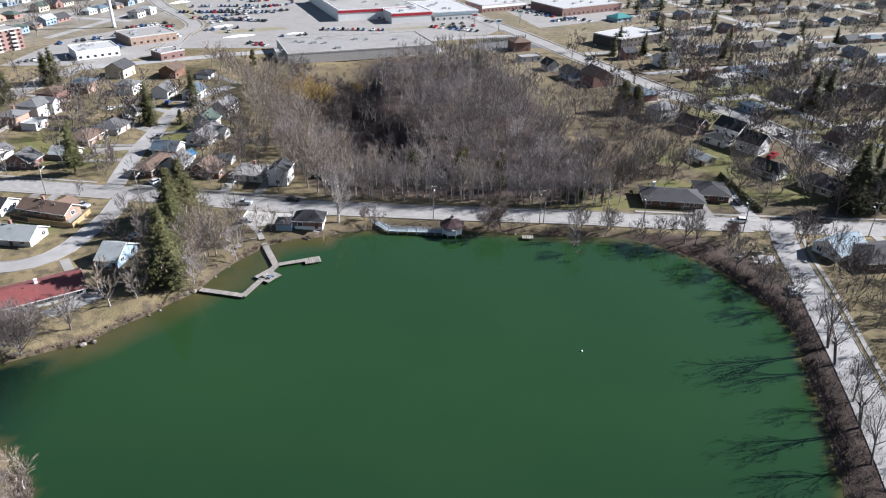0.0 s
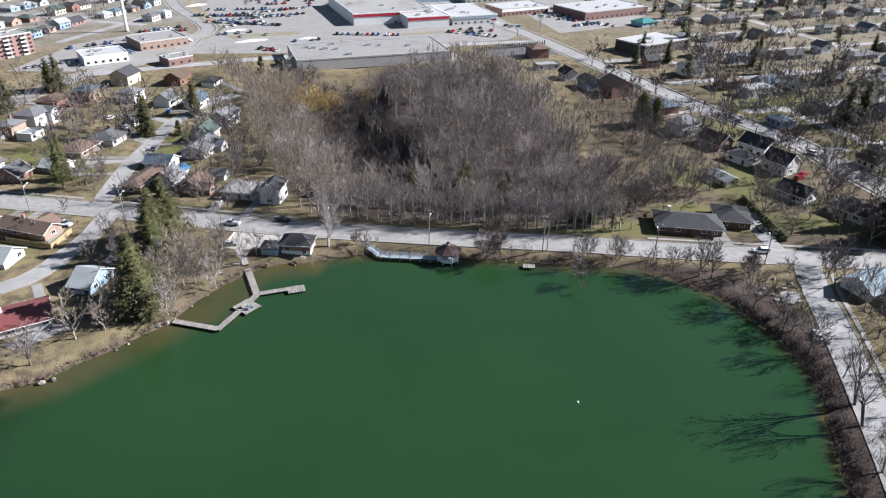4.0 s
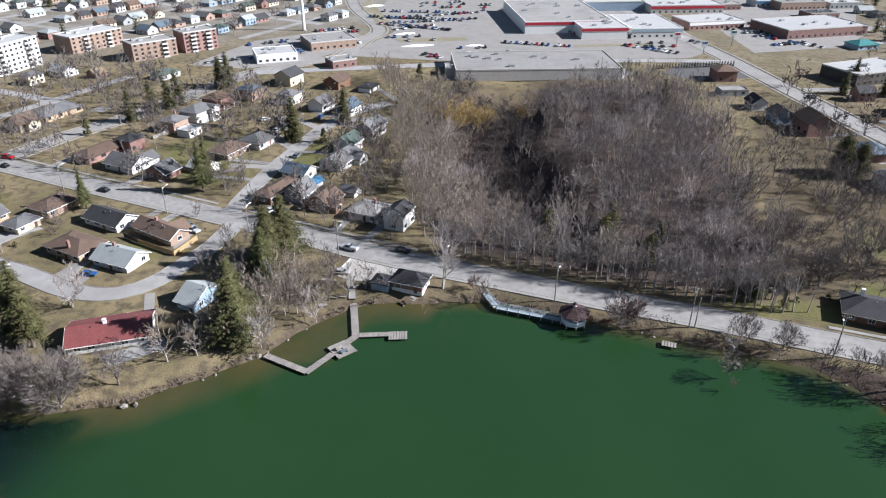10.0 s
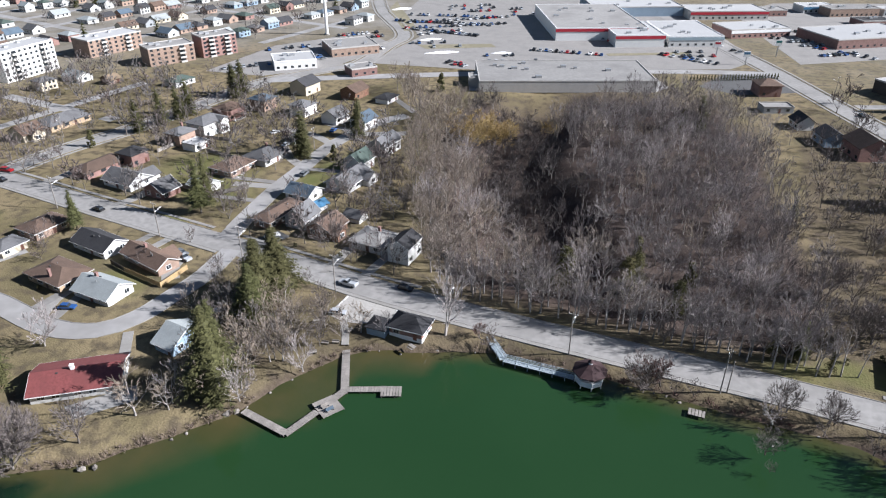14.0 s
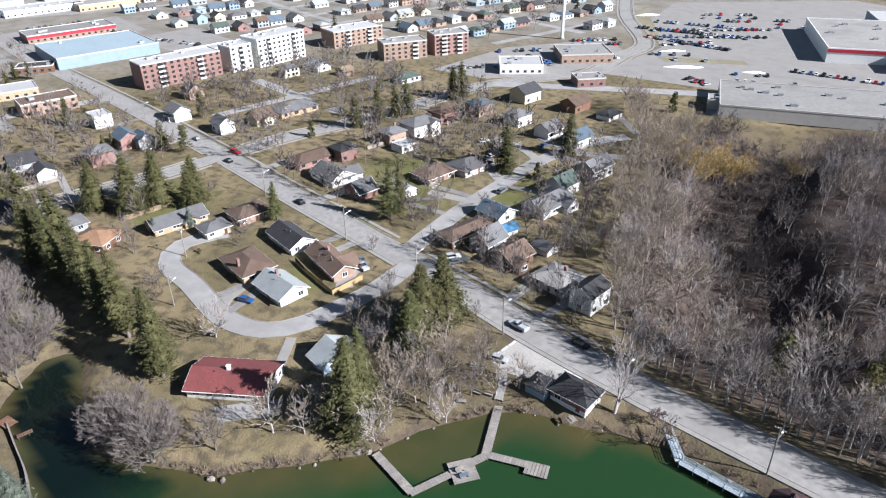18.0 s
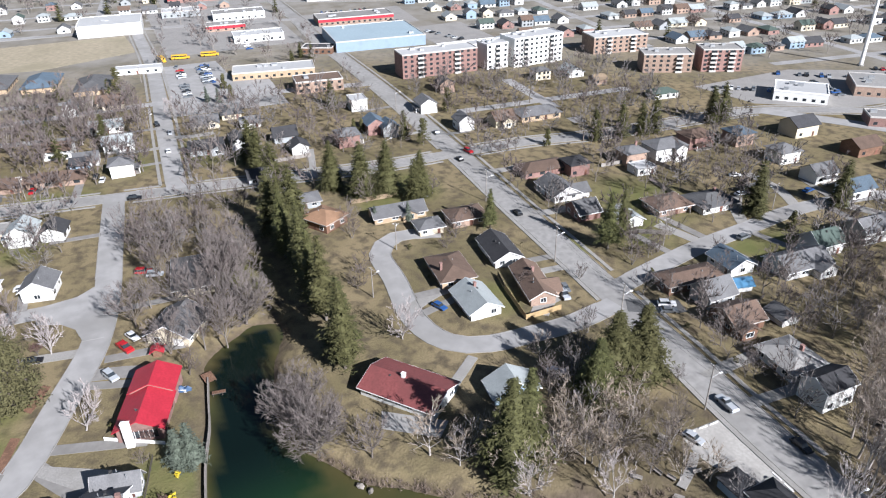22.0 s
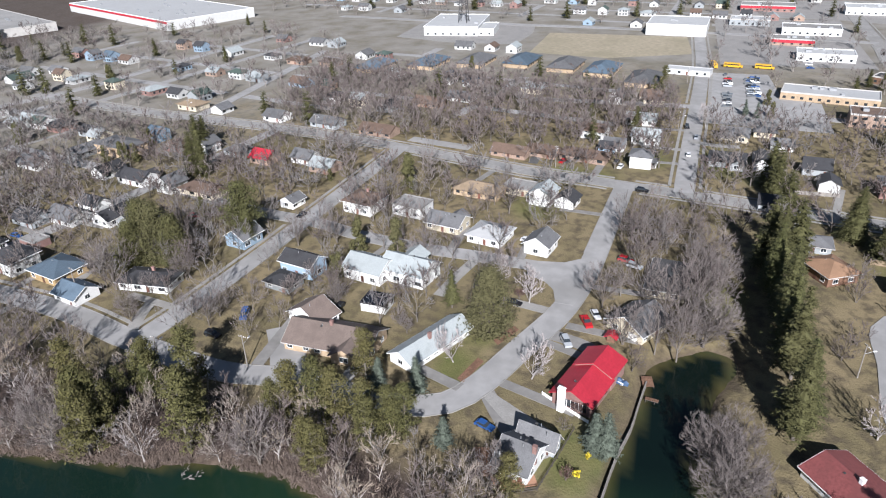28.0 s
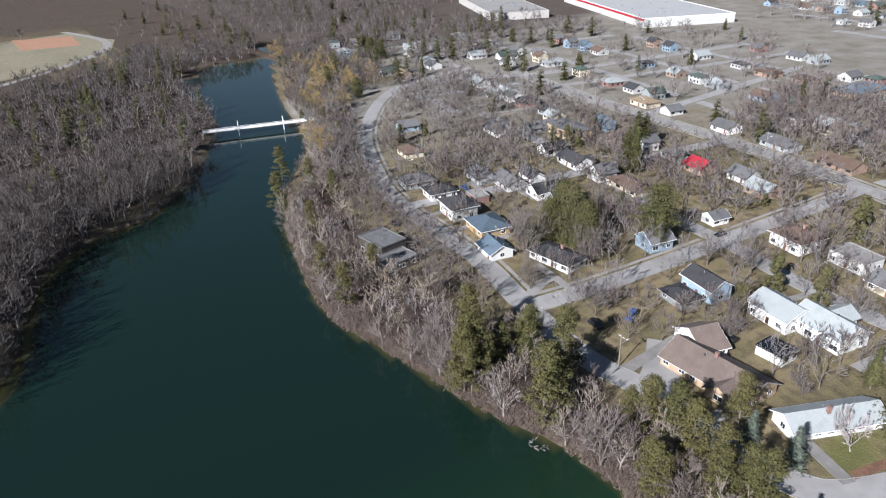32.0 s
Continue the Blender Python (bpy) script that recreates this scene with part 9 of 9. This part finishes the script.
lot(-255, 380, 45, 9, 1, 3.6, 10, 9, 0.8)
lot(-258, 428, 45, 8, 1, 3.6, 10, 10, 0.8)
lot(-555, 262, 85, 10, 2, 4.0, 14, 11, 0.6)


def car_row(x0, y0, x1, y1, n, seed):
    """Cars side by side along a line, nose to the same side."""
    rng = random.Random(seed)
    rot = math.degrees(math.atan2(y1 - y0, x1 - x0)) + 90
    for k in range(n):
        if rng.random() < 0.14:
            continue
        t = (k + rng.uniform(-0.1, 0.1)) / max(1, n - 1)
        car(x0 + (x1 - x0) * t, y0 + (y1 - y0) * t, rot + rng.choice((0, 180)) + rng.uniform(-2, 2), rng.choice(LOT_COLOURS), rng.choice(("car", "car", "suv", "truck")), 0.06, True, "cars parked in rows")


for k, row in enumerate(((-205.4, 521.7, -150.7, 517.6, 22), (-224.4, 543.6, -153.9, 554.2, 26), (-223.6, 569.2, -158.9, 584.7, 22), (-206.0, 521.0, -146.0, 565.0, 16), (-212.0, 541.0, -152.0, 590.0, 16), (-191.0, 502.0, -168.0, 530.0, 7), (36.8, 590.2, 65.5, 582.0, 8), (-106.3, 492.9, -60.8, 496.6, 14),
                         (-68.1, 537.8, -24.7, 541.6, 12), (-27.4, 512.5, 6.1, 500.9, 10), (-2.4, 558.7, 17.6, 535.9, 6), (20.3, 598.4, 61.8, 623.3, 10),
                         (-236.0, 429.1, -211.1, 420.8, 8), (-234.6, 455.8, -213.6, 448.1, 6), (62.9, 569.5, 94.1, 551.1, 8), (-140.6, 443.2, -129.7, 438.9, 3),
                         (-440.1, 135.0, -374.9, 131.5, 12), (-440.8, 146.6, -397.5, 145.0, 9), (-438.6, 149.6, -398.0, 147.3, 9), (-498.1, 184.9, -460.7, 183.2, 5),
                         (-532.7, 286.2, -504.7, 302.2, 8), (-460.1, 308.7, -424.7, 317.1, 7))):
    car_row(*row, 50 + k)
field = thing("parked_cars", 0, 0, 0, 0, "far rows of cars parked on the plaza and school lots", "cars", kind="stuff")
for geo, paint in CAR_FIELD.values():
    part("cars", geo, paint, field)["kind"] = "stuff"


def bus(x, y, rot):
    e = thing("school_bus", x, y, 0.06, rot, "yellow school bus parked by the school", "bus", "school buses")
    part("body", Geo().box(-5.2, -1.2, 0.5, 4.2, 1.2, 2.9).box(4.2, -1.1, 0.5, 5.8, 1.1, 1.6), M["yellow_paint"], e)
    for s in (-1, 1):
        part("glazing", Geo().box(-4.9, s * 1.21 - 0.02, 1.7, 4.0, s * 1.21 + 0.02, 2.4), M["glass"], e)
        for wx in (-3.2, 4.4):
            part("wheel", Geo().rod((wx, s * 1.15 - 0.15, 0.5), (wx, s * 1.15 + 0.15, 0.5), 0.5, 0.5, 10), M["tyre"], e)


for bx, by, r in ((-466, 139, 78), (-465, 157, 78), (-466, 128, 10)):
    bus(bx, by, r)


# ---- garden and shore details ----
def boulder(x, y, z, s, rng):
    bm = bmesh.new()
    bmesh.ops.create_icosphere(bm, subdivisions=1, radius=1)
    for v in bm.verts:
        v.co *= rng.uniform(0.75, 1.15)
        v.co.z *= 0.6
    me = bpy.data.meshes.new("boulder")
    bm.to_mesh(me)
    bm.free()
    me.materials.append(M["rock"])
    ob = new("boulder", me)
    ob.matrix_basis = pose(x, y, z, 0, 0, rng.uniform(0, 360)) @ Matrix.Diagonal((s, s * 0.8, s, 1))
    tagged(ob, "rough pale grey boulder on the pond bank", "rock", "shore boulders")


rngb = random.Random(9)
for i in range(4, len(S_SHORE) - 4):
    if rngb.random() < 0.3:
        t = S_SHORE[i + 1] - S_SHORE[i]
        nn = np.array([-t[1], t[0]]) / np.hypot(*t)
        o = rngb.uniform(-0.6, 1.2)
        boulder(S_SHORE[i][0] + nn[0] * o, S_SHORE[i][1] + nn[1] * o, -1.45, rngb.uniform(0.25, 0.65), rngb)
for x, y, s in ((-73.5, 148.5, 1.1), (-72.0, 150.0, 0.9), (-90, 124.6, 1.0), (-88, 126.0, 0.9), (98, 188, 1.2), (94, 184, 1.0), (102, 176, 0.9), (90, 186, 0.9)):
    boulder(x, y, 0.1 if x > 0 else -1.2, s, rngb)


def shrub(x, y, s, mat, label):
    v, f = grow_clumps(int(abs(x * 7 + y)), 1.6, 1.0, 8, 40, 0.1, 0.8, 0.16, 0.3)[1]
    ob = part("shrub", tri_mesh("shrub", (v * s, f), M[mat]), None)
    ob.matrix_basis = pose(x, y, 0)
    tagged(ob, label, "shrub")


for x, y, s in ((-101.6, 91.5, 1.0), (-107.5, 93.0, 0.8)):
    shrub(x, y, s, "yellow_flower", "low shrub covered in yellow blossom")
for x, y, s in ((-128, 82, 0.9), (-133, 79, 0.8), (-120, 27, 1.0), (-117, 20, 0.9), (-123, 32, 0.8), (-130, 150, 0.8), (-84, 216, 0.9), (-171, 170, 0.9), (-152, 168, 0.8), (-140, 60, 0.9), (-230, 200, 1.1), (-100, 216, 0.9), (60, 222, 1.0), (52, 218, 0.9), (-125, 226, 1.0)):
    shrub(x, y, s, "cedar", "clipped olive-green garden shrub")
hedge = thing("hedge", 20, 470, 0, 28, "row of narrow dark green hedge cedars beside a car park", "hedge")
hv = grow_clumps(7, 3.2, 0.8, 14, 24, 0.03, 0.9, 0.22, 0.7)[1]
hm = tri_mesh("hedge_cedar", hv, M["spruce"])
for k in range(30):
    part("hedge_cedar", hm, None, hedge, m=pose(-28 + k * 1.7, 0, 0, 0, 0, k * 40))


drive_z = 0.058


def driveway(pts, w, mat="concrete", label="pale concrete driveway"):
    global drive_z
    drive_z += 0.0011
    tagged(ribbon("driveway", spline(pts, 2.5), -w / 2, w / 2, -0.3, drive_z, M[mat]), label, "driveway", kind="structure")


driveway([(-125, 66), (-113, 74), (-106, 80)], 3.8, "driveway_asphalt", "pale gravel driveway")
driveway([(-150, 75), (-146, 88), (-139, 94)], 4.5, "driveway_asphalt", "pale gravel driveway")
driveway([(-114.5, 20), (-124, 15), (-134, 8)], 9.0, "old_asphalt", "grey asphalt forecourt")
driveway([(-140, 157), (-144, 166), (-144, 172)], 4.0)
driveway([(-122, 186), (-127, 192), (-128, 198)], 5.0)
driveway([(-132, 271), (-143, 278), (-152, 287)], 4.0)
driveway([(-131, 252), (-140, 250), (-148, 248)], 4.0)
driveway([(-134, 297), (-150, 305), (-165, 306)], 4.0)
driveway([(-133, 312), (-120, 318), (-112, 322)], 5.0)
driveway([(-115, 209), (-110, 217), (-108, 222)], 6.0, "dark_asphalt", "dark asphalt driveway")
driveway([(-83, 206), (-84, 214), (-84, 222)], 3.5)
driveway([(-185, 49), (-172, 46), (-160, 44)], 3.5)
driveway([(-160, 76), (-162, 66), (-163, 58)], 3.5)
driveway([(-126, -62), (-137, -66), (-146, -68)], 3.5)
driveway([(-118, -30), (-128, -34), (-136, -36)], 3.5)
driveway([(-272, 50), (-282, 50), (-290, 50)], 4.0, "dark_asphalt", "dark asphalt driveway")
driveway([(-276, 62), (-282, 64), (-290, 64)], 5.0, "dark_asphalt", "dark asphalt driveway")
driveway([(97.5, 203), (96.2, 212), (95.6, 222), (96.4, 230)], 5.0, "old_asphalt", "grey asphalt driveway")
driveway([(-215, 216), (-212, 226), (-212, 236)], 4.0)
driveway([(-316, 113), (-312, 124), (-312, 134)], 4.0)
driveway([(-175, 213), (-172, 224), (-172, 232)], 4.0)

# drives from the streets to the houses
rngd = random.Random(12)
for hx, hy, hr in NEAR_HOUSES:
    best = None
    for k, (ln, w) in LINES.items():
        dd = np.hypot(ln[:, 0] - hx, ln[:, 1] - hy)
        i = int(dd.argmin())
        if best is None or dd[i] - w / 2 < best[0]:
            best = (dd[i] - w / 2, ln[i], w)
    if not 7 < best[0] < 26 or rngd.random() < 0.3:
        continue
    q = Vector((hx, hy)) - Vector(best[1])
    L = q.length
    q.normalize()
    side = Vector((-q.y, q.x)) * rngd.choice((-1, 1)) * (hr * 0.62 + 1.3)
    a, b = Vector(best[1]) + side + q * (best[2] / 2 - 0.4), Vector(best[1]) + side + q * (L + 1.5)
    if any(math.dist(((a + b) / 2), (ox, oy)) < orr * 0.72 + 1.5 for ox, oy, orr in HOUSES):
        continue
    driveway([tuple(a), tuple((a + b) / 2), tuple(b)], rngd.uniform(2.5, 3.3), *rngd.choice((("concrete", "pale concrete driveway beside a house"), ("driveway_asphalt", "grey asphalt driveway beside a house"), ("driveway_asphalt", "worn grey asphalt driveway beside a house"))))

for bed in [[(-125.1, 59.9), (-134.4, 62.6), (-133.3, 64.4), (-123.8, 61.7)], [(-142.6, 64.5), (-150.5, 68.3), (-149.1, 70.0), (-140.9, 66.1)]]:
    slab("flower_bed", bed, 0.09, M["brown_wood"], "narrow reddish mulch bed along the street", "flower bed")

# fallen branches and a buoy on the water
for x, y in ((-77.5, -24), (-80.2, 14), (-70, -57), (38, 187.5), (-76, -80)):
    v, f = grow_bare(int(abs(x)), 5.0, 0.45, 0.1, 4, (3, 3, 2), 2)[1]
    ob = part("fallen_branch", tri_mesh("fallen_branch", (v, f), M["pale_twig"]), None)
    ob.matrix_basis = pose(x, y, -1.6, 80, 0, 60 + x * 7)
    tagged(ob, "pale bare fallen branch lying in the water", "branch")
buoy = part("buoy", Geo().rod((0, 0, 0), (0, 0, 0.35), 0.28, 0.16, 10), M["white_paint"])
buoy.matrix_basis = pose(30, 130, -1.55)
tagged(buoy, "small white buoy floating on the pond", "buoy")

# details of the red-roofed house and the maroon bungalow
stack = part("chimney", Geo().box(-0.45, -0.8, -0.3, 0.45, 0.8, 6.3).box(-0.52, -0.88, 6.3, 0.52, 0.88, 6.5), M["white_paint"])
stack.matrix_basis = pose(-120.2, 85.4, 0, 0, 0, -18)
tagged(stack, "tall white-painted brick chimney against a gable wall", "chimney")
slab("patio", [(-106.5, 135.5), (-97.2, 147.2), (-93.5, 143.5), (-101.5, 133.5)], 0.06, M["flat_roof"], "grey stone patio behind the maroon-roofed bungalow", "patio")
slab("patio", [(-109.5, 78.5), (-101.5, 71.5), (-93.5, 77.5), (-97.5, 84.5)], 0.06, M["clay"], "reddish paved garden terrace", "patio")


def flat_stone(x, y, rot, w, d):
    """A pale quarried slab with a worn, uneven outline."""
    rng = random.Random(round(x * 13 + y))
    g = Geo()
    for z, k in ((-0.1, 0.94), (0.34, 1.0), (0.42, 0.9)):
        r2 = random.Random(round(x * 13 + y))
        g.v += [(w / 2 * k * math.cos(a * 0.785) * r2.uniform(0.85, 1.15), d / 2 * k * math.sin(a * 0.785) * r2.uniform(0.85, 1.15), z + rng.uniform(-0.02, 0.02)) for a in range(8)]
    for lv in (0, 8):
        g.f += [(lv + i, lv + (i + 1) % 8, lv + 8 + (i + 1) % 8, lv + 8 + i) for i in range(8)]
    g.f.append(tuple(range(16, 24)))
    ob = part("flat_stone", g, M["pale_gravel"], None, m=pose(x, y, 0, 0, 0, rot))
    tagged(ob, "pale flat quarried stone set on the grass beside the gravel pad", "stone", "seat stones by the shore road")


slab("gravel_pad", [(89.6, 179.6), (94.6, 179.6), (93.7, 174.4), (88.6, 174.2)], 0.06, M["old_asphalt"], "small grey gravel pad beside the shore road", "pavement")
for sx, sy, sr, sw, sd2 in ((83.4, 177.6, 20, 2.2, 1.2), (87.4, 177.3, 70, 1.5, 1.1), (87.2, 174.6, 35, 1.6, 1.0), (91.2, 181.0, 5, 1.8, 0.9), (88.6, 181.2, 120, 1.3, 0.9), (90.6, 173.4, 10, 1.7, 0.9), (85.6, 180.2, 60, 1.2, 0.8)):
    flat_stone(sx, sy, sr, sw, sd2)
hedge_e = thing("hedge", 99.4, 225.5, 0, 98, "dark clipped hedge along a driveway", "hedge")
for k in range(20):
    part("hedge_cedar", hm, None, hedge_e, m=pose(-15 + k * 1.6, math.sin(k * 2.1) * 0.15, 0, 0, 0, k * 55) @ Matrix.Diagonal((1.7, 1.5, 0.6, 1)))


def covered_boat(x, y, rot):
    """A small boat on blocks under a sagging tarpaulin tied down at the edge."""
    e = thing("covered_boat", x, y, 0, rot, "small boat laid up on blocks under a dark blue tarpaulin", "boat")
    rng = random.Random(3)
    g, nx, ny = Geo(), 13, 9
    for i in range(nx):
        u = -1 + 2 * i / (nx - 1)
        half = 1.05 * (1 - max(0.0, u) ** 2 * 0.75)
        for j in range(ny):
            v = -1 + 2 * j / (ny - 1)
            z = 0.45 + 1.15 * (1 - abs(v) ** 1.6) * (0.8 + 0.2 * math.cos(u * 9.4)) + rng.uniform(-0.05, 0.05)
            g.v.append((u * 2.6, v * half, z))
    for i in range(nx - 1):
        for j in range(ny - 1):
            a = i * ny + j
            g.f.append((a, a + ny, a + ny + 1, a + 1))
    part("tarpaulin", g, M["tarp"], e)
    part("hull", Geo().box(-2.3, -0.75, 0.28, 1.5, 0.75, 0.9), M["white_paint"], e)
    for bx in (-1.6, 0.9):
        part("block", Geo().box(bx - 0.15, -0.6, 0, bx + 0.15, 0.6, 0.3), M["grey_wood"], e)


covered_boat(-133.6, 97.0, 62)

# ---- snow heaps, medians and kerb stones of the parking lots ----
def snow_mound(x, y, rot, a, b, h):
    rng = random.Random(int(abs(x)))
    g = Geo()
    for i in range(6):
        t = i / 5
        for k in range(14):
            q = 2 * math.pi * k / 14
            r = (1 - t) ** 0.6 * rng.uniform(0.85, 1.1)
            g.v.append((a * r * math.cos(q), b * r * math.sin(q), h * t * rng.uniform(0.85, 1.05) - 0.05))
    for i in range(5):
        for k in range(14):
            g.f.append((i * 14 + k, i * 14 + (k + 1) % 14, i * 14 + 14 + (k + 1) % 14, i * 14 + 14 + k))
    ob = part("snow_mound", g, M["snow"])
    ob.matrix_basis = pose(x, y, 0.02, 0, 0, rot)
    tagged(ob, "last heap of ploughed snow in a parking lot", "snow", "snow heaps")


for x, y, r, a, b, h in ((-154, 465, 35, 12, 2.6, 1.2), (-176, 496, 40, 9, 2.4, 1.0), (-242, 588, 50, 10, 3, 1.4), (-120, 478, 30, 7, 2, 1.0), (-40, 560, 30, 8, 2.4, 1.2)):
    snow_mound(x, y, r, a, b, h)
slab("median", [(-262, 622), (-250, 580), (-204, 514), (-196, 520), (-212, 545), (-250, 602)], 0.07, M["dry_field"], "brown grass strip beside the plaza road", "lawn")
slab("median", [(-178, 478), (-168, 470), (-128, 492), (-134, 500)], 0.07, M["dry_field"], "brown grass island in the parking lot", "lawn")
slab("median", [(-60, 502), (-57, 497), (-10, 520), (-13, 526)], 0.07, M["dry_field"], "brown grass island in the parking lot", "lawn")
for x, y, r in ((-71.3, 190.4, 88), (-71.3, 193.7, 88), (-71.2, 196.6, 88), (-55.0, 196.6, -3), (-52.0, 196.4, -3)):
    ob = part("wheel_stop", Geo().box(-1.1, -0.12, 0, 1.1, 0.12, 0.16), M["white_paint"])
    ob.matrix_basis = pose(x, y, 0.05, 0, 0, r)
    tagged(ob, "white concrete wheel stop in the boathouse lot", "wheel stop", "wheel stops")


# ---- dormers, dish and deck of the lakeside house ----
dh = thing("garden_deck", -101.5, 73.0, 0, 15, "brown plank deck with a railing beside the lakeside house", "deck")
for k in range(14):
    part("plank", Geo().box(-3.0, -2.0 + k * 0.3, 0.28, 5.0, -1.73 + k * 0.3, 0.34), M["brown_wood"], dh)
for k in range(6):
    part("post", Geo().box(-3.0 + k * 1.58, -2.1, -0.2, -2.9 + k * 1.58, -2.0, 1.2), M["brown_wood"], dh)
part("rail", Geo().box(-3.0, -2.1, 1.2, 5.0, -2.0, 1.28), M["brown_wood"], dh)
part("rail", Geo().box(-3.0, -2.08, 0.7, 5.0, -2.02, 0.76), M["brown_wood"], dh)


def roof_vents():
    """Small pipes and vents on the nearer roofs."""
    rng = random.Random(77)
    for ob in list(bpy.data.objects):
        if ob.type != 'EMPTY' or not ob.name.startswith("house"):
            continue
        x, y = ob.matrix_basis.translation.x, ob.matrix_basis.translation.y
        if min((x - 4) ** 2 + (y - 95) ** 2, (x - 13) ** 2 + (y - 40) ** 2) > 250 ** 2:
            continue
        roof = next((c for c in ob.children if c.name.startswith("roof")), None)
        if not roof:
            continue
        zs = [v.co for v in roof.data.vertices]
        top = max(zs, key=lambda c: c.z)
        for k in range(rng.choice((1, 2, 2, 3))):
            px, py = top.x * 0.2 + rng.uniform(-2.5, 2.5), rng.choice((-1, 1)) * rng.uniform(0.7, 1.3)
            part("roof_vent", VENT if k % 2 else PIPE, None, ob, m=pose(px, py, top.z - abs(py) * 0.5))


VENT = Geo().box(-0.22, -0.22, -0.45, 0.22, 0.22, 0.25).mesh("roof_vent", M["dark_metal"])
PIPE = Geo().rod((0, 0, -0.45), (0, 0, 0.55), 0.09, 0.09, 8).mesh("roof_vent", M["metal"])
roof_vents()


for k, row in enumerate([(37.1, 586.0, 61.4, 570.0, 12), (21.5, 634.3, 37.5, 664.7, 8), (76.1, 586.7, 113.7, 616.9, 12), (45.3, 644.0, 65.9, 666.5, 8)]):
    car_row(*row, 90 + k)


def pylon_sign(x, y, h, col):
    e = thing("pylon_sign", x, y, 0, 20, "tall roadside pylon sign with a plain coloured panel", "sign", "pylon signs")
    part("pole", Geo().box(-0.25, -0.2, -0.3, 0.25, 0.2, h), M["metal"], e)
    part("panel", Geo().box(-1.9, -0.28, h - 3.4, 1.9, 0.28, h), M["white_paint"], e)
    part("panel_band", Geo().box(-1.7, -0.3, h - 1.7, 1.7, 0.3, h - 0.4), M[col], e)


for (x, y), h, col in zip([(4.4, 522.0), (21.6, 505.9), (38.6, 535.7)], (9, 8, 10), ("store_red", "bright_blue", "teal_metal")):
    pylon_sign(x, y, h, col)
